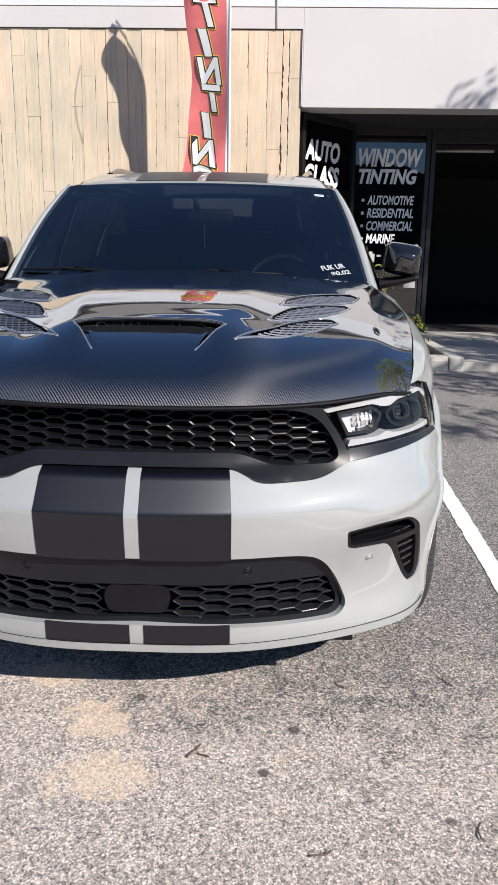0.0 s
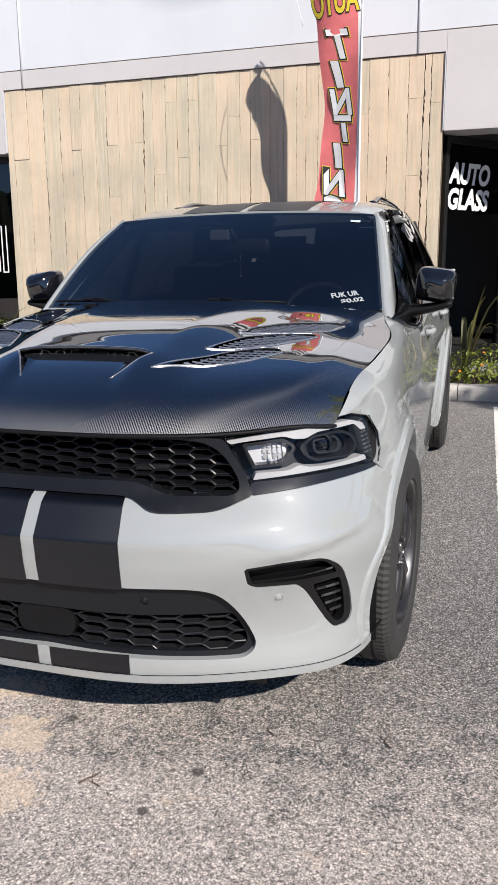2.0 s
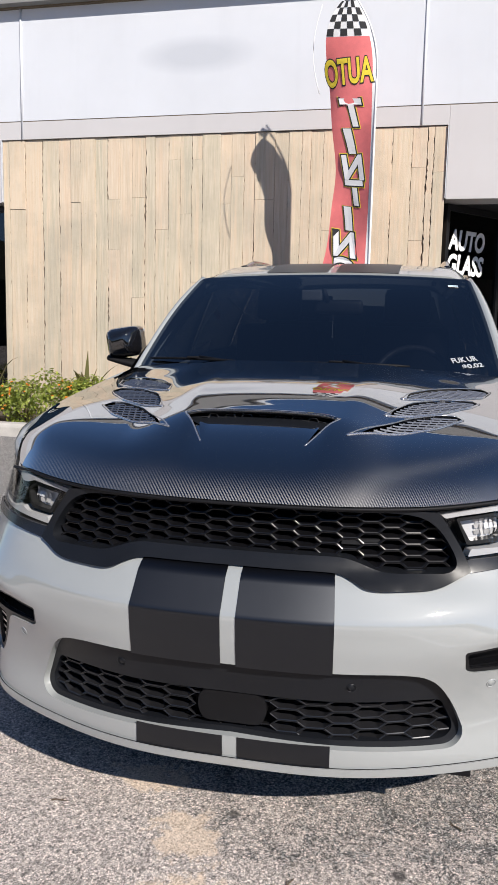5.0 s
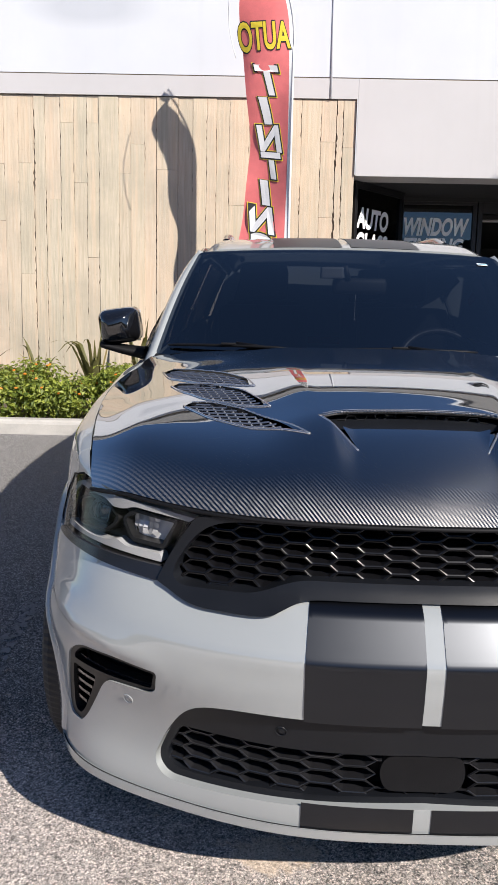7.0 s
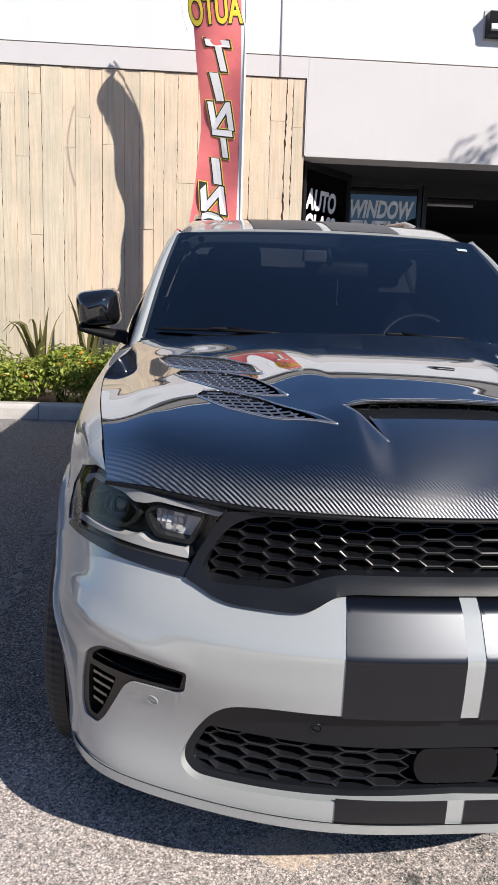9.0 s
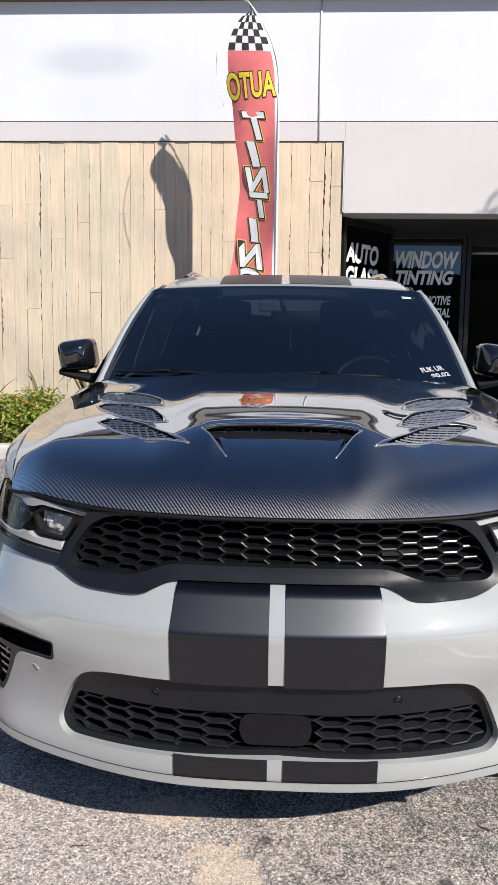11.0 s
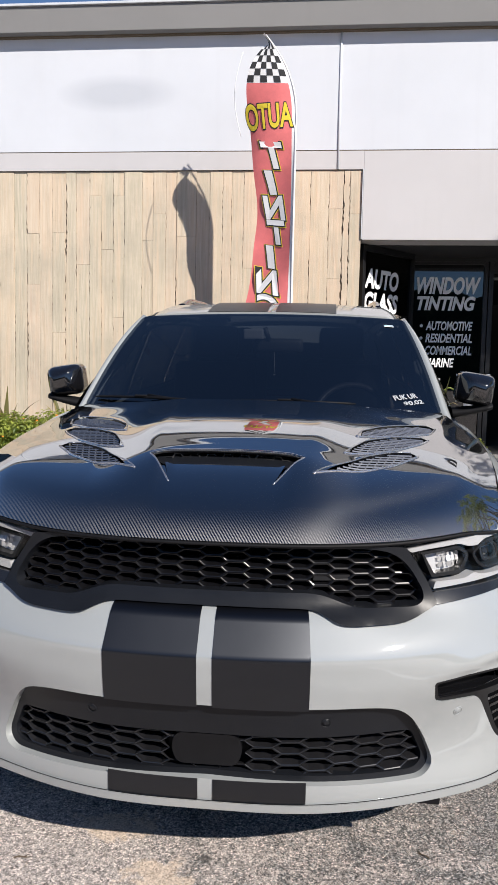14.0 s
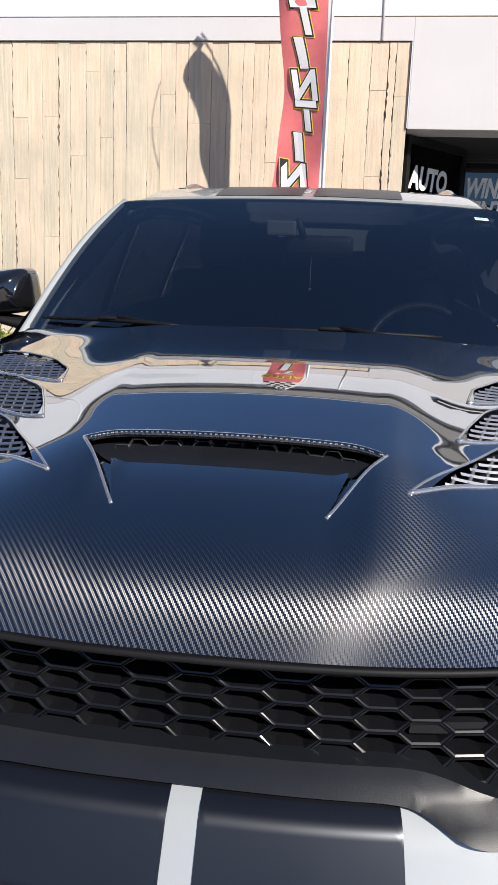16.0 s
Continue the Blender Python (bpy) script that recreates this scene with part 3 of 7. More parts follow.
EAST, WEST = 0.656, -4.99


def structure(ob, label, category="wall"):
    return tagged(ob, label, category, kind="structure")


structure(block("wall_upper", -16.0, 12.0, WALL_Y, 7.95, 4.115, 5.46, WHITE_WALL), "white painted upper wall of the commercial building")
structure(block("wall_band_east", EAST, 12.0, WALL_Y - 0.004, 7.95, 3.06, 4.102, GREY_BAND, bevel=0.006), "pale grey painted fascia band over the shop entrance")
structure(block("wall_band_middle", WEST, EAST, WALL_Y - 0.004, 7.95, 3.887, 4.102, GREY_BAND), "pale grey painted band above the concrete panel")
structure(block("wall_band_west", -16.0, WEST, WALL_Y - 0.004, 7.95, 3.10, 4.102, GREY_BAND, bevel=0.006), "pale grey painted fascia band over the side window")
structure(block("trim", -16.0, 12.0, WALL_Y + 0.006, 7.9, 4.102, 4.115, SEAM), "thin dark reveal groove between the painted bands", "trim")
structure(block("parapet", -16.0, 12.0, WALL_Y - 0.16, 8.2, 5.475, 5.77, CAP, bevel=0.006), "dark grey painted parapet fascia at the roofline", "parapet")
structure(block("parapet_cap", -16.0, 12.0, WALL_Y - 0.19, 8.2, 5.772, 5.80, CAP_EDGE, bevel=0.004), "thin pale metal cap on the parapet", "parapet")
structure(block("parapet_shadow_gap", -16.0, 12.0, WALL_Y - 0.05, 7.95, 5.46, 5.475, SEAM), "dark drip joint below the parapet", "trim")
structure(block("roof", -16.0, 12.0, 8.2, 16.0, 5.3, 5.5, CAP), "flat grey roof behind the parapet", "roof")
structure(block("wall_back", -16.0, 12.0, 15.7, 16.0, 0.3, 5.3, ROOM_SHADE), "plain rear wall of the building")
structure(block("wall_west", -16.0, -15.7, 7.95, 15.7, 0.3, 5.3, GREY_BAND), "plain end wall of the building")
structure(block("wall_east", 11.7, 12.0, 7.95, 15.7, 0.3, 5.3, GREY_BAND), "plain end wall of the building")
for joint_x in (0.345, -4.685, 5.37, -9.7):
    bm = bmesh.new()
    tube(bm, [(joint_x, WALL_Y - 0.004, 3.89 if -5 < joint_x < 1 else 3.07), (joint_x, WALL_Y - 0.004, 5.47)], 0.013, 10)
    structure(part("trim_joint", bm, WHITE_WALL, smooth=True), "white painted vertical joint strip on the wall", "trim")

# the board-formed panel: a backing, and each board's imprint standing a little proud
RAW_CONCRETE = surface("raw_concrete_in_seams", (0.17, 0.135, 0.10), 0.95, 0.0, 0.0, 0.3, 6.0, 90.0, 0.002)
panel = structure(block("wall_concrete", WEST + 0.01, EAST - 0.012, WALL_Y + 0.03, 7.95, 0.25, 3.880, RAW_CONCRETE), "tan board-formed concrete wall panel with rough vertical seams")
structure(block("trim_corner", EAST - 0.012, EAST - 0.002, WALL_Y - 0.012, WALL_Y + 0.03, 3.07, 3.884, CAP_EDGE), "thin pale corner bead beside the concrete panel", "trim")
structure(block("trim_corner_west", WEST - 0.002, WEST + 0.01, WALL_Y - 0.012, WALL_Y + 0.03, 3.11, 3.884, CAP_EDGE), "thin pale corner bead beside the concrete panel", "trim")


def board(x0, x1, z0, z1, proud, left, right, rnd):
    """One board imprint with ragged long edges; left and right say how far each seam has broken open."""
    n = max(3, int((z1 - z0) / 0.035))
    front, back = WALL_Y + 0.024 - proud, WALL_Y + 0.035
    verts = []
    wob = [rnd.uniform(0, 9), rnd.uniform(0, 9)]
    for i in range(n + 1):
        z = z0 + (z1 - z0) * i / n
        edge = []
        for k, gap in enumerate((left, right)):
            hold = max(0.0, noise.noise((z * 1.4, wob[k], 2)) + 0.35) * 1.6
            chip = (rnd.random() < 0.10 + 0.35 * gap) * rnd.uniform(0.002, 0.004 + 0.014 * gap) * min(1.0, hold)
            edge.append(0.0004 + 0.0030 * gap * hold + chip)
        l, r = x0 + edge[0], x1 - edge[1]
        verts += [(l, front + 0.002, z), (l + 0.003, front, z), (r - 0.003, front, z), (r, front + 0.002, z), (r, back, z), (l, back, z)]
    faces = []
    for i in range(n):
        a, b = i * 6, (i + 1) * 6
        faces += [(a + k, a + k + 1, b + k + 1, b + k) for k in range(5)]
    faces += [(0, 5, 4, 3, 2, 1), tuple(n * 6 + k for k in range(6))]
    return mesh_object("board", verts, faces, BOARDS, panel)


# seams between the boards as (x, how far broken open), and the butt joints by board
SEAMS = [(-4.978, 0.0), (-4.889, 0.3), (-4.665, 0.4), (-4.424, 1.0), (-4.192, 0.9), (-4.027, 0.2), (-3.887, 0.4), (-3.688, 0.3), (-3.526, 1.0), (-3.36, 0.1), (-3.196, 0.2), (-3.017, 1.0), (-2.887, 0.4), (-2.711, 0.3), (-2.56, 0.2), (-2.411, 0.3), (-2.271, 0.6), (-2.044, 0.2), (-1.906, 0.3), (-1.748, 0.2), (-1.612, 0.6), (-1.367, 0.1), (-1.20, 0.1), (-1.042, 0.2), (-0.931, 0.3), (-0.785, 0.2), (-0.56, 0.2), (-0.38, 0.3), (-0.192, 0.2), (0.029, 0.9), (0.252, 0.3), (0.422, 1.0), (0.50, 0.7), (0.642, 0.0)]
BUTTS = {1: (3.02,), 5: (3.10,), 8: (2.5, 3.13), 10: (3.144, 1.9), 12: (2.75,), 13: (3.59,), 14: (2.936,), 15: (3.59, 2.1), 17: (3.05,), 18: (3.37,), 20: (3.094,), 22: (2.2,), 25: (2.72,), 27: (3.3,), 30: (3.43, 2.6), 32: (3.37,)}


def boards():
    rnd = random.Random(11)
    for i, ((x0, g0), (x1, g1)) in enumerate(zip(SEAMS, SEAMS[1:])):
        z = 0.3
        for c in sorted(BUTTS.get(i, ())) + [3.878]:
            board(x0, x1, z, c - (0.003 if c < 3.8 else 0), rnd.uniform(0.0, 0.012), g0, g1, rnd)
            z = c


boards()

# ---- shop entrance ----
FLOOR_Z = 0.377
structure(block("floor", EAST + 0.02, 11.7, 9.0, 15.7, 0.3, FLOOR_Z, ROOM_SHADE), "shop floor, near-black for the room's shade", "floor")
structure(block("ceiling", EAST, 11.7, 7.95, 15.7, 3.055, 3.2, ROOM_SHADE), "shop soffit and ceiling, near-black for their shade", "ceiling")
structure(block("wall_entrance_side", 0.35, EAST, 7.955, 8.05, 0.3, 3.05, ROOM_SHADE), "return wall at the entrance recess, coloured as if in shade")
structure(block("wall_room_west", 0.35, 0.5, 8.06, 15.7, 0.3, 3.05, ROOM_SHADE), "interior wall of the shop, near-black for the room's shade")
structure(block("wall_entrance_pier", 7.2, 7.8, 7.6, 9.0, 0.3, 3.05, GREY_BAND), "plain painted pier closing the entrance")
structure(block("ceiling_head", 1.40, 7.2, 8.9, 9.02, 3.0, 3.054, FRAME), "black metal head of the shop glazing", "trim")


def glazing(name, a, b, z0, z1, label, bars=(), kick=0.25):
    """A framed shop window between two plan points, its pane set into the frame."""
    a, b = Vector((*a, 0)), Vector((*b, 0))
    run = (b - a)
    m = Matrix.Translation(a) @ Matrix.Rotation(math.atan2(run.y, run.x), 4, "Z")
    w = run.length
    top = structure(thing(name, "", "", m), label, "window")
    for nm, x0, x1, zz0, zz1 in (("window_frame", 0, 0.055, z0, z1), ("window_frame", w - 0.055, w, z0, z1), ("window_frame", 0.055, w - 0.055, z1 - 0.075, z1), ("window_sill", 0.055, w - 0.055, z0, z0 + kick)):
        block(nm, x0, x1, -0.04, 0.04, zz0, zz1, FRAME, top, bevel=0.004)
    for x in bars:
        block("window_frame", x - 0.02, x + 0.02, -0.03, 0.03, z0 + kick, z1 - 0.075, FRAME, top)
    block("pane", 0.05, w - 0.05, -0.006, 0.006, z0 + kick - 0.01, z1 - 0.07, SHOP_GLASS, top)
    return top, w


win_a, wa = glazing("window_1", (0.664, 7.80), (1.38, 8.62), FLOOR_Z, 3.05, "dark tinted angled shop window with white lettering")
win_b, wb = glazing("window_2", (1.38, 8.95), (2.43, 8.95), FLOOR_Z, 3.04, "dark shop window listing window tinting services")
structure(block("trim_return", 1.375, 1.415, 8.66, 8.90, FLOOR_Z, 3.05, FRAME, bevel=0.004), "black metal return between the shop windows", "trim")


def sign(parent, body, x, z, w, h, label, bold=0.012, shear=0.12, material=None):
    return lettering("lettering", body, pose(x, -0.012, z, 90, 0, 0), w, h, material or LETTER, parent, label, bold, shear)


sign(win_a, "AUTO", 0.075, 2.525, 0.70, 0.25, "white bold slanted letters", 0.04, 0.2)
sign(win_a, "GLASS", 0.075, 2.235, 0.70, 0.25, "white bold slanted letters", 0.04, 0.2)
sign(win_b, "WINDOW", 0.10, 2.565, 0.86, 0.235, "pale grey bold slanted letters", 0.04, 0.25)
sign(win_b, "TINTING", 0.11, 2.345, 0.79, 0.195, "pale grey bold slanted letters", 0.04, 0.25)
for row, (word, width) in enumerate((("AUTOMOTIVE", 0.63), ("RESIDENTIAL", 0.63), ("COMMERCIAL", 0.63), ("MARINE", 0.40))):
    sign(win_b, word, 0.245, 2.075 - row * 0.168, width, 0.125, "white slanted letters", 0.028, 0.2)
    bm = bmesh.new()
    bmesh.ops.create_circle(bm, cap_ends=True, segments=12, radius=0.022, matrix=pose(0.185, -0.012, 2.135 - row * 0.168, 90))
    part("bullet", bm, LETTER, win_b)
# a sign below the list, as plain shapes in its colours
LIME = surface("lime_vinyl", (0.30, 0.36, 0.06), 0.5)
STICKER_GREY = surface("pale_grey_vinyl", (0.45, 0.45, 0.46), 0.5)
for x0, x1, z0, z1 in ((0.27, 0.38, 1.29, 1.46), (0.41, 0.47, 1.36, 1.45)):
    bm = bmesh.new()
    box(bm, x0, x1, -0.014, -0.010, z0, z1)
    bmesh.ops.bevel(bm, geom=[e for e in bm.edges if abs(e.verts[0].co.y - e.verts[1].co.y) > 0.003], offset=0.03, segments=4, affect="EDGES")
    part("emblem", bm, STICKER_GREY, win_b, "pale grey blocky emblem")
bm = bmesh.new()
tube(bm, [(0.40 + 0.4 * t, -0.012, 1.265 + 0.02 * t + 0.018 * math.sin(t * 16)) for t in np.linspace(0, 1, 24)], 0.012, 6)
part("emblem", bm, LIME, win_b, "lime green script bar")
block("sign_plate", 0.80, 0.96, -0.016, -0.008, 0.98, 1.10, STICKER_GREY, win_b, "small white notice")

# the open doorway and the dim room behind
structure(block("door_1_frame", 2.44, 2.50, 8.90, 9.0, FLOOR_Z, 3.0, FRAME, bevel=0.004), "black metal jamb of the open shop door", "door frame")
structure(block("door_1_head", 2.50, 7.2, 8.90, 9.0, 2.86, 3.0, FRAME, bevel=0.004), "black metal door head", "door frame")
TUBE_LAMP = surface("unlit_tube", (0.6, 0.6, 0.6), 0.4)
lamp_bar = thing("strip_light", "long pale strip light under the dark shop ceiling", "lamp", pose(3.1, 10.4, 2.98))
block("housing", -0.6, 0.6, -0.05, 0.05, 0.0, 0.06, FRAME, lamp_bar, bevel=0.006)
bm = bmesh.new()
tube(bm, [(-0.56, 0, -0.02), (0.56, 0, -0.02)], 0.02, 10)
part("tube", bm, TUBE_LAMP, lamp_bar, smooth=True)

# the west shop window, of which one edge shows
structure(block("wall_west_sill", -16.0, WEST - 0.01, 7.7, 7.95, 0.25, 0.75, FRAME), "black sill wall below the side window")
win_c, wc = glazing("window_3", (-8.4, 7.80), (WEST - 0.01, 7.80), 0.75, 3.09, "black side shop window with outlined white lettering", (1.6,), 0.1)
for x0, x1, z0, z1 in ((3.02, 3.04, 2.14, 2.40), (3.08, 3.10, 2.14, 2.40), (3.02, 3.10, 2.12, 2.14), (3.14, 3.155, 1.78, 2.40), (3.215, 3.23, 1.78, 2.40), (3.14, 3.23, 1.765, 1.78), (3.02, 3.035, 1.78, 1.98), (3.085, 3.10, 1.78, 1.98), (3.02, 3.10, 1.98, 1.995)):
    block("outline_bar", x0 - 0.05, x1 - 0.05, -0.014, -0.010, z0 - 0.2, z1 - 0.2, LETTER, win_c)
structure(block("wall_room_far", -15.7, 0.35, 9.6, 9.7, 0.3, 5.2, ROOM_SHADE), "interior wall behind the side window, near-black for shade")

# wall lamp
wall_lamp = thing("wall_lamp", "dark box wall light with a slanted pale lens", "lamp", pose(2.78, WALL_Y, 4.40))
bm = bmesh.new()
box(bm, -0.16, 0.16, -0.15, 0, 0.0, 0.25, 0.012)
bmesh.ops.transform(bm, matrix=Matrix.Shear("XZ", 4, (0.0, 0.0)), verts=bm.verts)
for v in bm.verts:
    if v.co.z < 0.1 and v.co.y < -0.05:
        v.co.y += 0.06
part("housing", bm, TRIM, wall_lamp)
bm = bmesh.new()
box(bm, -0.13, 0.13, -0.148, -0.10, 0.03, 0.20, 0.005, Matrix.Rotation(radians(-14), 4, "X"))
part("lens", bm, LAMP_WHITE, wall_lamp)
block("back_plate", -0.175, 0.175, -0.012, 0.0, -0.02, 0.29, KERB, wall_lamp)


# ---- far side of the lot, seen only in reflections ----
def far_trees():
    rnd = random.Random(8)
    verts, faces = [], []
    n = 240
    for i in range(n + 1):
        a = math.pi + math.pi * i / n
        r = 85.0
        h = 12.8 + 2.5 * noise.noise((i * 0.11, 0, 0)) + 1.6 * noise.noise((i * 0.45, 4, 0)) + rnd.uniform(-0.4, 0.4)
        verts += [(r * math.cos(a), r * math.sin(a), -1.0), (r * math.cos(a), r * math.sin(a), h * 0.6), ((r + 4) * math.cos(a), (r + 4) * math.sin(a), h)]
    for i in range(n):
        faces += [(i * 3, i * 3 + 1, i * 3 + 4, i * 3 + 3), (i * 3 + 1, i * 3 + 2, i * 3 + 5, i * 3 + 4)]
    return tagged(mesh_object("backdrop", verts, faces, FAR_GREEN), "distant dark line of trees across the lot", "backdrop", kind="structure")


FAR_GREEN = surface("far_trees", (0.035, 0.045, 0.025), 0.9, 0.0, 0.0, 0.5, 0.4, 2.0)
far_trees()

# ---- the car: built level with its nose at y 0, then set on the sloping ground ----
car = thing("car", "pale grey large SUV with black twin stripes and carbon bonnet", "car", Matrix.Rotation(math.atan(0.05), 4, "X"))

# plan line round the nose, from the middle to behind the corner
PLAN = np.array([(0.0, 0.0), (0.15, 0.003), (0.30, 0.017), (0.45, 0.050), (0.60, 0.103), (0.72, 0.163), (0.81, 0.230), (0.875, 0.31), (0.920, 0.40), (0.948, 0.50), (0.966, 0.60), (0.974, 0.72)])
PLAN_S = np.concatenate([[0], np.cumsum(np.hypot(*np.diff(PLAN, axis=0).T))])
plan_x, plan_y = spl(PLAN_S, PLAN[:, 0]), spl(PLAN_S, PLAN[:, 1])


def sx(x):
    """Distance along the nose line at the half width x."""
    return float(np.interp(x, PLAN[:, 0], PLAN_S))


NOSE_S = [sx(x) for x in (0.0, 0.3, 0.55, 0.75, 0.875, 0.948, 0.974)]
NOSE_Z = (0.22, 0.30, 0.36, 0.45, 0.56, 0.62, 0.68, 0.72, 0.76, 0.80, 0.86, 1.0)
nose_form = table(NOSE_S, NOSE_Z, [
    (0.050, 0.034, 0.032, 0.030, 0.012, 0.004, 0.000, 0.016, 0.050, 0.092, 0.120, 0.135),
    (0.050, 0.034, 0.036, 0.034, 0.012, 0.004, 0.000, 0.014, 0.046, 0.088, 0.120, 0.135),
    (0.056, 0.042, 0.052, 0.050, 0.018, 0.002, 0.000, 0.012, 0.042, 0.082, 0.110, 0.130),
    (0.048, 0.038, 0.050, 0.048, 0.018, 0.001, 0.002, 0.015, 0.038, 0.062, 0.085, 0.125),
    (0.036, 0.026, 0.031, 0.029, 0.010, 0.000, 0.008, 0.026, 0.040, 0.054, 0.075, 0.120),
    (0.044, 0.032, 0.028, 0.018, 0.006, 0.000, 0.010, 0.020, 0.026, 0.032, 0.048, 0.090),
    (0.026, 0.018, 0.014, 0.008, 0.000, 0.000, 0.004, 0.006, 0.008, 0.012, 0.024, 0.050)])
BROW_S = [sx(x) for x in (0.58, 0.70, 0.83, 0.935)]
CREASE_Z = (0.60, 0.698, 0.703, 0.709, 0.74, 0.77, 0.79, 0.81)
crease_form = (0.006, 0.000, 0.0006, 0.0042, 0.0258, 0.0468, 0.0608, 0.0890)


def nose_depth(s, z):
    """Set-back of the nose skin: a soft form, with a crisp crease across the middle of the bumper."""
    d = nose_form(s, z)
    mid = (1 - step(0.34, 0.66, s)) * step(0.60, 0.66, z) * (1 - step(0.795, 0.82, z))
    d = d + mid * (np.interp(z, CREASE_Z, crease_form) - d)
    # brow over the side vent, sharpening towards the wheel
    up = z - np.interp(s, BROW_S, (0.642, 0.658, 0.684, 0.712))
    ridge = np.where(up > 0, np.exp(-(up / 0.034) ** 2), np.exp(-(up / 0.011) ** 2))
    hold = np.interp(s, BROW_S, (0.0, 0.6, 0.8, 0.1))
    return d - 0.019 * ridge * hold + 0.006 * hold * step(0.0, 0.03, -up) * step(0.42, 0.56, z)


def nose(s, z, depth=0.0):
    s, z = np.asarray(s, float), np.asarray(z, float)
    a, sign_s = np.abs(s), np.where(np.asarray(s) < 0, -1.0, 1.0)
    e = 1e-3
    tx, ty = plan_x(a + e) - plan_x(a - e), plan_y(a + e) - plan_y(a - e)
    ty = np.where(a < 2 * e, 0.0, ty)
    q = np.hypot(tx, ty)
    d = nose_depth(a, z) + depth
    return np.stack([sign_s * (plan_x(a) - ty / q * d), plan_y(a) + tx / q * d, z], -1)


def on_nose(extra):
    return lambda u, v, d: nose(u, v, d + extra)


def both_sides(right, seg=0.012):
    """A closed outline over the middle line from its right half, given from the middle top to the middle bottom as (x, z, radius)."""
    r = [(hs(p[0], p[1]) if p[0] > 0 else 0.0, *p[1:]) for p in right]
    l = [(-p[0], *p[1:]) for p in r[::-1] if p[0] > 1e-6]
    return rounded(r + l, True, seg)


def hs(x, z):
    """Nose distance at which the skin stands at half width x at height z."""
    s = np.linspace(0.0, PLAN_S[-1], 300)
    return float(np.interp(x, nose(s, np.full_like(s, z), 0.0)[:, 0], s))


def one_side(pts, seg=0.010):
    """An outline on the nose from true half widths and heights."""
    return rounded([(hs(p[0], p[1]), *p[1:]) for p in pts], True, seg)


ARCH_Y, ARCH_Z, ARCH_R = 0.905, 0.385, 0.455
REAR_Y = 3.945


def arch_s(z):
    """Nose distance of the front wheel opening's edge at height z."""
    y = ARCH_Y - math.sqrt(max(0.0, ARCH_R ** 2 - (z - ARCH_Z) ** 2)) - 0.035 * float(step(-0.70, -0.50, -z))
    return float(np.interp(y, PLAN[:, 1], PLAN_S)) + 0.004


TOP_EDGE = [(0.0, 0.810), (0.262, 0.810, 0.05), (0.305, 0.799, 0.03), (0.345, 0.786, 0.03), (0.38, 0.782, 0.03), (0.50, 0.782, 0.03), (0.54, 0.789, 0.03), (0.590, 0.811, 0.03), (0.748, 0.830, 0.1)]
INTAKE = [(0.0, 0.568), (0.45, 0.566, 0.08), (0.53, 0.545, 0.06), (0.585, 0.450, 0.05), (0.618, 0.365, 0.03), (0.590, 0.330, 0.03), (0.50, 0.330, 0.1), (0.0, 0.350)]
VENT = [(0.600, 0.623, 0.012), (0.71, 0.634, 0.05), (0.800, 0.630, 0.03), (0.840, 0.588, 0.03), (0.857, 0.50, 0.05), (0.861, 0.415, 0.02), (0.852, 0.386, 0.015), (0.818, 0.383, 0.015), (0.798, 0.410, 0.02), (0.745, 0.530, 0.02), (0.728, 0.551, 0.012), (0.625, 0.556, 0.014), (0.605, 0.567, 0.012)]

TIP = (hs(0.899, 0.836), 0.836)
right = [(hs(x[0], x[1]) if x[0] else 0.0, *x[1:]) for x in TOP_EDGE] + [TIP]
right += [(arch_s(0.74), 0.742), (arch_s(0.66), 0.66), (arch_s(0.55), 0.55), (arch_s(0.45), 0.45), (arch_s(0.36), 0.36), (arch_s(0.30), 0.30), (sx(0.9), 0.288), (sx(0.5), 0.2835), (0.0, 0.2835)]
outline = rounded(right + [(-p[0], *p[1:]) for p in right[::-1] if p[0] > 1e-6], True, 0.014)
intake_loop = both_sides(INTAKE)
vent_loop = one_side(VENT)
vent_left = vent_loop * (-1, 1)
front_bumper = skin("front_bumper", [outline, intake_loop, vent_loop, vent_left[::-1]], on_nose(0.0), PAINT, car, "glossy pale grey moulded bumper", 0.016, 0.03)

# stripes: film laid on the bumper
for sgn in (1, -1):
    for z0, z1, nm in ((0.563, 0.8105, "upper"), (0.288, 0.350, "lower")):
        a, b = sorted((sgn * 0.0205, sgn * sx(0.273)))
        loop = rounded([(a, z0), (b, z0), (b, z1), (a, z1)], True, 0.012)
        skin("stripe", [loop], on_nose(-0.0022), STRIPE, front_bumper, "satin black stripe", 0.007)

# lip below the bumper
lip_right = [(0.0, 0.2865), (sx(0.5), 0.2865), (sx(0.9), 0.291), (arch_s(0.295), 0.302), (arch_s(0.27), 0.272), (sx(0.85), 0.264), (sx(0.5), 0.260), (0.0, 0.260)]
lip_loop = rounded(lip_right + [(-p[0], p[1]) for p in lip_right[::-1] if p[0] > 1e-6], True, 0.014)
front_lip = skin("front_lip", [lip_loop], on_nose(-0.006), PAINT, car, "pale grey lip spoiler with a fine seam", 0.014, 0.10)

bm = bmesh.new()
seam_s = np.linspace(-sx(0.955), sx(0.955), 120)
tube(bm, [Vector(p) for p in nose(seam_s, np.interp(np.abs(seam_s), (sx(0.5), sx(0.9), sx(0.955)), (0.285, 0.2895, 0.300)), -0.0035)], 0.0026, 6)
part("lip_seam", bm, MATT_BLACK, front_lip, "dark shut line above the lip", True)
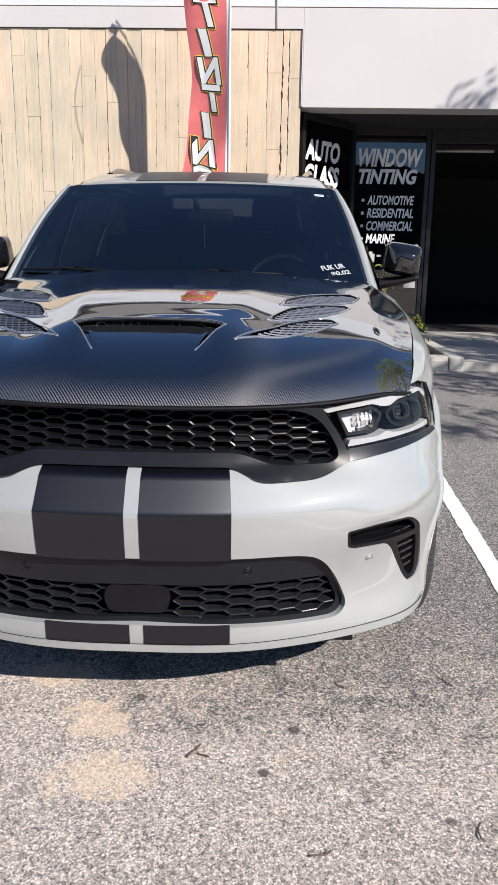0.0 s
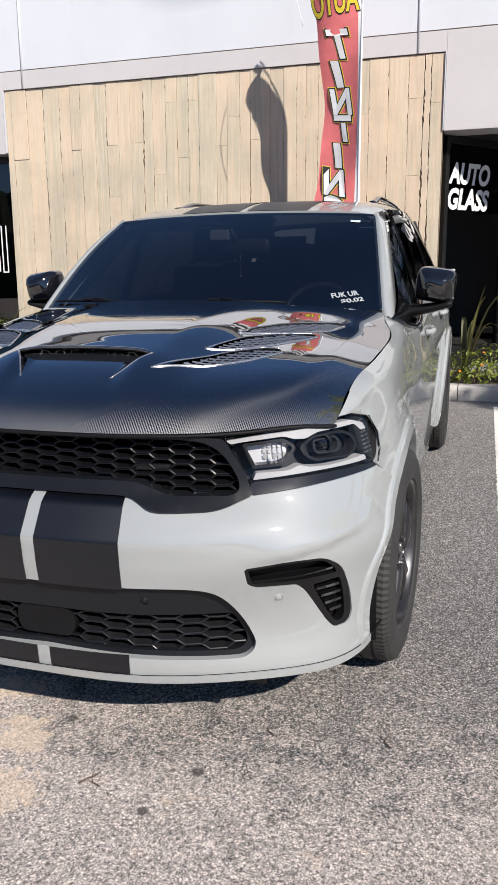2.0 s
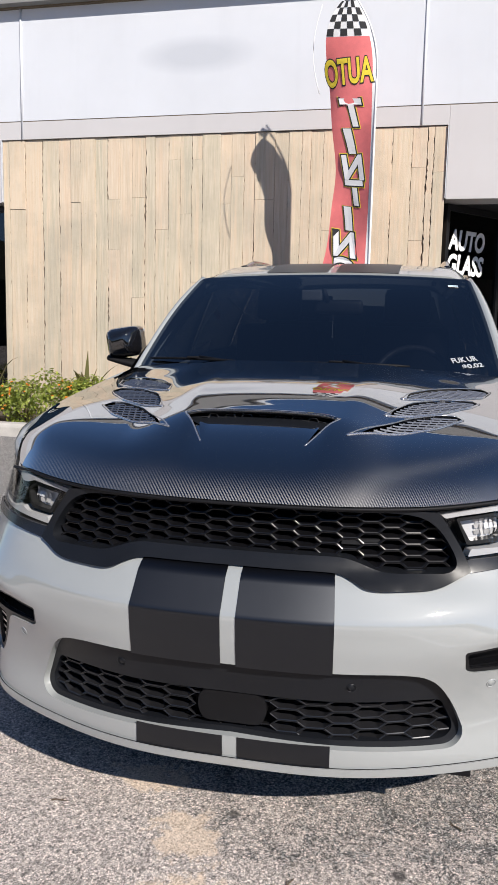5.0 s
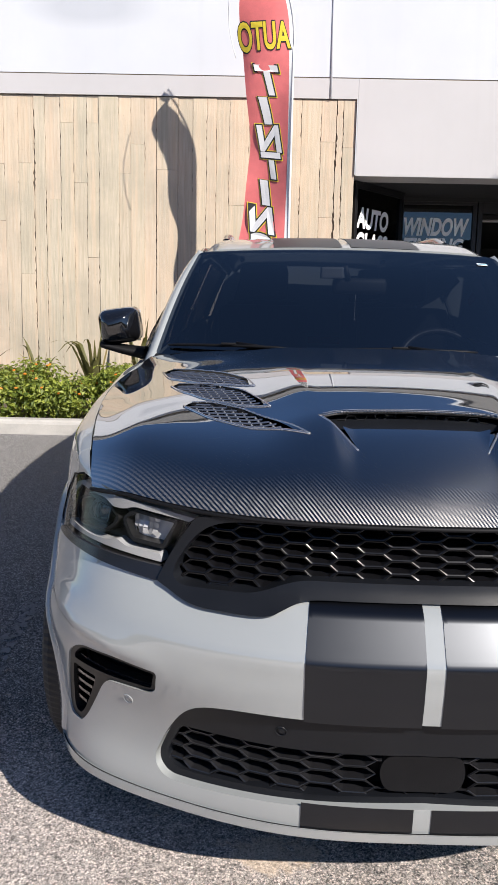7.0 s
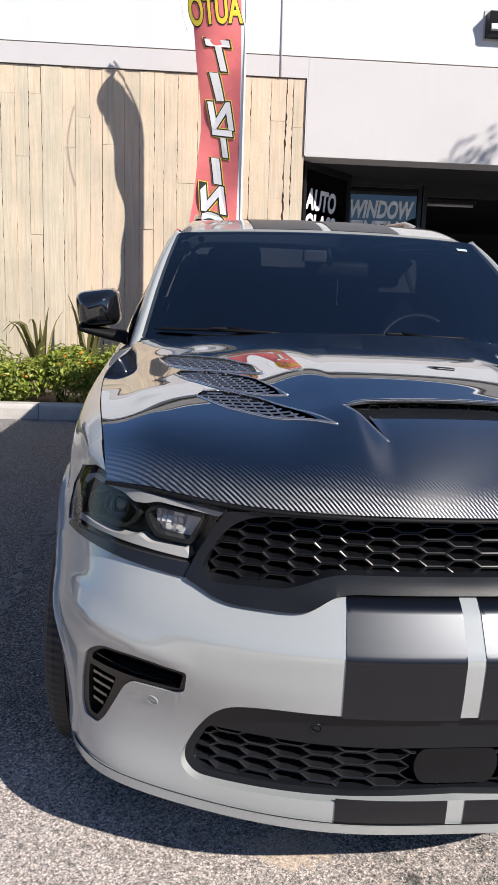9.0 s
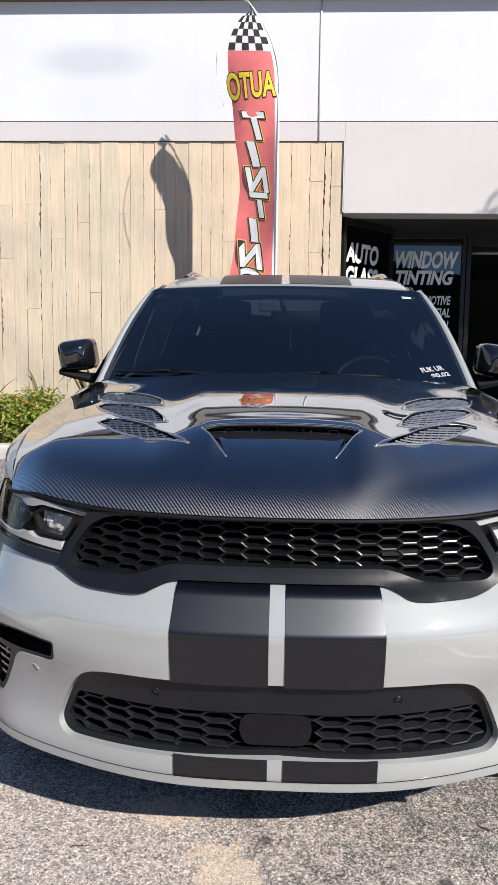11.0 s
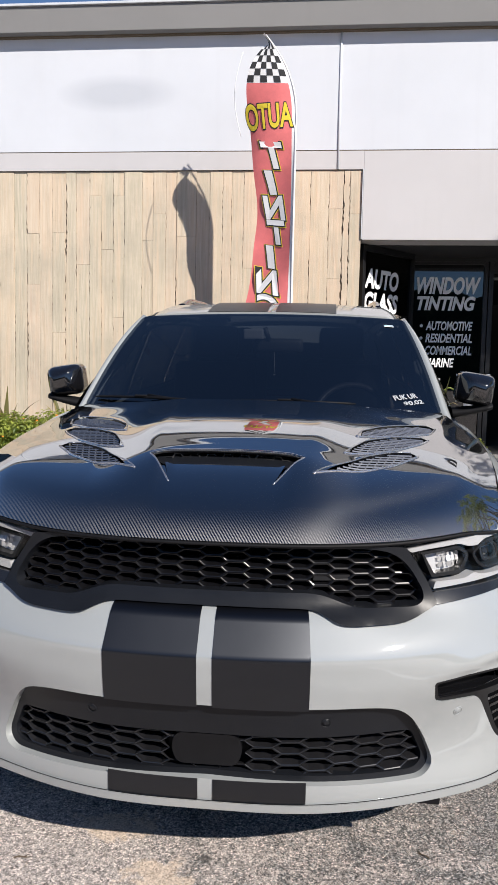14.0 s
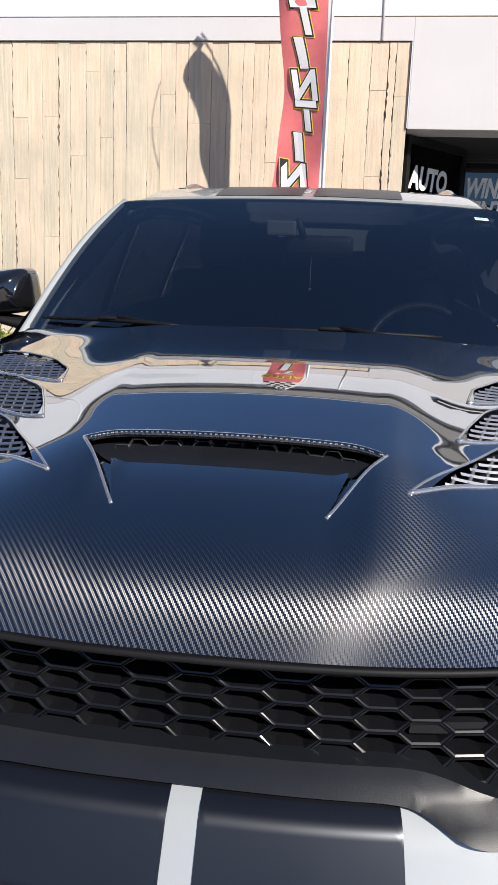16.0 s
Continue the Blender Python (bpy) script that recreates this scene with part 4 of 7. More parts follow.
block("air_flap", 0.50, 0.64, 0.165, 0.185, 0.238, 0.275, MATT_BLACK, car, "small black air flap below the bumper", 0.006)

# upper grille: surround, honeycomb, backing
SURROUND = [(0.0, 0.978), (0.27, 0.978, 0.1), (0.43, 0.972, 0.05), (0.516, 0.963, 0.012), (0.572, 0.880, 0.05), (0.604, 0.814, 0.012), (0.54, 0.786, 0.03), (0.50, 0.779, 0.03), (0.38, 0.779, 0.03), (0.345, 0.783, 0.03), (0.305, 0.801, 0.03), (0.262, 0.813, 0.05), (0.0, 0.813)]
OPENING = [(0.0, 0.966), (0.42, 0.964, 0.06), (0.482, 0.950, 0.04), (0.527, 0.912, 0.05), (0.563, 0.850, 0.02), (0.566, 0.824, 0.02), (0.543, 0.811, 0.02), (0.392, 0.813, 0.03), (0.355, 0.822, 0.03), (0.309, 0.840, 0.04), (0.268, 0.849, 0.04), (0.0, 0.849)]
surround_loop, opening_loop = both_sides(SURROUND), both_sides(OPENING)
grille = skin("grille_surround", [surround_loop, opening_loop], on_nose(-0.014), TRIM, car, "satin dark grey grille surround", 0.014, 0.055)


def honeycomb(name, loop, depth, pitch_x, pitch_z, bar, thick, material, parent, label="", keep_out=None, where=nose):
    """A lattice of wide six-sided cells clipped to an outline: each cell a tapered ring."""
    lo, hi = loop.min(0), loop.max(0)
    verts, faces = [], []
    hexa = [(-0.5, 0.0), (-0.27, 0.5), (0.27, 0.5), (0.5, 0.0), (0.27, -0.5), (-0.27, -0.5)]
    cols = int((hi[0] - lo[0]) / (pitch_x * 0.77)) + 3
    rows = int((hi[1] - lo[1]) / pitch_z) + 3
    mid = (lo + hi) / 2
    for c in range(-cols // 2 - 1, cols // 2 + 2):
        for r in range(-rows // 2 - 1, rows // 2 + 2):
            cx, cz = c * pitch_x * 0.77, mid[1] + (r + (0.5 if c % 2 else 0)) * pitch_z
            if not in_loops(np.array([[cx, cz]]), [loop])[0]:
                continue
            if keep_out is not None and in_loops(np.array([[cx, cz]]), [keep_out])[0]:
                continue

            def ring(shrink, dd):
                p = np.array([(cx + a * (pitch_x - shrink * 2.2), cz + b * (pitch_z - shrink * 2)) for a, b in hexa])
                return where(p[:, 0], np.clip(p[:, 1], lo[1] - 0.004, hi[1] + 0.004), dd)
            k = len(verts)
            verts += [*ring(-bar * 0.12, depth + 0.004), *ring(bar * 0.12, depth), *ring(bar * 0.45, depth + 0.001), *ring(bar * 0.85, depth + thick * 0.35), *ring(bar * 1.6, depth + thick)]
            for j in range(4):
                for i in range(6):
                    n = (i + 1) % 6
                    faces.append((k + j * 6 + i, k + j * 6 + n, k + j * 6 + 6 + n, k + j * 6 + 6 + i))
    return mesh_object(name, verts, faces, material, parent, label)


mesh_edge = both_sides([(p[0] * 1.035, p[1] + (0.014 if p[1] > 0.9 else -0.014)) for p in OPENING])
honeycomb("grille_mesh", mesh_edge, 0.012, 0.082, 0.0290, 0.0072, 0.034, MESH_GLOSS, grille, "gloss black honeycomb mesh")
skin("grille_backing", [both_sides([(p[0], p[1]) for p in SURROUND])], on_nose(0.07), MATT_BLACK, grille, "", 0.04)
# small dark badge on the mesh
badge = rounded([(sx(0.29), 0.872, 0.004), (sx(0.40), 0.872, 0.004), (sx(0.405), 0.886, 0.004), (sx(0.295), 0.886, 0.004)], True, 0.006)
skin("badge", [badge], on_nose(0.016), MATT_BLACK, grille, "plain black badge bar", 0.01, 0.012)

# lower intake: trim, bar with sensors, honeycomb, radar cover
intake = skin("lower_intake", [intake_loop, both_sides([(0.0, 0.470), (0.50, 0.464, 0.02), (0.558, 0.462, 0.02), (0.598, 0.375, 0.03), (0.575, 0.345, 0.03), (0.50, 0.346, 0.1), (0.0, 0.366)])], on_nose(0.022), TRIM, car, "satin dark grey lower intake with a smooth bar", 0.014, 0.05)
radar_loop = rounded([(-0.100, 0.418, 0.03), (-0.086, 0.466, 0.025), (0.086, 0.466, 0.025), (0.100, 0.418, 0.03), (0.082, 0.376, 0.02), (-0.082, 0.376, 0.02)], True, 0.01)
intake_mesh_loop = both_sides([(0.0, 0.490), (0.58, 0.480), (0.62, 0.38), (0.60, 0.335), (0.0, 0.345)])
honeycomb("intake_mesh", intake_mesh_loop, 0.030, 0.100, 0.0335, 0.0070, 0.040, MESH_SATIN, intake, "gloss black honeycomb mesh", radar_loop)
skin("radar_cover", [radar_loop], on_nose(0.024), MATT_BLACK, intake, "flat dark sensor cover", 0.014, 0.04)
skin("intake_backing", [both_sides([(0.0, 0.56), (0.50, 0.56), (0.64, 0.44), (0.64, 0.31), (0.0, 0.31)])], on_nose(0.075), MATT_BLACK, intake, "", 0.04)


def sensor(x, z, extra, parent, ring):
    """A parking sensor: a small disc in a ring."""
    p, q, r = nose(x, z, extra), nose(x + 0.01, z, extra), nose(x, z + 0.01, extra)
    n = Vector(np.cross(q - p, r - p)).normalized()
    m = Matrix.Translation(p) @ n.to_track_quat("X", "Z").to_matrix().to_4x4()
    bm = bmesh.new()
    lathe(bm, [(-0.004, 0.0142), (0.0016, 0.0138), (0.002, 0.0118), (-0.004, 0.0115)], 20, m)
    ob = part("sensor_ring", bm, ring, parent, smooth=True)
    bm = bmesh.new()
    lathe(bm, [(-0.004, 0.0108), (0.0006, 0.0105), (0.0012, 0.002), (0.0012, 0.0001), (-0.004, 0.0001)], 20, m)
    part("sensor", bm, ring, parent, smooth=True)


for sgn in (1, -1):
    sensor(sgn * sx(0.325), 0.512, 0.022, intake, TRIM)
    sensor(sgn * sx(0.695), 0.512, 0.0, front_bumper, PAINT)

# side vents in the bumper: bezel, fin stack
for sgn in (1, -1):
    loop = vent_loop * (sgn, 1)
    slot = one_side([(0.610, 0.614, 0.008), (0.71, 0.625, 0.05), (0.798, 0.620, 0.02), (0.825, 0.588, 0.015), (0.829, 0.568, 0.005), (0.72, 0.564, 0.03), (0.618, 0.568, 0.008)]) * (sgn, 1)
    leg = one_side([(0.835, 0.548, 0.01), (0.843, 0.50, 0.04), (0.845, 0.420, 0.015), (0.838, 0.400, 0.01), (0.822, 0.400, 0.01), (0.808, 0.425, 0.01), (0.778, 0.505, 0.02), (0.768, 0.541, 0.01)]) * (sgn, 1)
    bezel = skin("vent_bezel", [loop, slot, leg], on_nose(0.005), BEZEL, front_bumper, "satin black hooked side vent", 0.012, 0.03)
    skin("vent_backing", [loop], on_nose(0.05), MATT_BLACK, front_bumper, "", 0.03)
    for i in range(4):
        z = 0.432 + i * 0.027
        fin = one_side([(0.811 - i * 0.0105, z), (0.841, z + 0.004), (0.841, z + 0.013), (0.811 - i * 0.0105, z + 0.009)]) * (sgn, 1)
        skin("vent_fin", [fin], on_nose(0.012), GLOSS_BLACK, bezel, "", 0.012, 0.03)
    blade = one_side([(0.614, 0.566), (0.74, 0.568), (0.83, 0.578), (0.83, 0.586), (0.74, 0.576), (0.614, 0.574)]) * (sgn, 1)
    skin("vent_blade", [blade], on_nose(0.014), GLOSS_BLACK, bezel, "", 0.012, 0.03)

# ---- bonnet ----
front_y = spl((0.0, 0.15, 0.30, 0.45, 0.60, 0.72, 0.80, 0.90), (0.106, 0.110, 0.128, 0.168, 0.236, 0.314, 0.386, 0.50))
bonnet_rise = spl((-0.05, 0.0, 0.03, 0.07, 0.14, 0.25, 0.5, 0.8, 1.1, 1.4), (0.92, 0.982, 1.018, 1.057, 1.095, 1.126, 1.170, 1.211, 1.247, 1.271))
edge_x = spl((0.388, 0.62, 0.957, 1.15, 1.38), (0.803, 0.838, 0.868, 0.862, 0.812))


def bonnet_z(x, y):
    a = np.abs(x)
    base = bonnet_rise(y - front_y(a))
    edge = -0.014 * (1 - 0.65 * step(0.55, 0.85, y)) * step(0.84, 1.01, a / edge_x(y)) - 0.010 * step(0.50, 0.88, a) * step(0.40, 0.78, y) - 0.030 * step(0.2, 0.95, a) * step(0.4, 1.2, y) + 0.010 * step(0.45, 0.8, a) * (1 - step(0.3, 0.8, y))
    # raised middle behind the scoop, faded to the rear
    width = 0.225 + 0.05 * step(0.4, 1.1, y)
    inner = 1 - step(0.150, 0.215, a)
    dome = 0.042 * (inner * (0.35 * step(0.17, 0.37, y) + 0.65 * step(0.37, 0.418, y)) + (1 - inner) * step(0.14, 0.42, y)) * (1 - 0.65 * step(0.45, 1.25, y)) * (1 - step(width * 0.98, width + 0.19, a)) * (1 - 0.15 * np.minimum(a / 0.23, 1.0) ** 2)
    # shallow hollow along the vents
    trough = -0.005 * np.exp(-((a - 0.58) / 0.16) ** 2) * step(0.40, 0.95, y) * (1 - step(1.05, 1.25, y))
    hollow = -0.006 * np.exp(-(((a - 0.50) / 0.13) ** 2 + ((y - 0.72) / 0.26) ** 2))
    # crisper rise along the middle, with a level shelf outside the vents
    swell = 0.0089 * step(0.47, 0.734, y) * (1 - 0.55 * step(0.80, 1.30, y)) + 0.0039 * (1 - step(0.287, 0.645, a)) * step(0.40, 0.60, y) * (1 - step(0.70, 1.25, y)) - 0.0042 * step(0.59, 0.783, a) * step(0.415, 0.615, y) - 0.005 * step(0.73, 0.855, a) * step(0.53, 0.74, y)
    return base + edge + dome + hollow + trough + swell


def bonnet_at(x, y, d=0.0):
    x, y = np.asarray(x, float), np.asarray(y, float)
    return np.stack([x, y, bonnet_z(x, y) - d], -1)


xs = np.linspace(-0.797, 0.797, 110)
front_line = [(x, float(front_y(abs(x)))) for x in xs]
side_line = [(float(edge_x(y)) - 0.002, y) for y in np.linspace(0.41, 1.36, 60)]
rear_line = [(x, 1.205 + 0.245 * (abs(x) / 0.81) ** 2.2) for x in np.linspace(0.80, -0.80, 60)]
bonnet_loop = np.array(front_line + side_line + rear_line + [(-x, y) for x, y in side_line[::-1]])
SCOOP = rounded([(-0.150, 0.270, 0.003), (-0.234, 0.402, 0.015), (-0.19, 0.421, 0.03), (0.19, 0.421, 0.03), (0.234, 0.402, 0.015), (0.150, 0.270, 0.003), (0.180, 0.366, 0.010), (0.12, 0.368, 0.03), (-0.12, 0.368, 0.03), (-0.180, 0.366, 0.010)], True, 0.006)

# leaf-shaped vents: the front rim from the inner tip outwards, then the rear edge back
LEAVES = [
    [(0.290, 0.338), (0.336, 0.374, 0.03), (0.42, 0.424, 0.05), (0.513, 0.502, 0.05), (0.588, 0.604, 0.01), (0.570, 0.640, 0.02), (0.52, 0.634, 0.03), (0.42, 0.548, 0.06), (0.345, 0.438, 0.06)],
    [(0.368, 0.540, 0.006), (0.45, 0.586, 0.05), (0.54, 0.664, 0.05), (0.62, 0.774, 0.04), (0.650, 0.842, 0.01), (0.632, 0.876, 0.02), (0.53, 0.830, 0.06), (0.43, 0.722, 0.06), (0.380, 0.606, 0.04)],
    [(0.412, 0.748, 0.006), (0.46, 0.784, 0.04), (0.57, 0.850, 0.05), (0.672, 0.962, 0.04), (0.704, 1.080, 0.02), (0.675, 1.112, 0.02), (0.585, 1.046, 0.06), (0.49, 0.956, 0.06), (0.420, 0.846, 0.04)]]


def leaf_loop(leaf, sgn):
    p = rounded(leaf, True, 0.010) * (sgn, 1)
    return p if sgn > 0 else p[::-1]


vent_loops = [leaf_loop(leaf, sgn) for leaf in LEAVES for sgn in (1, -1)]
bonnet = skin("bonnet", [bonnet_loop, SCOOP, *vent_loops], lambda u, v, d: bonnet_at(u, v, d), CARBON, car, "lacquered black carbon weave bonnet with scoop", 0.012)


def bonnet_rod(name, pts, radius, material, label="", lift=0.0, sides=8, closed=False):
    """A bead along a line on the bonnet."""
    bm = bmesh.new()
    p = rounded([(*q, 0.03) for q in pts], closed, 0.010)
    tube(bm, [Vector(v) for v in bonnet_at(p[:, 0], p[:, 1], -lift)], radius, sides, closed)
    return part(name, bm, material, bonnet, label, True)


# reflections on the black mesh are put into a pale metal colour
MESH_GLINT = surface("vent_mesh_metal", (0.38, 0.38, 0.39), 0.24, 0.9, 0.0, 0.15, 20.0, 300.0, 0.0, 0.03)
bead = [(x, float(front_y(abs(x))) - 0.001) for x in np.linspace(-0.80, 0.80, 60)]
bonnet_rod("bonnet_edge", bead, 0.005, MATT_BLACK, "dark folded front edge", -0.006)


def vent_mesh(loop):
    """A pressed mesh just below a bonnet vent: two sets of slanting ridges clipped to the outline."""
    verts, faces = [], []
    lo, hi = loop.min(0) - 0.004, loop.max(0) + 0.004
    mid, reach = (lo + hi) / 2, np.hypot(*(hi - lo)) / 2
    side = 1 if mid[0] > 0 else -1
    for angle, lift in ((74, 0.0), (16, 0.0012)):
        way = np.array((math.cos(radians(angle)) * side, math.sin(radians(angle))))
        off = np.array((-way[1], way[0]))
        for u in np.arange(-reach, reach, 0.021):
            v = np.arange(-reach, reach, 0.006)
            p = mid + off * u + way * v[:, None]
            ins = in_loops(p, [loop])
            w = off * 0.0030
            for i in range(len(v) - 1):
                if ins[i] and ins[i + 1]:
                    q = np.array([p[i] - w, p[i] + w, p[i + 1] + w, p[i + 1] - w, p[i], p[i + 1]])
                    z = bonnet_at(q[:, 0], q[:, 1], 0.009 - lift)
                    z[4:, 2] += 0.003
                    k = len(verts)
                    verts += list(z)
                    faces += [(k, k + 4, k + 5, k + 3), (k + 4, k + 1, k + 2, k + 5)]
    return mesh_object("vent_mesh", verts, faces, MESH_GLINT, bonnet, "gloss black pressed vent mesh, coloured pale for its reflections")


for loop in vent_loops:
    vent_mesh(loop)
    skin("vent_pan", [loop], lambda u, v, d: bonnet_at(u, v, 0.030), MATT_BLACK, bonnet, "", 0.04)
# rim beads carry the lacquer highlight in their bright colour
for sgn in (1, -1):
    for leaf, tip in zip(LEAVES, ((0.260, 0.320), (0.352, 0.533), (0.396, 0.740))):
        bonnet_rod("vent_rim", [(sgn * x, y) for x, y, *_ in [tip] + leaf[:5]], 0.0036, EDGE_GLINT, "", 0.0005)
        bonnet_rod("vent_rim", [(sgn * x, y) for x, y, *_ in [tip] + leaf[:4:-1]], 0.0022, EDGE_GLINT, "", 0.0)

# the scoop's floor, lip, mouth and mesh
rv, rf = [], []
for j, y in enumerate(np.linspace(0.360, 0.48, 12)):
    half = float(np.interp(y, (0.360, 0.366, 0.386, 0.410, 0.48), (0.168, 0.178, 0.203, 0.224, 0.240)))
    for x in np.linspace(-half, half, 22):
        rv.append((x, y, float(bonnet_z(np.array(min(abs(x), 0.15)), np.array(0.362))) - 0.002 + 0.25 * max(0.0, y - 0.366)))
rf = [(j * 22 + i, j * 22 + i + 1, (j + 1) * 22 + i + 1, (j + 1) * 22 + i) for j in range(11) for i in range(21)]
mesh_object("scoop_ramp", rv, rf, TRIM, bonnet, "smooth dark scoop floor", True)
lip_pts = [(-0.150, 0.270), (-0.192, 0.340), (-0.233, 0.401), (-0.19, 0.421), (0.19, 0.421), (0.233, 0.401), (0.192, 0.340), (0.150, 0.270)]
bonnet_rod("scoop_lip", lip_pts[2:6], 0.0062, CARBON, "rounded carbon lip of the scoop", -0.004)
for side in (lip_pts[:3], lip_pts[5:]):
    bonnet_rod("scoop_edge", side, 0.0030, EDGE_GLINT, "scoop edge bead, bright for the lacquer's highlight", -0.001)
for sgn in (1, -1):
    wall_v = []
    for t in np.linspace(0, 1, 14):
        x, y = 0.150 + 0.083 * t, 0.270 + 0.131 * t
        zt = float(bonnet_z(np.array(x), np.array(y))) - 0.003
        zb = float(bonnet_z(np.array(0.14), np.array(min(y, 0.362)))) - 0.006
        wall_v += [(sgn * x, y, zt), (sgn * (x - 0.002), y + 0.003, (zt + zb) / 2), (sgn * (x - 0.004 - 0.014 * t), y + 0.006, zb)]
    mesh_object("scoop_cheek", wall_v, [q for i in range(13) for q in ((3 * i, 3 * i + 1, 3 * i + 4, 3 * i + 3), (3 * i + 1, 3 * i + 2, 3 * i + 5, 3 * i + 4))], GLOSS_BLACK, bonnet, "", True)
    fang = [(sgn * 0.149, 0.269), (sgn * 0.233, 0.402), (sgn * 0.182, 0.372), (sgn * 0.160, 0.310)]
    mesh_object("scoop_fang", [(x, y, float(bonnet_z(np.array(0.14), np.array(min(y, 0.366)))) - 0.004) for x, y in fang], [(0, 1, 2, 3)], CARBON, bonnet)


def mouth(u, v, d):
    return np.stack([u, 0.432 - 0.5 * u ** 2 + d, v], -1)


mouth_loop = rounded([(-0.215, 1.10), (0.215, 1.10), (0.222, 1.146, 0.02), (0.1, 1.168, 0.1), (-0.1, 1.168, 0.1), (-0.222, 1.146, 0.02)], True, 0.02)
honeycomb("scoop_mesh", mouth_loop, 0.0, 0.033, 0.020, 0.0021, 0.01, MESH_GLINT, bonnet, "black mesh in the scoop mouth, coloured pale for its sheen", None, mouth)
skin("scoop_backing", [mouth_loop], lambda u, v, d: mouth(u, v, 0.03), MATT_BLACK, bonnet, "", 0.05)

# ---- body sides: fender, doors, quarter ----
side_w = spl((0.40, 0.55, 0.75, 0.95, 1.45, 2.2, 3.2, 4.0, 4.5, 4.85, 5.05), (0.893, 0.922, 0.940, 0.942, 0.934, 0.936, 0.940, 0.945, 0.930, 0.890, 0.835))
side_p = spl((0.15, 0.30, 0.45, 0.60, 0.75, 0.90, 1.05, 1.2), (-0.055, -0.030, -0.014, -0.004, 0.002, 0.0, -0.016, -0.045))
ROLL_Y = (0.38, 0.50, 0.70, 0.957, 1.20, 1.38)
roll_x = spl(ROLL_Y + (1.55, 2.4, 3.4, 4.4, 5.05), [float(edge_x(max(y, 0.388))) + 0.0015 for y in ROLL_Y] + [0.852, 0.862, 0.862, 0.845, 0.76])
roll_z = spl(ROLL_Y + (1.55, 2.4, 3.4, 4.4, 5.05), [float(bonnet_z(edge_x(max(y, 0.39)) - 0.004, np.array(max(y, 0.39)))) - 0.002 for y in ROLL_Y] + [1.150, 1.160, 1.175, 1.195, 1.21])
ROLL, EDGE_PULL = 0.15, 2.4
TUCK_Z, TUCK = (0.745, 0.80, 0.836, 0.872, 0.92, 0.972, 1.01, 1.06), (0.0, 0.008, 0.0145, 0.018, 0.029, 0.040, 0.036, 0.02)


def flank(y, z, d=0.0):
    """The side skin: height up to the shoulder, then on over it to the bonnet or window line."""
    y, z = np.asarray(y, float), np.asarray(z, float)
    zr, xr = roll_z(y), roll_x(y)
    zs = zr - 0.12
    low = np.minimum(z, zs)
    flare = 0.0
    for cy in (ARCH_Y, REAR_Y):
        r = np.hypot(y - cy, low - ARCH_Z)
        flare = flare + 0.024 * np.exp(-((r - ARCH_R) / 0.06) ** 2) * step(0.2, 0.5, low + 0.15)
    crease = 0.010 * np.exp(-((low - 0.93) / 0.05) ** 2) * step(1.3, 1.8, y)
    x0 = side_w(y) + side_p(low) + flare + crease
    t = np.clip((z - zs) / ROLL, 0, 1)
    f = t * math.pi / 2
    # over the shoulder: two planes with a crisp rounded edge between
    wa, wb, wc = (1 - t) ** 2, 2 * EDGE_PULL * t * (1 - t), t ** 2
    x = (wa * x0 + wb * (xr + 0.74 * (x0 - xr)) + wc * xr) / (wa + wb + wc)
    zz = np.where(z > zs, (wa * zs + wb * (zr - 0.026) + wc * zr) / (wa + wb + wc), z)
    # the fender draws in to meet the lamp's corner
    x = x - np.interp(zz, TUCK_Z, TUCK) * (1 - step(0.47, 0.74, y)) * np.clip((zr - zz) / 0.05, 0, 1)
    return np.stack([x - d * np.cos(f), y, zz - d * np.sin(f)], -1)


def shoulder(y):
    return float(roll_z(y)) - 0.12 + ROLL


def arch_arc(cy, a0, a1, n=40):
    return [(cy - ARCH_R * math.cos(a), ARCH_Z + ARCH_R * math.sin(a)) for a in np.linspace(a0, a1, n)]


def dense(points, seg=0.02):
    return rounded([(*p, 0) for p in points], True, seg)


LOW = 0.27
# fender: from the seam at the headlamp over the wheel opening to the door
seam_a = math.asin((0.742 - ARCH_Z) / ARCH_R)
lamp_edge = np.array([nose(hs(x, z), z) for x, z in ((0.901, 0.832), (0.906, 0.872), (0.897, 0.92), (0.871, 0.972), (0.832, 0.994))])


def over(y, z):
    """The side skin's own height measure at a true height."""
    zr = float(roll_z(y))
    zs = zr - 0.12
    t = np.linspace(0, 1, 60)
    wa, wb, wc = (1 - t) ** 2, 2 * EDGE_PULL * t * (1 - t), t ** 2
    return z if z <= zs else zs + ROLL * float(np.interp(z, (wa * zs + wb * (zr - 0.026) + wc * zr) / (wa + wb + wc), t))


front_edge = []
for z in np.linspace(0.985, 0.838, 12):
    y = float(np.interp(z, lamp_edge[:, 2], lamp_edge[:, 1])) + 0.003
    front_edge.append((y, over(y, z)))
first_y = front_edge[0][0]
f_loop = front_edge + arch_arc(ARCH_Y, seam_a, math.pi + 0.27, 50) + [(1.425, LOW), (1.425, shoulder(1.425))] + [(y, shoulder(y)) for y in np.linspace(1.40, first_y, 40)]
fender = skin("fender", [dense(f_loop)], flank, PAINT, car, "glossy pale grey front fender", 0.022, 0.008)
mirror_of(fender)


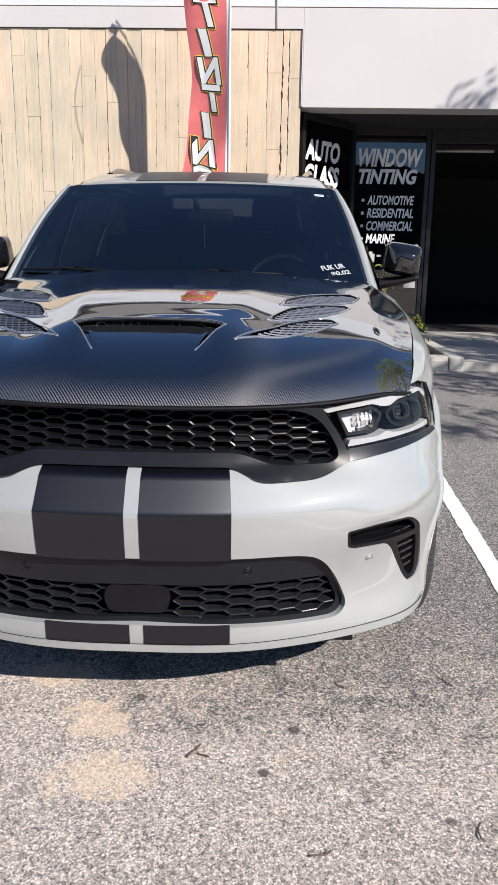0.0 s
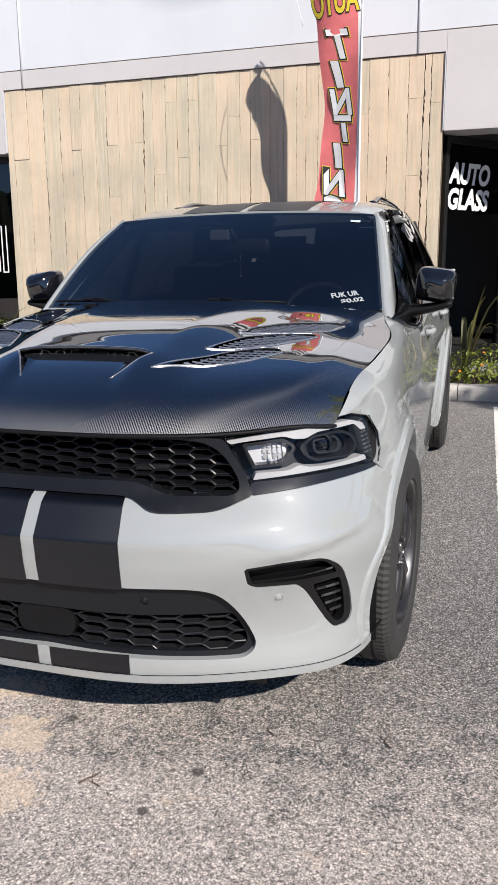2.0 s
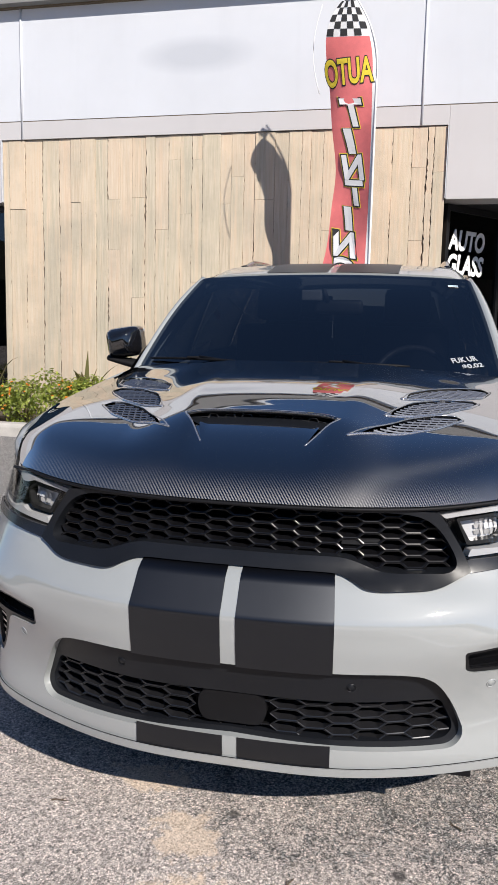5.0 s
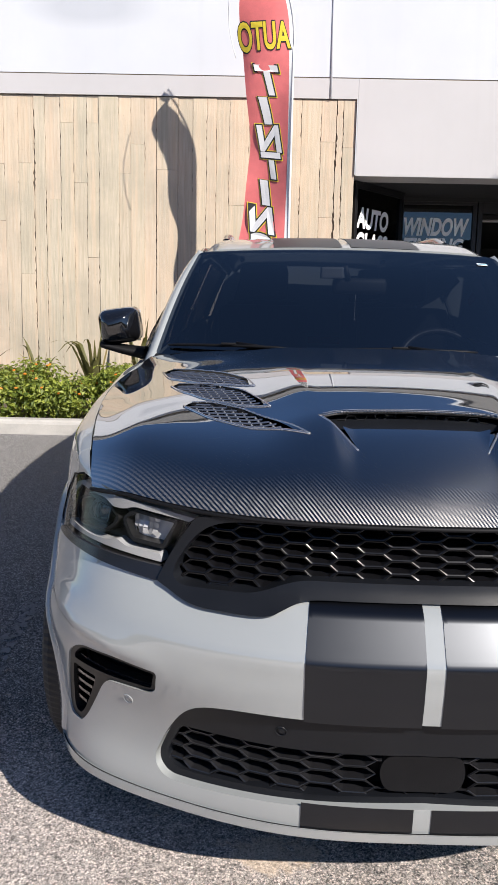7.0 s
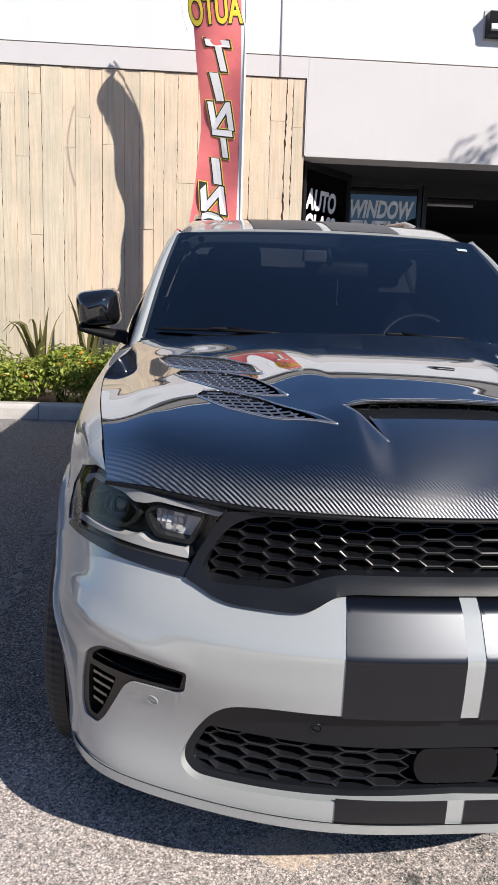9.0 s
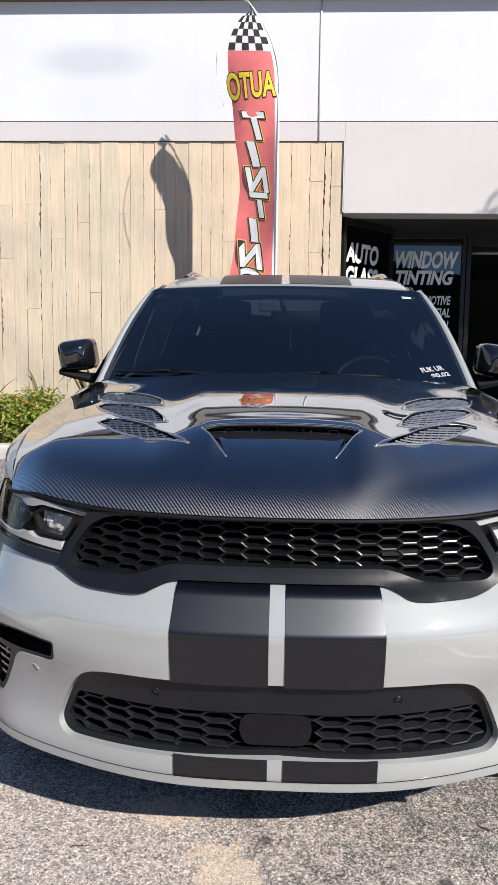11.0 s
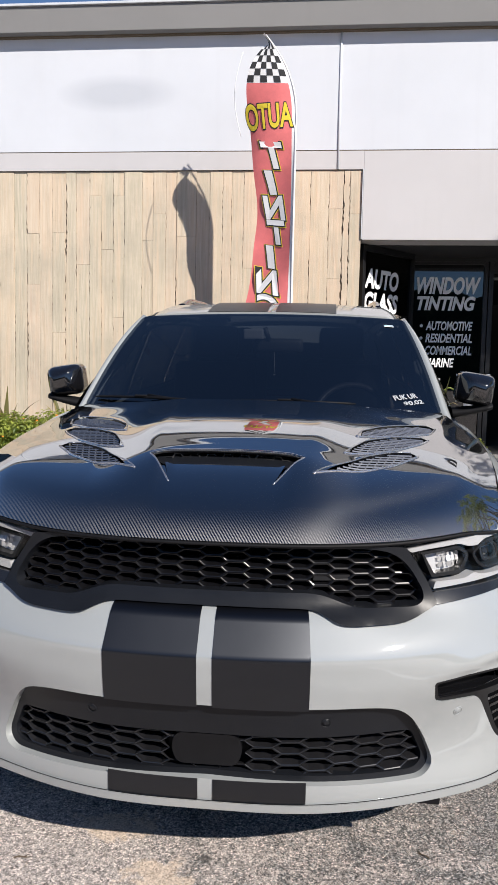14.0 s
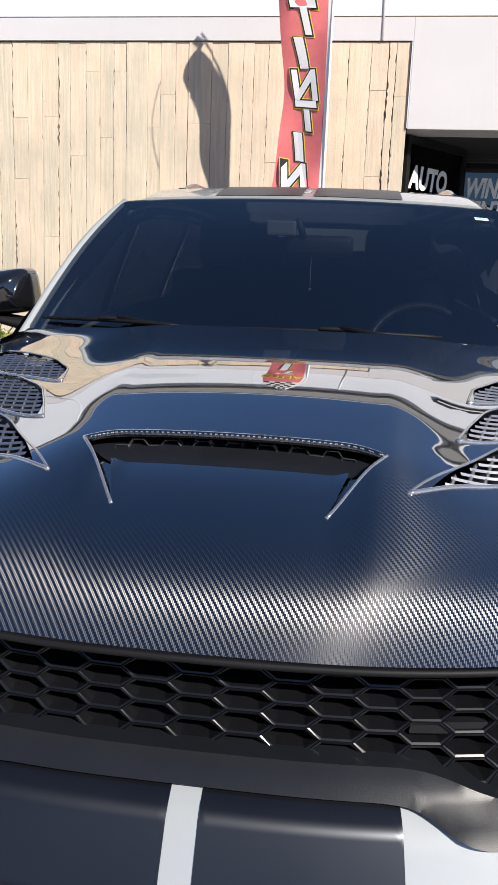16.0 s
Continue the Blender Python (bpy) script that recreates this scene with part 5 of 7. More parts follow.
def arch_lip(cy, a0, a1, front):
    """A raised painted band with a crisp outer edge round a wheel opening."""
    verts, n = [], 60
    s_all = np.linspace(sx(0.55), PLAN_S[-1], 200)
    for a in np.linspace(a0, a1, n):
        for dr, proud in ((-0.010, -0.024), (-0.004, 0.003), (0.002, 0.008), (0.040, 0.010), (0.047, 0.007), (0.054, -0.004)):
            y, z = cy - (ARCH_R + dr) * math.cos(a), ARCH_Z + (ARCH_R + dr) * math.sin(a)
            if front and y < cy:
                y -= 0.035 * float(step(-0.70, -0.50, -z))
            x = float(flank(y, z)[0])
            if front and y < 0.64 and z < 0.80:
                skin_line = nose(s_all, np.full_like(s_all, z))
                x = x + (float(np.interp(y, skin_line[:, 1], skin_line[:, 0])) - x) * float(1 - step(0.72, 0.78, z))
            verts.append((x + proud, y, z))
    faces = [(j * 6 + i, j * 6 + i + 1, j * 6 + i + 7, j * 6 + i + 6) for j in range(n - 1) for i in range(5)]
    return mesh_object("arch_lip", verts, faces, PAINT, car, "raised pale grey wheel arch lip")


mirror_of(arch_lip(ARCH_Y, -0.16, math.pi + 0.24, True))
mirror_of(arch_lip(REAR_Y, -0.24, math.pi + 0.2, False))
d1 = [(1.431, LOW), (2.48, LOW), (2.48, shoulder(2.48))] + [(y, shoulder(y)) for y in np.linspace(2.45, 1.431, 24)]
door_front = skin("front_door", [dense(d1)], flank, PAINT, car, "glossy pale grey front door", 0.03, 0.02)
mirror_of(door_front)
d2 = [(2.487, LOW)] + [(3.48, LOW)] + [(3.48, 0.52), (3.56, 0.62), (3.62, 0.75), (3.62, shoulder(3.62))] + [(y, shoulder(y)) for y in np.linspace(3.58, 2.487, 24)]
door_rear = skin("rear_door", [dense(d2)], flank, PAINT, car, "glossy pale grey rear door", 0.03, 0.02)
mirror_of(door_rear)
q = [(3.488, LOW)] + arch_arc(REAR_Y, -0.27, math.pi + 0.27, 50) + [(4.62, LOW + 0.05), (4.95, 0.36), (5.03, 0.5), (5.03, shoulder(5.03))] + [(y, shoulder(y)) for y in np.linspace(5.0, 3.628, 30)] + [(3.628, 0.75), (3.568, 0.62), (3.488, 0.52)]
quarter = skin("rear_quarter", [dense(q)], flank, PAINT, car, "glossy pale grey rear quarter", 0.03, 0.02)
mirror_of(quarter)
# sills
for sgn in (1, -1):
    bm = bmesh.new()
    box(bm, 0.80, 0.905, 1.33, 3.50, 0.20, 0.285, 0.02, Matrix.Diagonal((sgn, 1, 1, 1)))
    part("sill", bm, GLOSS_BLACK, car, "gloss black side sill")
    # dark wheel opening lip
    for cy in (ARCH_Y, REAR_Y):
        lining_v, n = [], 28
        for a in np.linspace(-0.35, math.pi + 0.35, n):
            yy, zz = cy - 0.425 * math.cos(a), ARCH_Z + 0.425 * math.sin(a)
            lining_v += [(sgn * 0.915, yy, zz), (sgn * 0.55, yy, zz)]
        mesh_object("wheel_liner", lining_v, [(2 * i, 2 * i + 1, 2 * i + 3, 2 * i + 2) for i in range(n - 1)], MATT_BLACK, car, "", True)
        block("wheel_well", *sorted((sgn * 0.54, sgn * 0.56)), cy - 0.5, cy + 0.5, 0.22, 0.95, MATT_BLACK, car)
block("underbody", -0.80, 0.80, 0.35, 4.9, 0.24, 0.30, MATT_BLACK, car, "black underbody pan", 0.02)
block("engine_bay", -0.55, 0.55, 0.32, 1.35, 0.30, 0.92, MATT_BLACK, car)
block("bulkhead", -0.80, 0.80, 1.33, 1.40, 0.30, 1.10, MATT_BLACK, car)

# ---- cabin ----


def screen(u, v, d=0.0):
    """The windscreen: u across (-1..1), v up (0..1)."""
    half = 0.80 - 0.125 * v
    x = u * half
    y = (1.285 + 0.22 * np.abs(u) ** 2.2) * (1 - v) + (2.10 + 0.03 * u ** 2) * v - 0.012 * np.sin(np.pi * v)
    z = (1.226 - 0.022 * u ** 2) * (1 - v) + (1.637 - 0.02 * u ** 2) * v + 0.028 * np.sin(np.pi * v)
    return np.stack([x, y + d * 0.5, z - d * 0.87], -1)


ws_loop = rounded([(-0.985, 0.0, 0.03), (0.985, 0.0, 0.03), (0.985, 0.985, 0.06), (-0.985, 0.985, 0.06)], True, 0.03)
windscreen = skin("windscreen", [ws_loop], screen, WINDSCREEN, car, "dark blue-tinted windscreen", 0.04)
windscreen.visible_shadow = False
band = rounded([(-0.985, 0.955), (0.985, 0.955), (0.985, 0.985), (-0.985, 0.985)], True, 0.03)
skin("screen_band", [band], lambda u, v, d: screen(u, v, 0.004), MATT_BLACK, windscreen, "", 0.03)

roof_line = spl((2.10, 2.35, 2.7, 3.2, 3.8, 4.4, 4.85), (1.640, 1.684, 1.712, 1.722, 1.712, 1.680, 1.63))
roof_half = spl((2.10, 2.6, 3.4, 4.2, 4.85), (0.660, 0.665, 0.660, 0.640, 0.60))


def roof_at(u, y, d=0.0):
    u, y = np.asarray(u, float), np.asarray(y, float)
    h = roof_half(y)
    return np.stack([u * h, y, roof_line(y) - 0.022 * u ** 2 - 0.05 * np.maximum(0, np.abs(u) - 0.86) ** 2 / 0.02 - d], -1)


roof = skin("roof", [rounded([(-1, 2.115, 0.03), (1, 2.115, 0.03), (1, 4.85), (-1, 4.85)], True, 0.05)], roof_at, PAINT, car, "pale grey roof with twin black stripes", 0.05, 0.02)
for sgn in (1, -1):
    a, b = sorted((sgn * 0.031, sgn * 0.50))
    skin("stripe", [rounded([(a, 2.118), (b, 2.118), (b, 4.84), (a, 4.84)], True, 0.05)], lambda u, v, d: roof_at(u, v, -0.0025), ROOF_FILM, roof, "satin black roof stripe", 0.05)


def loft(name, curves, material, parent, label="", closed=False, smooth=True):
    """A skin through a row of equal-length curves."""
    n = len(curves[0])
    verts = [p for c in curves for p in c]
    faces = []
    for j in range(len(curves) - 1):
        for i in range(n if closed else n - 1):
            k = (i + 1) % n
            faces.append((j * n + i, j * n + k, (j + 1) * n + k, (j + 1) * n + i))
    if closed:
        faces += [tuple(range(n))[::-1], tuple((len(curves) - 1) * n + i for i in range(n))]
    return mesh_object(name, verts, faces, material, parent, label, smooth)


def side_frame(y, t):
    """A point of the window plane: t 0 at the belt, 1 at the roof."""
    xb, zb = float(roll_x(y)) + 0.004, float(roll_z(y)) - 0.004
    yt = min(max(y, 2.13), 4.8)
    xt, zt = float(roof_half(yt)) + 0.012, float(roof_line(yt)) - 0.055
    return (xb + (xt - xb) * t ** 1.15, y, zb + (zt - zb) * t)


for sgn in (1, -1):
    # front pillar with its roof rail, as one bar
    rows_p = []
    for v in np.linspace(-0.04, 1.0, 16):
        e = screen(np.array(0.985), np.array(max(v, 0.0)))
        if v < 0:
            e = e + np.array((0.01, -0.03, -0.03))
        o = np.array((e[0] + 0.060 - 0.012 * v, e[1] + 0.07 + 0.03 * v, e[2] - 0.055 + 0.02 * v))
        dip = max(v, 0.0) ** 5
        m1 = e + np.array((0.016, 0.004, 0.010 - 0.014 * dip))
        m2 = (e + o) / 2 + np.array((0.012, 0.0, 0.016 - 0.022 * dip))
        rows_p.append([(sgn * p[0], p[1], p[2]) for p in (e + np.array((-0.012, 0.008, -0.004)), e + np.array((0.006, -0.004, 0.004)), m1, m2, o, o + np.array((-0.03, 0.03, -0.02)))])
    for y in np.linspace(2.2, 4.8, 20):
        rp = roof_at(np.array(1.0), np.array(y))
        o = np.array((rp[0] + 0.045, y, rp[2] - 0.062))
        rows_p.append([(sgn * p[0], p[1], p[2]) for p in (rp + np.array((-0.004, 0, -0.006)), rp + np.array((0.004, 0, 0.0)), rp + np.array((0.018, 0, -0.008)), rp + np.array((0.034, 0, -0.03)), o, o + np.array((-0.03, 0, -0.01)))])
    loft("pillar", rows_p, PAINT, car, "pale grey windscreen pillar and roof edge")
    # black lining inside the pillar, from the screen's edge to the side glass
    lining = []
    for v in np.linspace(0.0, 1.0, 12):
        a = screen(np.array(0.985), np.array(v)) + np.array((0.004, 0.012, -0.012))
        b = np.array(side_frame(1.76 + 0.66 * v, v)) + np.array((-0.012, 0.0, 0.0))
        lining.append([(sgn * p[0], p[1], p[2]) for p in (a, (a + b) / 2 + np.array((-0.015, 0, 0)), b)])
    loft("pillar_lining", lining, CABIN, car)
    # side glass in three panes with black posts
    for y0, y1, slant in ((1.64, 2.44, 1), (2.52, 3.46, 0), (3.56, 4.55, 0)):
        grid_v = []
        for t in np.linspace(0.0, 1.0, 9):
            for k in np.linspace(0, 1, 12):
                start = y0 + (0.66 * t if slant else 0.02 * t)
                y = start + (y1 - start) * k - (0.12 * t if y1 > 4.5 else 0) * k
                p = side_frame(y, t * 0.97 + 0.02)
                grid_v.append((sgn * p[0], p[1], p[2]))
        mesh_object("side_window", grid_v, [(j * 12 + i, j * 12 + i + 1, (j + 1) * 12 + i + 1, (j + 1) * 12 + i) for j in range(8) for i in range(11)], SIDE_GLASS, car, "dark tinted side window", True)
    for ya, yb, lean in ((1.46, 1.68, 0.68), (2.41, 2.55, 0.02), (3.43, 3.59, 0.02), (4.50, 4.82, -0.12)):
        cs = []
        for t in np.linspace(0, 1, 10):
            row = []
            for y in (ya, (ya + yb) / 2, yb):
                yy = y + lean * t
                p = side_frame(yy, t)
                row.append((sgn * (p[0] + (0.004 if ya < 4 else 0.006)), p[1], p[2]))
            cs.append(row)
        loft("window_post", cs, GLOSS_BLACK if ya < 4 else PAINT, car, "")
    # belt moulding
    bm = bmesh.new()
    tube(bm, [(sgn * (side_frame(y, 0.0)[0] + 0.006), y, side_frame(y, 0.0)[2] + 0.004) for y in np.linspace(1.47, 4.55, 24)], 0.011, 8)
    part("belt_moulding", bm, GLOSS_BLACK, car, smooth=True)
    # roof rail
    bm = bmesh.new()
    ys = np.linspace(2.66, 4.55, 40)
    rise = [0.030 * float(step(0.0, 0.30, y - 2.66)) * min(1, (4.55 - y) / 0.16) ** 0.6 for y in ys]
    tube(bm, [(sgn * (float(roof_half(y)) * 0.86), y, float(roof_line(y)) - 0.024 + r) for y, r in zip(ys, rise)], 0.021, 10, False, 0.7)
    part("roof_rail", bm, GLOSS_BLACK, car, "gloss black roof rail", True)

# tail: tailgate, glass, bumper
gate_rows = []
for v in np.linspace(0, 1, 14):
    z = 0.42 + 1.22 * v
    y = 5.09 - 0.05 * v - 0.20 * max(0, v - 0.55) ** 1.2
    h = 0.80 - 0.45 * max(0, v - 0.55)
    gate_rows.append([(h * u, y - 0.10 * abs(u) ** 3, z) for u in np.linspace(-1, 1, 15)])
loft("tailgate", gate_rows, PAINT, car, "pale grey tailgate")
gw = [[(x * 0.86, y + 0.006, z) for x, y, z in row] for row in gate_rows[8:13]]
loft("rear_window", gw, SIDE_GLASS, car, "dark rear window")
for sgn in (1, -1):
    cs = [[(sgn * (0.80 - 0.45 * max(0, v - 0.55)), 5.09 - 0.05 * v - 0.20 * max(0, v - 0.55) ** 1.2 - 0.10, 0.42 + 1.22 * v), (sgn * (0.84 - 0.48 * max(0, v - 0.55)), 5.0 - 0.05 * v - 0.24 * max(0, v - 0.55), 0.42 + 1.22 * v), (sgn * (0.835 - 0.46 * max(0, v - 0.55)), 4.90 - 0.12 * max(0, v - 0.55), 0.42 + 1.22 * v)] for v in np.linspace(0, 1, 10)]
    loft("tail_corner", cs, PAINT, car)
RED = surface("red_tail_lens", (0.25, 0.01, 0.012), 0.15, 0.0, 0.5)
bm = bmesh.new()
box(bm, -0.82, 0.82, 5.05, 5.085, 0.98, 1.04, 0.012)
part("tail_lamp", bm, RED, car, "slim red tail lamp bar")
bm = bmesh.new()
box(bm, -0.90, 0.90, 4.80, 5.14, 0.32, 0.66, 0.06)
part("rear_bumper", bm, PAINT, car, "pale grey rear bumper", True)

# cabin contents seen dimly through the glass
bm = bmesh.new()
box(bm, -0.74, 0.74, 1.42, 1.98, 0.95, 1.12, 0.05)
part("dashboard", bm, CABIN, car, "black dashboard", True)
block("cabin_floor", -0.78, 0.78, 1.4, 4.8, 0.40, 0.46, CABIN, car)
GLITTER = surface("glittered_wheel_cover", (0.035, 0.035, 0.04), 0.4, 0.3, 0.0, 0.9, 60.0, 300.0)
bm = bmesh.new()
wheel_m = Matrix.Translation((0.42, 1.98, 1.115)) @ Matrix.Rotation(radians(-25), 4, "X")
ring = [wheel_m @ Vector((0.185 * math.cos(a), 0, 0.185 * math.sin(a))) for a in np.linspace(0, math.tau, 33)[:-1]]
tube(bm, ring, 0.016, 8, True)
for a in (0.0, math.pi, -math.pi / 2):
    tube(bm, [wheel_m @ Vector((0, 0, 0)), wheel_m @ Vector((0.18 * math.cos(a), 0, 0.18 * math.sin(a)))], 0.016, 6)
box(bm, -0.07, 0.07, -0.02, 0.03, -0.06, 0.06, 0.02, wheel_m)
part("steering_wheel", bm, GLITTER, car, "steering wheel in a glittering dark cover", True)
SEAT = surface("dark_seat_leather", (0.045, 0.043, 0.045), 0.5)
for x in (0.37, -0.37):
    for y in (2.55, 3.45):
        bm = bmesh.new()
        tilt = Matrix.Translation((x, y, 0.80)) @ Matrix.Rotation(radians(-14), 4, "X")
        box(bm, -0.24, 0.24, -0.06, 0.08, 0, 0.58, 0.05, tilt)
        box(bm, -0.13, 0.13, -0.04, 0.06, 0.61, 0.80, 0.04, tilt)
        box(bm, -0.25, 0.25, -0.55, 0.05, -0.14, 0.0, 0.05, Matrix.Translation((x, y, 0.80)))
        part("seat", bm, SEAT, car, "dark leather seat with headrest", True)

# ---- headlamps ----


def lamp_loop(pts, seg=0.010):
    return rounded([(hs(p[0], p[1]), *p[1:]) for p in pts], True, seg)


LAMP = [(0.512, 0.962, 0.01), (0.622, 0.980, 0.1), (0.733, 0.988, 0.1), (0.828, 0.993, 0.03), (0.868, 0.972, 0.03), (0.894, 0.92, 0.04), (0.904, 0.872, 0.03), (0.901, 0.846, 0.015), (0.85, 0.846, 0.05), (0.737, 0.850, 0.1), (0.594, 0.838, 0.01), (0.555, 0.900, 0.03)]
STRIP = [(0.594, 0.841), (0.737, 0.853, 0.1), (0.85, 0.849, 0.05), (0.892, 0.846, 0.01), (0.899, 0.833, 0.005), (0.85, 0.832, 0.05), (0.748, 0.828, 0.1), (0.600, 0.810, 0.01)]
UPPER_BAR = [(0.526, 0.954, 0.004), (0.622, 0.968, 0.05), (0.734, 0.975, 0.05), (0.834, 0.976, 0.012), (0.862, 0.960, 0.012), (0.872, 0.940, 0.004), (0.861, 0.940, 0.004), (0.843, 0.963, 0.012), (0.757, 0.961, 0.02), (0.731, 0.948, 0.01), (0.703, 0.950, 0.01), (0.673, 0.960, 0.015), (0.579, 0.951, 0.02), (0.538, 0.944, 0.006)]
LOWER_BAR = [(0.602, 0.845, 0.004), (0.609, 0.864, 0.006), (0.694, 0.867, 0.012), (0.722, 0.879, 0.01), (0.744, 0.871, 0.015), (0.797, 0.866, 0.02), (0.878, 0.870, 0.008), (0.884, 0.855, 0.006), (0.736, 0.859, 0.1)]
BOX_RING = [(0.569, 0.942, 0.006), (0.676, 0.953, 0.015), (0.714, 0.928, 0.02), (0.685, 0.880, 0.012), (0.601, 0.873, 0.006)]
BOX_IN = [(0.578, 0.935, 0.005), (0.673, 0.945, 0.012), (0.704, 0.927, 0.015), (0.681, 0.889, 0.010), (0.608, 0.883, 0.005)]
OVAL = [(0.718, 0.926, 0.014), (0.749, 0.951, 0.014), (0.820, 0.953, 0.02), (0.852, 0.930, 0.02), (0.865, 0.897, 0.02), (0.845, 0.876, 0.016), (0.760, 0.882, 0.016), (0.733, 0.901, 0.016)]
OVAL_IN = [(0.726, 0.925, 0.012), (0.753, 0.945, 0.012), (0.816, 0.947, 0.018), (0.845, 0.928, 0.018), (0.857, 0.898, 0.018), (0.841, 0.882, 0.014), (0.764, 0.888, 0.014), (0.740, 0.904, 0.014)]
LENS_FRAME = [(0.758, 0.936, 0.010), (0.812, 0.939, 0.012), (0.825, 0.924, 0.010), (0.829, 0.900, 0.012), (0.815, 0.893, 0.010), (0.772, 0.897, 0.010), (0.760, 0.912, 0.010)]
LENS_FRAME_IN = [(0.763, 0.932, 0.008), (0.810, 0.935, 0.010), (0.820, 0.922, 0.008), (0.823, 0.903, 0.010), (0.812, 0.898, 0.008), (0.775, 0.901, 0.008), (0.765, 0.913, 0.008)]
LAMP_SMOKE = surface("smoked_lamp_housing", (0.016, 0.016, 0.017), 0.30, 0.0, 0.0, 0.2, 20.0, 300.0, 0.0, 0.05, 0.4)
LAMP_GREY = surface("grey_lamp_trim", (0.03, 0.03, 0.031), 0.34, 0.1, 0.0, 0.15, 20.0, 300.0)
LAMP_CLEAR = surface("clear_marker_reflector", (0.20, 0.20, 0.205), 0.28, 0.6, 0.0, 0.4, 60.0, 300.0)
STRIP_TRIM = surface("gloss_dark_strip", (0.010, 0.010, 0.012), 0.24, 0.0, 0.0, 0.12, 10.0, 700.0, 0.0, 0.04, 0.5)


def facet(u, v, wu, wv, lean_u, lean_v, depth, parent, sgn):
    """One tilted mirror plate of a reflector."""
    loop = rounded([(u, v), (u + wu, v + 0.1 * wu), (u + wu, v + wv + 0.1 * wu), (u, v + wv)], True, 0.006) * (sgn, 1)
    mu, mv = loop.mean(0)
    skin("reflector_facet", [loop], lambda a, b, d: nose(a, b, depth + d + lean_u * (a - mu) * sgn + lean_v * (b - mv)), CHROME, parent, "", 0.006)


def headlamp(sgn):
    f = (sgn, 1)
    lamp = skin("headlamp", [lamp_loop(LAMP) * f], on_nose(0.055), LAMP_SMOKE, car, "smoked headlamp with white light guides", 0.014)
    # side walls of the housing
    loop = lamp_loop(LAMP) * f
    a, b = nose(loop[:, 0], loop[:, 1], 0.004), nose(loop[:, 0], loop[:, 1], 0.056)
    n = len(loop)
    mesh_object("lamp_wall", np.vstack([a, b]), [(i, (i + 1) % n, n + (i + 1) % n, n + i) for i in range(n)], LAMP_GREY, lamp)
    lens = skin("lamp_lens", [loop], on_nose(0.0), LENS, lamp, "clear curved lens", 0.014)
    lens.visible_shadow = False
    skin("light_guide", [lamp_loop(UPPER_BAR) * f], on_nose(0.004), LAMP_WHITE, lamp, "white upper light guide", 0.010, 0.03)
    skin("light_guide", [lamp_loop(LOWER_BAR) * f], on_nose(0.007), LAMP_WHITE, lamp, "white lower light guide", 0.010, 0.03)
    skin("lamp_bezel", [lamp_loop(BOX_RING) * f, lamp_loop(BOX_IN) * f], on_nose(0.012), LAMP_SMOKE, lamp, "", 0.010, 0.04)
    skin("reflector", [lamp_loop(BOX_IN) * f], on_nose(0.040), CHROME, lamp, "bright faceted reflector", 0.010)
    rnd_f = random.Random(4)
    for i in range(5):
        for r in range(3):
            u = hs(0.628 + i * 0.0135, 0.92)
            facet(u, 0.893 + r * 0.0160 - 0.004 * (i == 4) * (r - 1), 0.0125, 0.0145, rnd_f.uniform(-0.5, 0.5), rnd_f.uniform(-0.5, 0.4), 0.031, lamp, sgn)
    skin("lamp_bezel", [lamp_loop(OVAL) * f, lamp_loop(OVAL_IN) * f], on_nose(0.010), LAMP_SMOKE, lamp, "", 0.010, 0.035)
    skin("lens_frame", [lamp_loop(LENS_FRAME) * f, lamp_loop(LENS_FRAME_IN) * f], on_nose(0.022), LAMP_GREY, lamp, "", 0.006, 0.02)
    # projector: a ring and a glass ball
    p = nose(sgn * hs(0.792, 0.917), 0.917, 0.042)
    m = Matrix.Translation(p) @ Vector((0.10 * sgn, -1, 0.06)).to_track_quat("X", "Z").to_matrix().to_4x4()
    bm = bmesh.new()
    lathe(bm, [(-0.02, 0.034), (0.014, 0.033), (0.016, 0.029), (0.004, 0.026), (-0.02, 0.026)], 28, m)
    part("projector_ring", bm, LAMP_SMOKE, lamp, smooth=True)
    bm = bmesh.new()
    prof = [(-0.01, 0.0001)] + [(0.010 - 0.014 * (1 - math.cos(t)), 0.026 * math.sin(t)) for t in np.linspace(math.pi / 2, 0.01, 8)]
    lathe(bm, prof, 28, m, False)
    part("projector_lens", bm, GLOSS_BLACK, lamp, "dark glass projector", True)
    # corner marker with ribs
    skin("marker_panel", [lamp_loop([(0.838, 0.9885, 0.01), (0.8665, 0.9705, 0.025), (0.8925, 0.919, 0.035), (0.9025, 0.872, 0.02), (0.8995, 0.850, 0.01), (0.880, 0.868, 0.01), (0.862, 0.905, 0.02), (0.848, 0.945, 0.02)]) * f], on_nose(0.009), LAMP_SMOKE, lamp, "smoked ribbed corner reflector", 0.010, 0.02)
    for i in range(9):
        z = 0.872 + i * 0.0115
        a0, a1 = hs(0.878 - i * 0.0028, z), hs(0.894 - i * 0.0038, z)
        rib = rounded([(a0, z), (a1, z + 0.002), (a1, z + 0.0055), (a0, z + 0.0035)], True, 0.01) * f
        skin("marker_rib", [rib], on_nose(0.0055), LAMP_CLEAR, lamp, "", 0.01, 0.015)
    skin("lamp_strip", [lamp_loop(STRIP) * f], on_nose(-0.007), STRIP_TRIM, lamp, "gloss dark strip below the lamp", 0.012, 0.03)
    edge = [nose(sgn * hs(x, z), z, -0.002) for x, z in ((0.828, 0.994), (0.872, 0.973), (0.896, 0.92), (0.906, 0.872), (0.905, 0.840))]
    bm = bmesh.new()
    tube(bm, edge, 0.0024, 8)
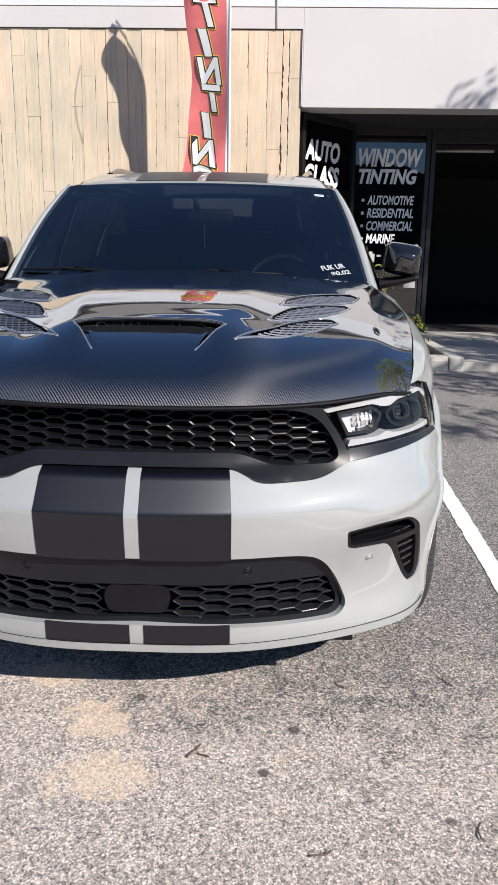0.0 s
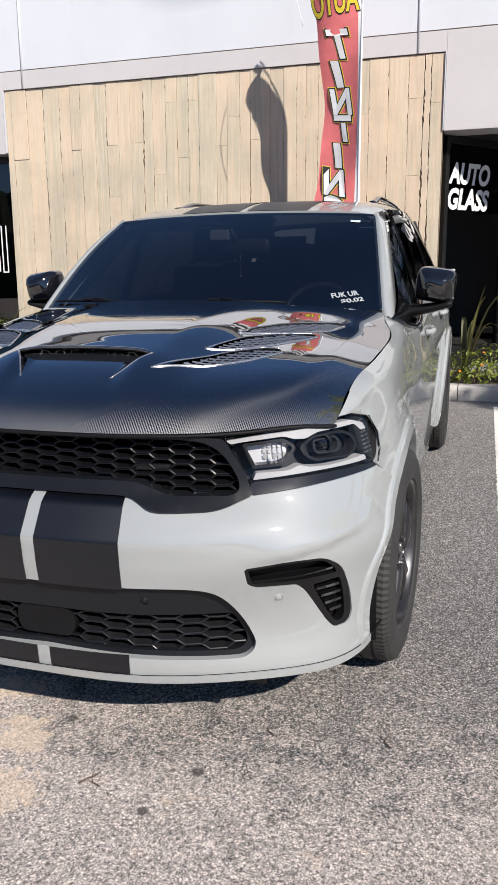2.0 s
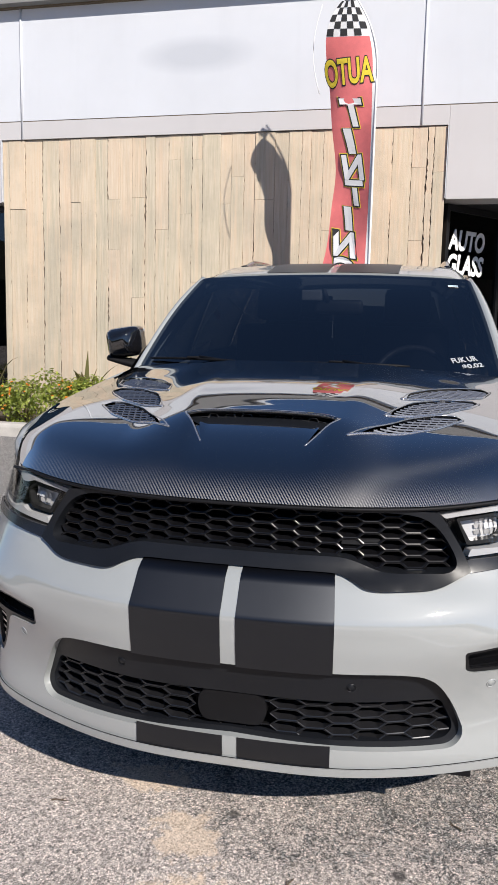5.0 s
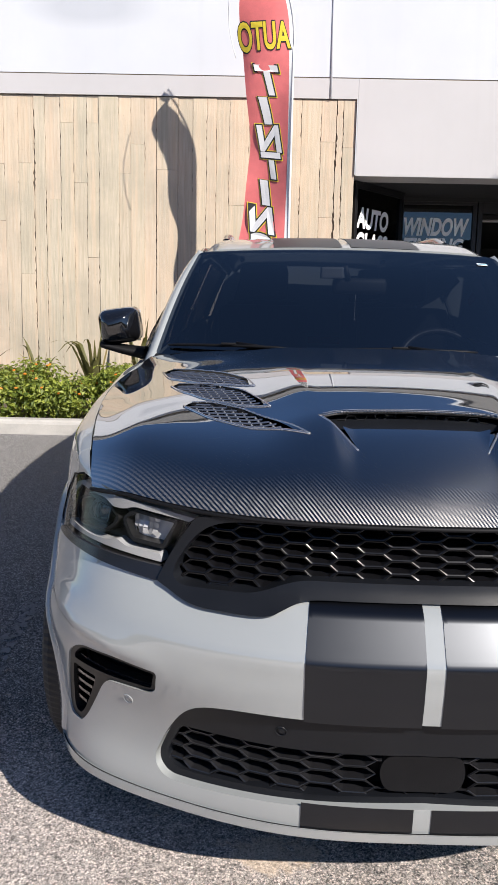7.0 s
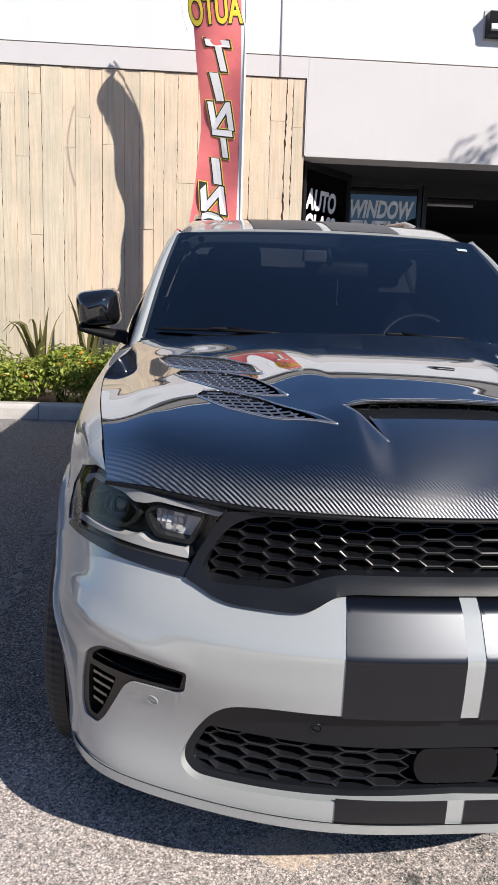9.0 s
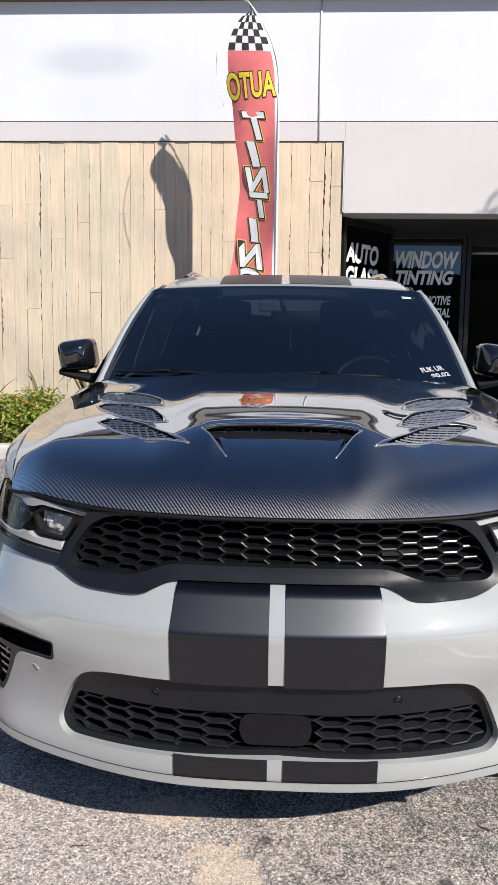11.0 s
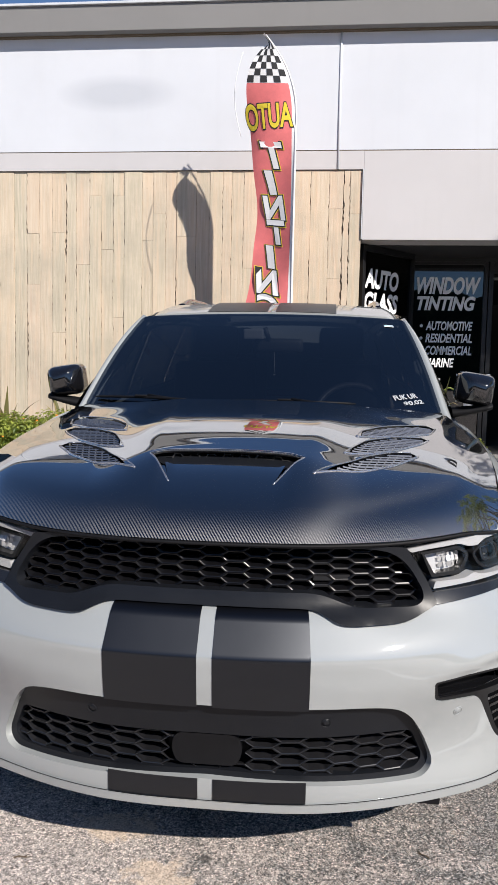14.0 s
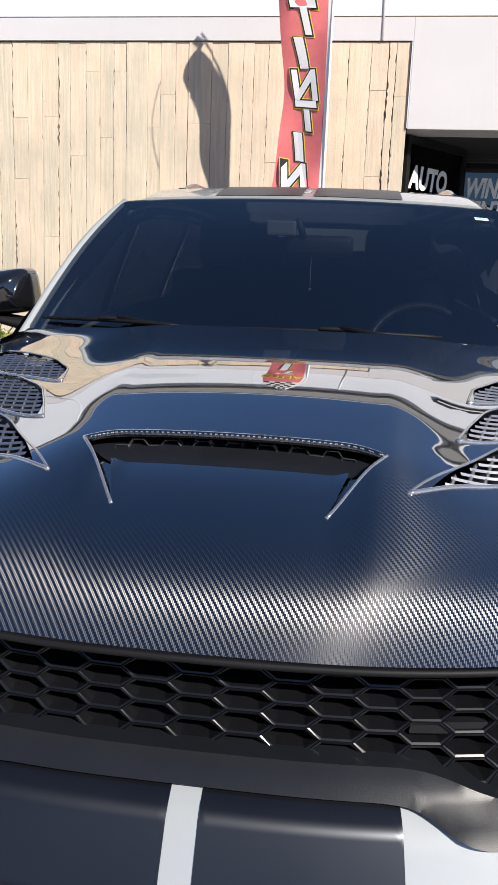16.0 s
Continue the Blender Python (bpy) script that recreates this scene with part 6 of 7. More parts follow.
    part("lamp_seal", bm, MATT_BLACK, lamp, smooth=True)


headlamp(1)
headlamp(-1)

# painted tip of the fender between the lamp, the bonnet corner and the fender edge
for sgn in (1, -1):
    rear = [flank(first_y + 0.002, v) for v in np.linspace(shoulder(first_y), front_edge[0][1], 6)] + [flank(y + 0.004, v) for y, v in front_edge[1:]]
    knots = np.array([nose(hs(x, z), z, -0.003) for x, z in ((0.800, 0.9935), (0.830, 0.9955), (0.8705, 0.9735), (0.8955, 0.92), (0.9055, 0.872), (0.9035, 0.842))])
    run = np.concatenate([[0], np.cumsum(np.linalg.norm(np.diff(knots, axis=0), axis=1))])
    ahead = [np.array([np.interp(t, run, knots[:, k]) for k in range(3)]) for t in np.linspace(0, run[-1], len(rear))]
    rows_f = [[(sgn * p[0], p[1], p[2]) for p in (a + (b - a) * w + np.array((0.002, -0.001, 0.001)) * math.sin(w * math.pi) for a, b in zip(ahead, rear))] for w in np.linspace(0, 1, 6)]
    loft("fender_tip", rows_f, PAINT, car, "pale grey fender tip round the lamp")

# black closing pieces behind the shut lines
for sgn in (1, -1):
    v = [(sgn * 0.78, 0.42, 0.80), (sgn * 0.78, 1.40, 0.80), (sgn * 0.845, 1.40, 1.09), (sgn * 0.845, 0.95, 1.06), (sgn * 0.80, 0.45, 0.93)]
    mesh_object("inner_fender", v, [(0, 1, 2, 3, 4)], MATT_BLACK, car)

# ---- wheels ----


def tyre_profile():
    r, w = 0.388, 0.145
    p = [(-w + 0.02, 0.262), (-w + 0.004, 0.275), (-w - 0.004, 0.31), (-w, 0.345), (-w + 0.012, 0.372), (-w + 0.028, 0.3835)]
    for g in (-0.075, -0.027, 0.027, 0.075):
        p += [(g - 0.0065, r - 0.001 - abs(g) * 0.02), (g - 0.0055, r - 0.009), (g + 0.0055, r - 0.009), (g + 0.0065, r - 0.001 - abs(g) * 0.02)]
    p += [(w - 0.028, 0.3835), (w - 0.012, 0.372), (w, 0.345), (w + 0.004, 0.31), (w - 0.004, 0.275), (w - 0.02, 0.262)]
    return p


def make_wheel():
    """A wheel about x, its outer face to +x."""
    hub = new("wheel")
    bm = bmesh.new()
    lathe(bm, tyre_profile(), 216)
    # cross grooves in the shoulders
    for v in bm.verts:
        r = math.hypot(v.co.y, v.co.z)
        k = round(math.atan2(v.co.z, v.co.y) / math.tau * 216)
        if r > 0.370 and abs(v.co.x) > 0.083 and k % 2 == 0:
            v.co.y *= 1 - 0.0035 / r
            v.co.z *= 1 - 0.0035 / r
    part("tyre", bm, RUBBER, hub, "black road tyre with grooved tread")
    bm = bmesh.new()
    lathe(bm, [(0.122, 0.268), (0.130, 0.272), (0.136, 0.266), (0.128, 0.258), (0.098, 0.248), (0.02, 0.243), (-0.12, 0.245), (-0.132, 0.268), (-0.124, 0.268), (-0.11, 0.255), (0.02, 0.252), (0.10, 0.258)], 72)
    # five split spokes
    for i in range(5):
        a = i / 5 * math.tau + 0.3
        for side in (-1, 1):
            path, rad = [], []
            for t in np.linspace(0, 1, 7):
                r = 0.045 + 0.205 * t
                b = a + side * (0.10 + 0.11 * t)
                path.append((0.105 + 0.012 * math.sin(t * 3.0) - 0.012 * t, r * math.cos(b), r * math.sin(b)))
                rad.append(0.023 - 0.007 * t)
            tube(bm, path, rad, 8, False, 0.8)
    lathe(bm, [(0.118, 0.0001), (0.118, 0.030), (0.110, 0.052), (0.09, 0.070), (0.0, 0.072), (0.0, 0.0001)], 36, None, False)
    rim = part("rim", bm, RIM, hub, "dark grey split-spoke alloy rim", True)
    for i in range(5):
        a = (i + 0.5) / 5 * math.tau + 0.3
        bm = bmesh.new()
        lathe(bm, [(0.10, 0.0001), (0.121, 0.0001), (0.121, 0.008), (0.117, 0.010), (0.10, 0.010)], 8, Matrix.Translation((0, 0.05 * math.cos(a), 0.05 * math.sin(a))), False)
        part("wheel_nut", bm, STEEL, rim)
    bm = bmesh.new()
    lathe(bm, [(0.01, 0.09), (0.03, 0.09), (0.03, 0.19), (0.01, 0.19)], 48)
    part("brake_disc", bm, STEEL, hub, "steel brake disc", True)
    bm = bmesh.new()
    box(bm, 0.0, 0.06, -0.20, -0.11, -0.10, 0.10, 0.02)
    part("brake_caliper", bm, MATT_BLACK, hub, "black brake caliper")
    hub.parent = car
    return hub


first_wheel = make_wheel()
first_wheel.matrix_basis = pose(0.832, ARCH_Y, 0.386, 0, 0, -3)
copy_thing(first_wheel, pose(0.825, REAR_Y, 0.386, 35))
copy_thing(first_wheel, pose(-0.832, ARCH_Y, 0.386, 20, 0, 177))
copy_thing(first_wheel, pose(-0.825, REAR_Y, 0.386, 70, 0, 180))

# ---- door mirrors ----


def door_mirror(sgn):
    hull = []
    for t in np.linspace(0, 1, 11):
        y = MIRROR_Y - 0.075 + 0.155 * t
        grow = math.sin(min(1.0, t * 1.5 + 0.10) * math.pi / 2) ** 0.55
        w, h = 0.086 * grow, 0.074 * grow
        ring = []
        for k in range(28):
            a = k / 28 * math.tau
            ca, sa = math.cos(a), math.sin(a)
            e = 0.42
            x = w * math.copysign(abs(ca) ** e, ca)
            z = h * math.copysign(abs(sa) ** e, sa)
            ring.append((sgn * (MIRROR_X + x + 0.010 * z / h), y, MIRROR_Z + z - 0.012 * (x / w if w else 0)))
        hull.append(ring)
    m = loft("door_mirror", hull, GLOSS_BLACK, car, "gloss black door mirror", True)
    bm = bmesh.new()
    box(bm, -0.078, 0.078, 0.0, 0.006, -0.066, 0.066, 0.002, Matrix.Translation((sgn * MIRROR_X, MIRROR_Y + 0.082, MIRROR_Z)))
    part("mirror_glass", bm, CHROME, m, "mirror glass")
    # base and arm
    arm = []
    for t in np.linspace(0, 1, 10):
        x = 0.835 + (MIRROR_X + 0.075 - 0.835) * t
        z = MIRROR_Z - 0.118 + 0.040 * t ** 1.4
        y = MIRROR_Y + 0.035 - 0.03 * t
        hh, dd = 0.030 - 0.014 * t, 0.055 - 0.012 * t
        arm.append([(sgn * x, y + dd * math.cos(a), z + hh * math.sin(a)) for a in np.linspace(0, math.tau, 15)[:-1]])
    loft("mirror_arm", arm, MATT_BLACK, m, "matt black mirror arm", True)
    cheek = [(sgn * 0.862, MIRROR_Y - 0.13, 1.135), (sgn * 0.868, MIRROR_Y + 0.13, 1.135), (sgn * 0.835, MIRROR_Y + 0.13, 1.25), (sgn * 0.850, MIRROR_Y - 0.02, 1.20)]
    mesh_object("mirror_sail", cheek, [(0, 1, 2, 3)], MATT_BLACK, m)


MIRROR_X, MIRROR_Y, MIRROR_Z = 0.980, 1.79, 1.292
door_mirror(1)
door_mirror(-1)

# door handles
for sgn in (1, -1):
    for y in (2.25, 3.35):
        bm = bmesh.new()
        base = flank(y, 0.93)
        tube(bm, [(sgn * (flank(yy, 1.055)[0] + b), yy, 1.045) for yy, b in ((y - 0.11, 0.004), (y - 0.09, 0.032), (y, 0.040), (y + 0.09, 0.032), (y + 0.11, 0.004))], 0.015, 8)
        part("door_handle", bm, PAINT, car, "pale grey pull handle", True)

# ---- wipers, screen details ----


def wiper(u0, v0, u1, v1, hub_u):
    bm = bmesh.new()
    path = [screen(np.array(u0 + (u1 - u0) * t), np.array(v0 + (v1 - v0) * t), -0.012 - 0.004 * math.sin(t * math.pi)) for t in np.linspace(0, 1, 14)]
    tube(bm, path, [0.003] + [0.006] * 12 + [0.003], 6)
    blade = part("wiper", bm, MATT_BLACK, car, "black windscreen wiper", True)
    bm = bmesh.new()
    c = screen(np.array(hub_u), np.array(v0 + (v1 - v0) * (hub_u - u0) / (u1 - u0)), -0.022)
    box(bm, -0.036, 0.036, -0.007, 0.007, -0.003, 0.006, 0.003, Matrix.Translation(c))
    tube(bm, [Vector(c) + Vector((0.02, 0, 0.004)), Vector(c) + Vector((0.16, -0.015, -0.012)), Vector(c) + Vector((0.30, -0.03, -0.035))], 0.0075, 6)
    part("wiper_arm", bm, MATT_BLACK, blade, "", True)


wiper(-0.93, 0.048, -0.36, 0.036, -0.62)
wiper(-0.20, 0.030, 0.52, 0.036, 0.16)
cowl = [[tuple(screen(np.array(u), np.array(0.0), 0.0) + np.array((0, dy, dz))) for u in np.linspace(-0.985, 0.985, 30)] for dy, dz in ((-0.06, -0.03), (-0.03, -0.006), (0.01, 0.002))]
loft("cowl", cowl, MATT_BLACK, car, "matt black cowl panel")


def on_screen(name, body, u, v, w, h, turn, material, label, bold=0.015, shear=0.0):
    """Letters stuck on the windscreen from (u, v), w by h metres, turned by degrees."""
    p, f = text_mesh(body, 1.0, bold, shear)
    lo, hi = p.min(0), p.max(0)
    p = (p - lo) / (hi - lo) * (w, h)
    c, s = math.cos(radians(turn)), math.sin(radians(turn))
    uu, vv = u + (p[:, 0] * c - p[:, 1] * s) / 0.78, v + (p[:, 0] * s + p[:, 1] * c) / 0.93
    return mesh_object(name, screen(uu, vv, -0.003), f, material, windscreen, label)


STICKER = surface("pale_grey_sticker", (0.34, 0.36, 0.38), 0.5)
on_screen("lettering", "FUK UR", 0.741, 0.083, 0.108, 0.035, 14, STICKER, "white sticker letters", 0.03)
on_screen("lettering", "$0.02", 0.791, 0.041, 0.088, 0.033, 14, STICKER, "white sticker letters", 0.03)
BLUE = surface("pale_blue_label", (0.25, 0.5, 0.62), 0.5)
tag = rounded([(0.815, 0.845), (0.880, 0.845), (0.880, 0.872), (0.815, 0.872)], True, 0.03)
skin("permit_sticker", [tag], lambda u, v, d: screen(u, v, -0.003), LETTER, windscreen, "small white and blue sticker", 0.03)
tag2 = rounded([(0.815, 0.853), (0.880, 0.853), (0.880, 0.862), (0.815, 0.862)], True, 0.03)
skin("sticker_bar", [tag2], lambda u, v, d: screen(u, v, -0.005), BLUE, windscreen, "", 0.03)

GREY_PLASTIC = surface("grey_cabin_plastic", (0.2, 0.2, 0.21), 0.5)
bm = bmesh.new()
box(bm, -0.05, 0.05, -0.02, 0.03, -0.03, 0.02, 0.008, Matrix.Translation((-0.075, 1.975, 1.535)))
part("camera_pod", bm, GREY_PLASTIC, car, "small grey camera pod behind the glass")
bm = bmesh.new()
box(bm, -0.12, 0.12, -0.015, 0.02, -0.035, 0.035, 0.02, Matrix.Translation((0.05, 2.0, 1.475)))
tube(bm, [(0.0, 1.99, 1.50), (-0.02, 1.97, 1.56)], 0.012, 8)
part("rear_view_mirror", bm, CABIN, car, "black rear view mirror", True)
bm = bmesh.new()
tube(bm, [(0.03, 1.97, 1.44), (0.03, 1.965, 1.34)], 0.0016, 5)
bmesh.ops.create_icosphere(bm, subdivisions=1, radius=0.006, matrix=Matrix.Translation((0.03, 1.965, 1.33)))
part("hanging_charm", bm, GREY_PLASTIC, car, "small pale charm on a cord")

# ---- feather banner ----
# red is lightened in colour to stand for sunlight through the cloth
CLOTH_RED = surface("faded_red_banner_cloth", (0.68, 0.165, 0.165), 0.75, 0.0, 0.0, 0.18, 5.0, 300.0, 0.0006)
CLOTH_WHITE = surface("white_banner_cloth", (0.72, 0.72, 0.72), 0.75, 0.0, 0.0, 0.06, 5.0, 300.0, 0.0006)
CLOTH_BLACK = surface("black_banner_print", (0.02, 0.02, 0.022), 0.7)
CLOTH_YELLOW = surface("yellow_banner_print", (0.72, 0.56, 0.04), 0.7)
POLE_X, POLE_Y, BAN_TOP, BAN_LOW = -0.125, 6.5, 5.0, 1.55


def ban_edge(z):
    """Half-way line of the pole: straight, then bowed over at the top."""
    t = np.clip((z - 4.15) / (BAN_TOP - 4.15), 0, 1)
    return 0.36 * t ** 2.2


def ban_at(u, z, lift=0.0):
    """The cloth: u 0 at the pole sleeve, 1 at the free edge."""
    u, z = np.asarray(u, float), np.asarray(z, float)
    t = np.clip((z - 4.1) / (BAN_TOP - 4.1), 0, 1)
    full = 0.545 - 0.05 * np.sin((z - 1.5) * 1.1)
    start = ban_edge(z)
    reach = np.maximum(full * (1 - t ** 2.6) ** 0.5 * (1 - 0.0 * t), start + 0.004)
    w = start + (reach - start) * u
    turn = radians(-6) + 0.42 * np.sin(z * 1.35 + 0.4)
    fold = 0.055 * u * np.sin(z * 2.6 + u * 2.2) + 0.022 * u * np.sin(z * 7.3 + u * 3.0)
    x = POLE_X - w * np.cos(turn) + fold * 0.3 + 0.035 * u * np.sin(z * 2.1 + 0.8)
    y = POLE_Y - w * np.sin(turn) + fold
    nx, ny = np.sin(turn), -np.cos(turn)
    return np.stack([x + nx * lift, y + ny * lift, z + 0.03 * u * np.sin(z * 3.1)], -1)


banner = thing("feather_banner", "red feather banner with white and yellow letters on a pole", "flag")
bm = bmesh.new()
tube(bm, [(POLE_X - float(ban_edge(z)) * 0.95 + 0.006, POLE_Y, z) for z in np.linspace(0.32, 5.0, 60)], [0.017 - 0.010 * t for t in np.linspace(0, 1, 60)], 10)
part("pole", bm, CLOTH_WHITE, banner, "white banner pole", True)


def cloth(name, z0, z1, u0, u1, material, label="", lift=0.0, nz=120, nu=16):
    v = [ban_at(u, z, lift) for z in np.linspace(z0, z1, nz) for u in np.linspace(u0, u1, nu)]
    f = [(j * nu + i, j * nu + i + 1, (j + 1) * nu + i + 1, (j + 1) * nu + i) for j in range(nz - 1) for i in range(nu - 1)]
    return mesh_object(name, v, f, material, banner, label, True)


red_cloth = cloth("cloth", BAN_LOW, 4.50, 0.07, 1.0, CLOTH_RED, "red cloth, paler for sun shining through")
cloth("sleeve", BAN_LOW, 4.97, 0.0, 0.07, CLOTH_WHITE, "white pole sleeve", 0, 120, 4)
cloth("cloth_top", 4.50, 4.99, 0.07, 1.0, CLOTH_WHITE, "white cloth tip with black checks", 0, 30, 16)
for r in range(7):
    for c in range(6):
        if (r + c) % 2:
            z0 = 4.505 + r * 0.066
            cloth("check", z0, z0 + 0.066, 0.07 + c * 0.155, min(1.0, 0.07 + (c + 1) * 0.155), CLOTH_BLACK, "", 0.003, 3, 4)


def ban_letters(body, u0, z0, du, dz, bold, shear, material, lift, turn=0.0):
    """Letters printed on the cloth, reading outwards from the pole."""
    if body == "I":
        n, grow = 9, bold * 0.36
        rows_i = np.linspace(-0.5 * dz - grow * 0.4, 0.5 * dz + grow * 0.4, n)
        p = np.array([(side * (0.030 + grow) + shear * z, z) for z in rows_i for side in (-1, 0, 1)])
        f = [(j * 3 + i, j * 3 + i + 1, j * 3 + i + 4, j * 3 + i + 3) for j in range(n - 1) for i in range(2)]
        return mesh_object("letter", ban_at(u0 + p[:, 0] * du / 0.62, z0 + p[:, 1] + turn * p[:, 0], lift), f, material, red_cloth)
    p, f = text_mesh(body, 1.0, bold, shear)
    base, _ = text_mesh(body, 1.0, 0.0, shear)
    lo, hi = base.min(0), base.max(0)
    mid = (lo + hi) / 2
    size = dz / (hi[1] - lo[1])
    p = (p - mid) * size
    u, z = u0 + p[:, 0] * du / 0.62, z0 + p[:, 1] + turn * p[:, 0]
    return mesh_object("letter", ban_at(u, z, lift), f, material, red_cloth)


for lift, bold, mat_l in ((0.004, 0.06, CLOTH_BLACK), (0.007, 0.025, CLOTH_YELLOW)):
    ban_letters("AUTO", 0.55, 4.18, 0.66, 0.235, bold, 0.1, mat_l, lift)
for i, ch in enumerate("TINTING"):
    z = 3.79 - i * 0.273
    for lift, bold, mat_l in ((0.004, 0.095, CLOTH_YELLOW), (0.007, 0.075, CLOTH_BLACK), (0.010, 0.038, CLOTH_WHITE)):
        ban_letters(ch, 0.53 + 0.06 * math.sin(i * 1.7), z, 1.30, 0.240, bold, 0.2, mat_l, lift, 0.15)
bm = bmesh.new()
tube(bm, [(POLE_X - 0.55 - 0.08 * math.sin(t * 3.1), POLE_Y - 0.2, 4.75 - 0.85 * t) for t in np.linspace(0, 1, 12)], 0.004, 5)
part("loose_cord", bm, CLOTH_WHITE, banner, "thin pale loose cord", True)

# ---- planting ----
LANTANA = leaf_green("lantana_leaf", (0.045, 0.085, 0.010), (0.36, 0.40, 0.07))
STRAP = leaf_green("strap_leaf", (0.02, 0.024, 0.012), (0.20, 0.19, 0.06))
DRY_STRAP = leaf_green("dry_strap_leaf", (0.20, 0.15, 0.06), (0.40, 0.33, 0.14))
PETAL = surface("orange_petal", (0.75, 0.22, 0.02), 0.6)
TWIG = surface("brown_twig", (0.10, 0.07, 0.045), 0.9)
BARK = surface("tree_bark", (0.13, 0.10, 0.075), 0.95, 0.0, 0.0, 0.3, 6.0, 60.0, 0.01)


def leaf_cloud(points, normals, size, rnd, curl=0.25):
    """Small pointed leaves, one a point, folded along the midrib."""
    verts, faces = [], []
    for p, n in zip(points, normals):
        n = Vector(n).normalized()
        a = n.orthogonal().normalized()
        a.rotate(Matrix.Rotation(rnd.uniform(0, math.tau), 3, n))
        b = n.cross(a)
        s = size * rnd.uniform(0.6, 1.3)
        k = len(verts)
        p = Vector(p)
        verts += [p - a * s * 0.5, p - b * s * 0.3 + n * s * curl * 0.5, p + a * s * 0.6 - n * s * 0.1, p + b * s * 0.3 + n * s * curl * 0.5]
        faces += [(k, k + 1, k + 2), (k, k + 2, k + 3)]
    return verts, faces


def shrub(x, y, z, rx, rz, count, rnd, flowers=8, label="low green lantana shrub with small orange flowers"):
    top = thing("shrub", label, "shrub", Matrix.Translation((x, y, z)), "planter shrubs")
    pts, nrm = [], []
    lumps = [(rnd.uniform(-rx, rx) * 0.6, rnd.uniform(-rx, rx) * 0.5, rnd.uniform(0.25, 0.75) * rz, rnd.uniform(0.35, 0.55) * rx) for _ in range(9)]
    for _ in range(count):
        cx, cy, cz, r = rnd.choice(lumps)
        d = Vector((rnd.gauss(0, 1), rnd.gauss(0, 1), rnd.gauss(0.35, 1))).normalized()
        q = Vector((cx, cy, cz)) + d * r * rnd.uniform(0.65, 1.08)
        if q.z < 0.01:
            q.z = rnd.uniform(0.01, 0.1)
        pts.append(q)
        nrm.append(d + Vector((rnd.uniform(-0.7, 0.7), rnd.uniform(-0.7, 0.7), rnd.uniform(-0.1, 0.9))))
    v, f = leaf_cloud(pts, nrm, 0.047, rnd)
    mesh_object("foliage", v, f, LANTANA, top, "small green leaves")
    bm = bmesh.new()
    for _ in range(14):
        cx, cy, cz, r = rnd.choice(lumps)
        tube(bm, [(rnd.uniform(-0.05, 0.05), rnd.uniform(-0.05, 0.05), 0), (cx * 0.5, cy * 0.5, cz * 0.6), (cx, cy, cz + r * 0.8)], [0.006, 0.004, 0.002], 5)
    part("stem", bm, TWIG, top)
    for _ in range(flowers):
        cx, cy, cz, r = rnd.choice(lumps)
        d = Vector((rnd.uniform(-0.6, 0.6), -0.8, rnd.uniform(0.1, 1.0))).normalized()
        bm = bmesh.new()
        bmesh.ops.create_icosphere(bm, subdivisions=1, radius=0.017, matrix=Matrix.Translation(Vector((cx, cy, cz)) + d * r * 1.08) @ Matrix.Diagonal((1, 1, 0.6, 1)))
        for vv in bm.verts:
            vv.co += Vector((rnd.uniform(-1, 1), rnd.uniform(-1, 1), rnd.uniform(-1, 1))) * 0.004
        part("flower", bm, PETAL, top, "orange flower head")
    return top


def strap_plant(x, y, z, height, blades, rnd, dry=0.25, label="clump of long arching strap leaves, part dried"):
    top = thing("strap_plant", label, "plant", Matrix.Translation((x, y, z)), "strap-leaf plants")
    for i in range(blades):
        a = rnd.uniform(0, math.tau)
        h, lean = height * rnd.uniform(0.6, 1.1), rnd.uniform(0.08, 0.5)
        w = rnd.uniform(0.022, 0.042)
        out = Vector((math.cos(a), math.sin(a) * 0.6, 0))
        side = Vector((-math.sin(a), math.cos(a), 0))
        droop = rnd.uniform(0.4, 1.2) if lean > 0.22 else rnd.uniform(0.05, 0.5)
        verts = []
        for t in np.linspace(0, 1, 9):
            c = out * (lean * h * t ** 1.6 + 0.02) + Vector((0, 0, h * (t - droop * max(0, t - 0.6) ** 1.5 * 1.6)))
            ww = w * (math.sin(math.pi * min(0.98, 0.25 + t * 0.75)) + 0.02)
            verts += [c - side * ww, c + out * ww * 0.35, c + side * ww]
        faces = [f for j in range(8) for f in ((j * 3, j * 3 + 1, j * 3 + 4, j * 3 + 3), (j * 3 + 1, j * 3 + 2, j * 3 + 5, j * 3 + 4))]
        mesh_object("blade", verts, faces, DRY_STRAP if rnd.random() < dry else STRAP, top, "", True)
    return top


BED_Z = ground_z(KERB_Y) + 0.08
rnd = random.Random(21)
x = -7.4
while x < -0.9:
    shrub(x + rnd.uniform(-0.05, 0.05), 6.28 + rnd.uniform(-0.08, 0.08), BED_Z, 0.44, 0.55 + rnd.uniform(-0.07, 0.07), 2900 if x > -3.6 else 1200, rnd, 9)
    x += 0.42
for px, py, h, n in ((-2.2, 6.95, 1.12, 14), (-1.72, 7.05, 1.15, 11), (-2.85, 7.05, 0.95, 14), (-3.55, 6.95, 0.9, 12), (-4.9, 7.0, 1.0, 12), (1.02, 6.95, 1.1, 9), (1.55, 7.1, 1.25, 8)):
    strap_plant(px, py, BED_Z, h, n, rnd)
for px, py in ((0.75, 6.35), (1.12, 6.30), (1.48, 6.40), (1.82, 6.35), (0.35, 6.4)):
    shrub(px, py, BED_Z, 0.34, 0.36, 330, rnd, 3, "sparse weedy shrub with a few orange flowers")


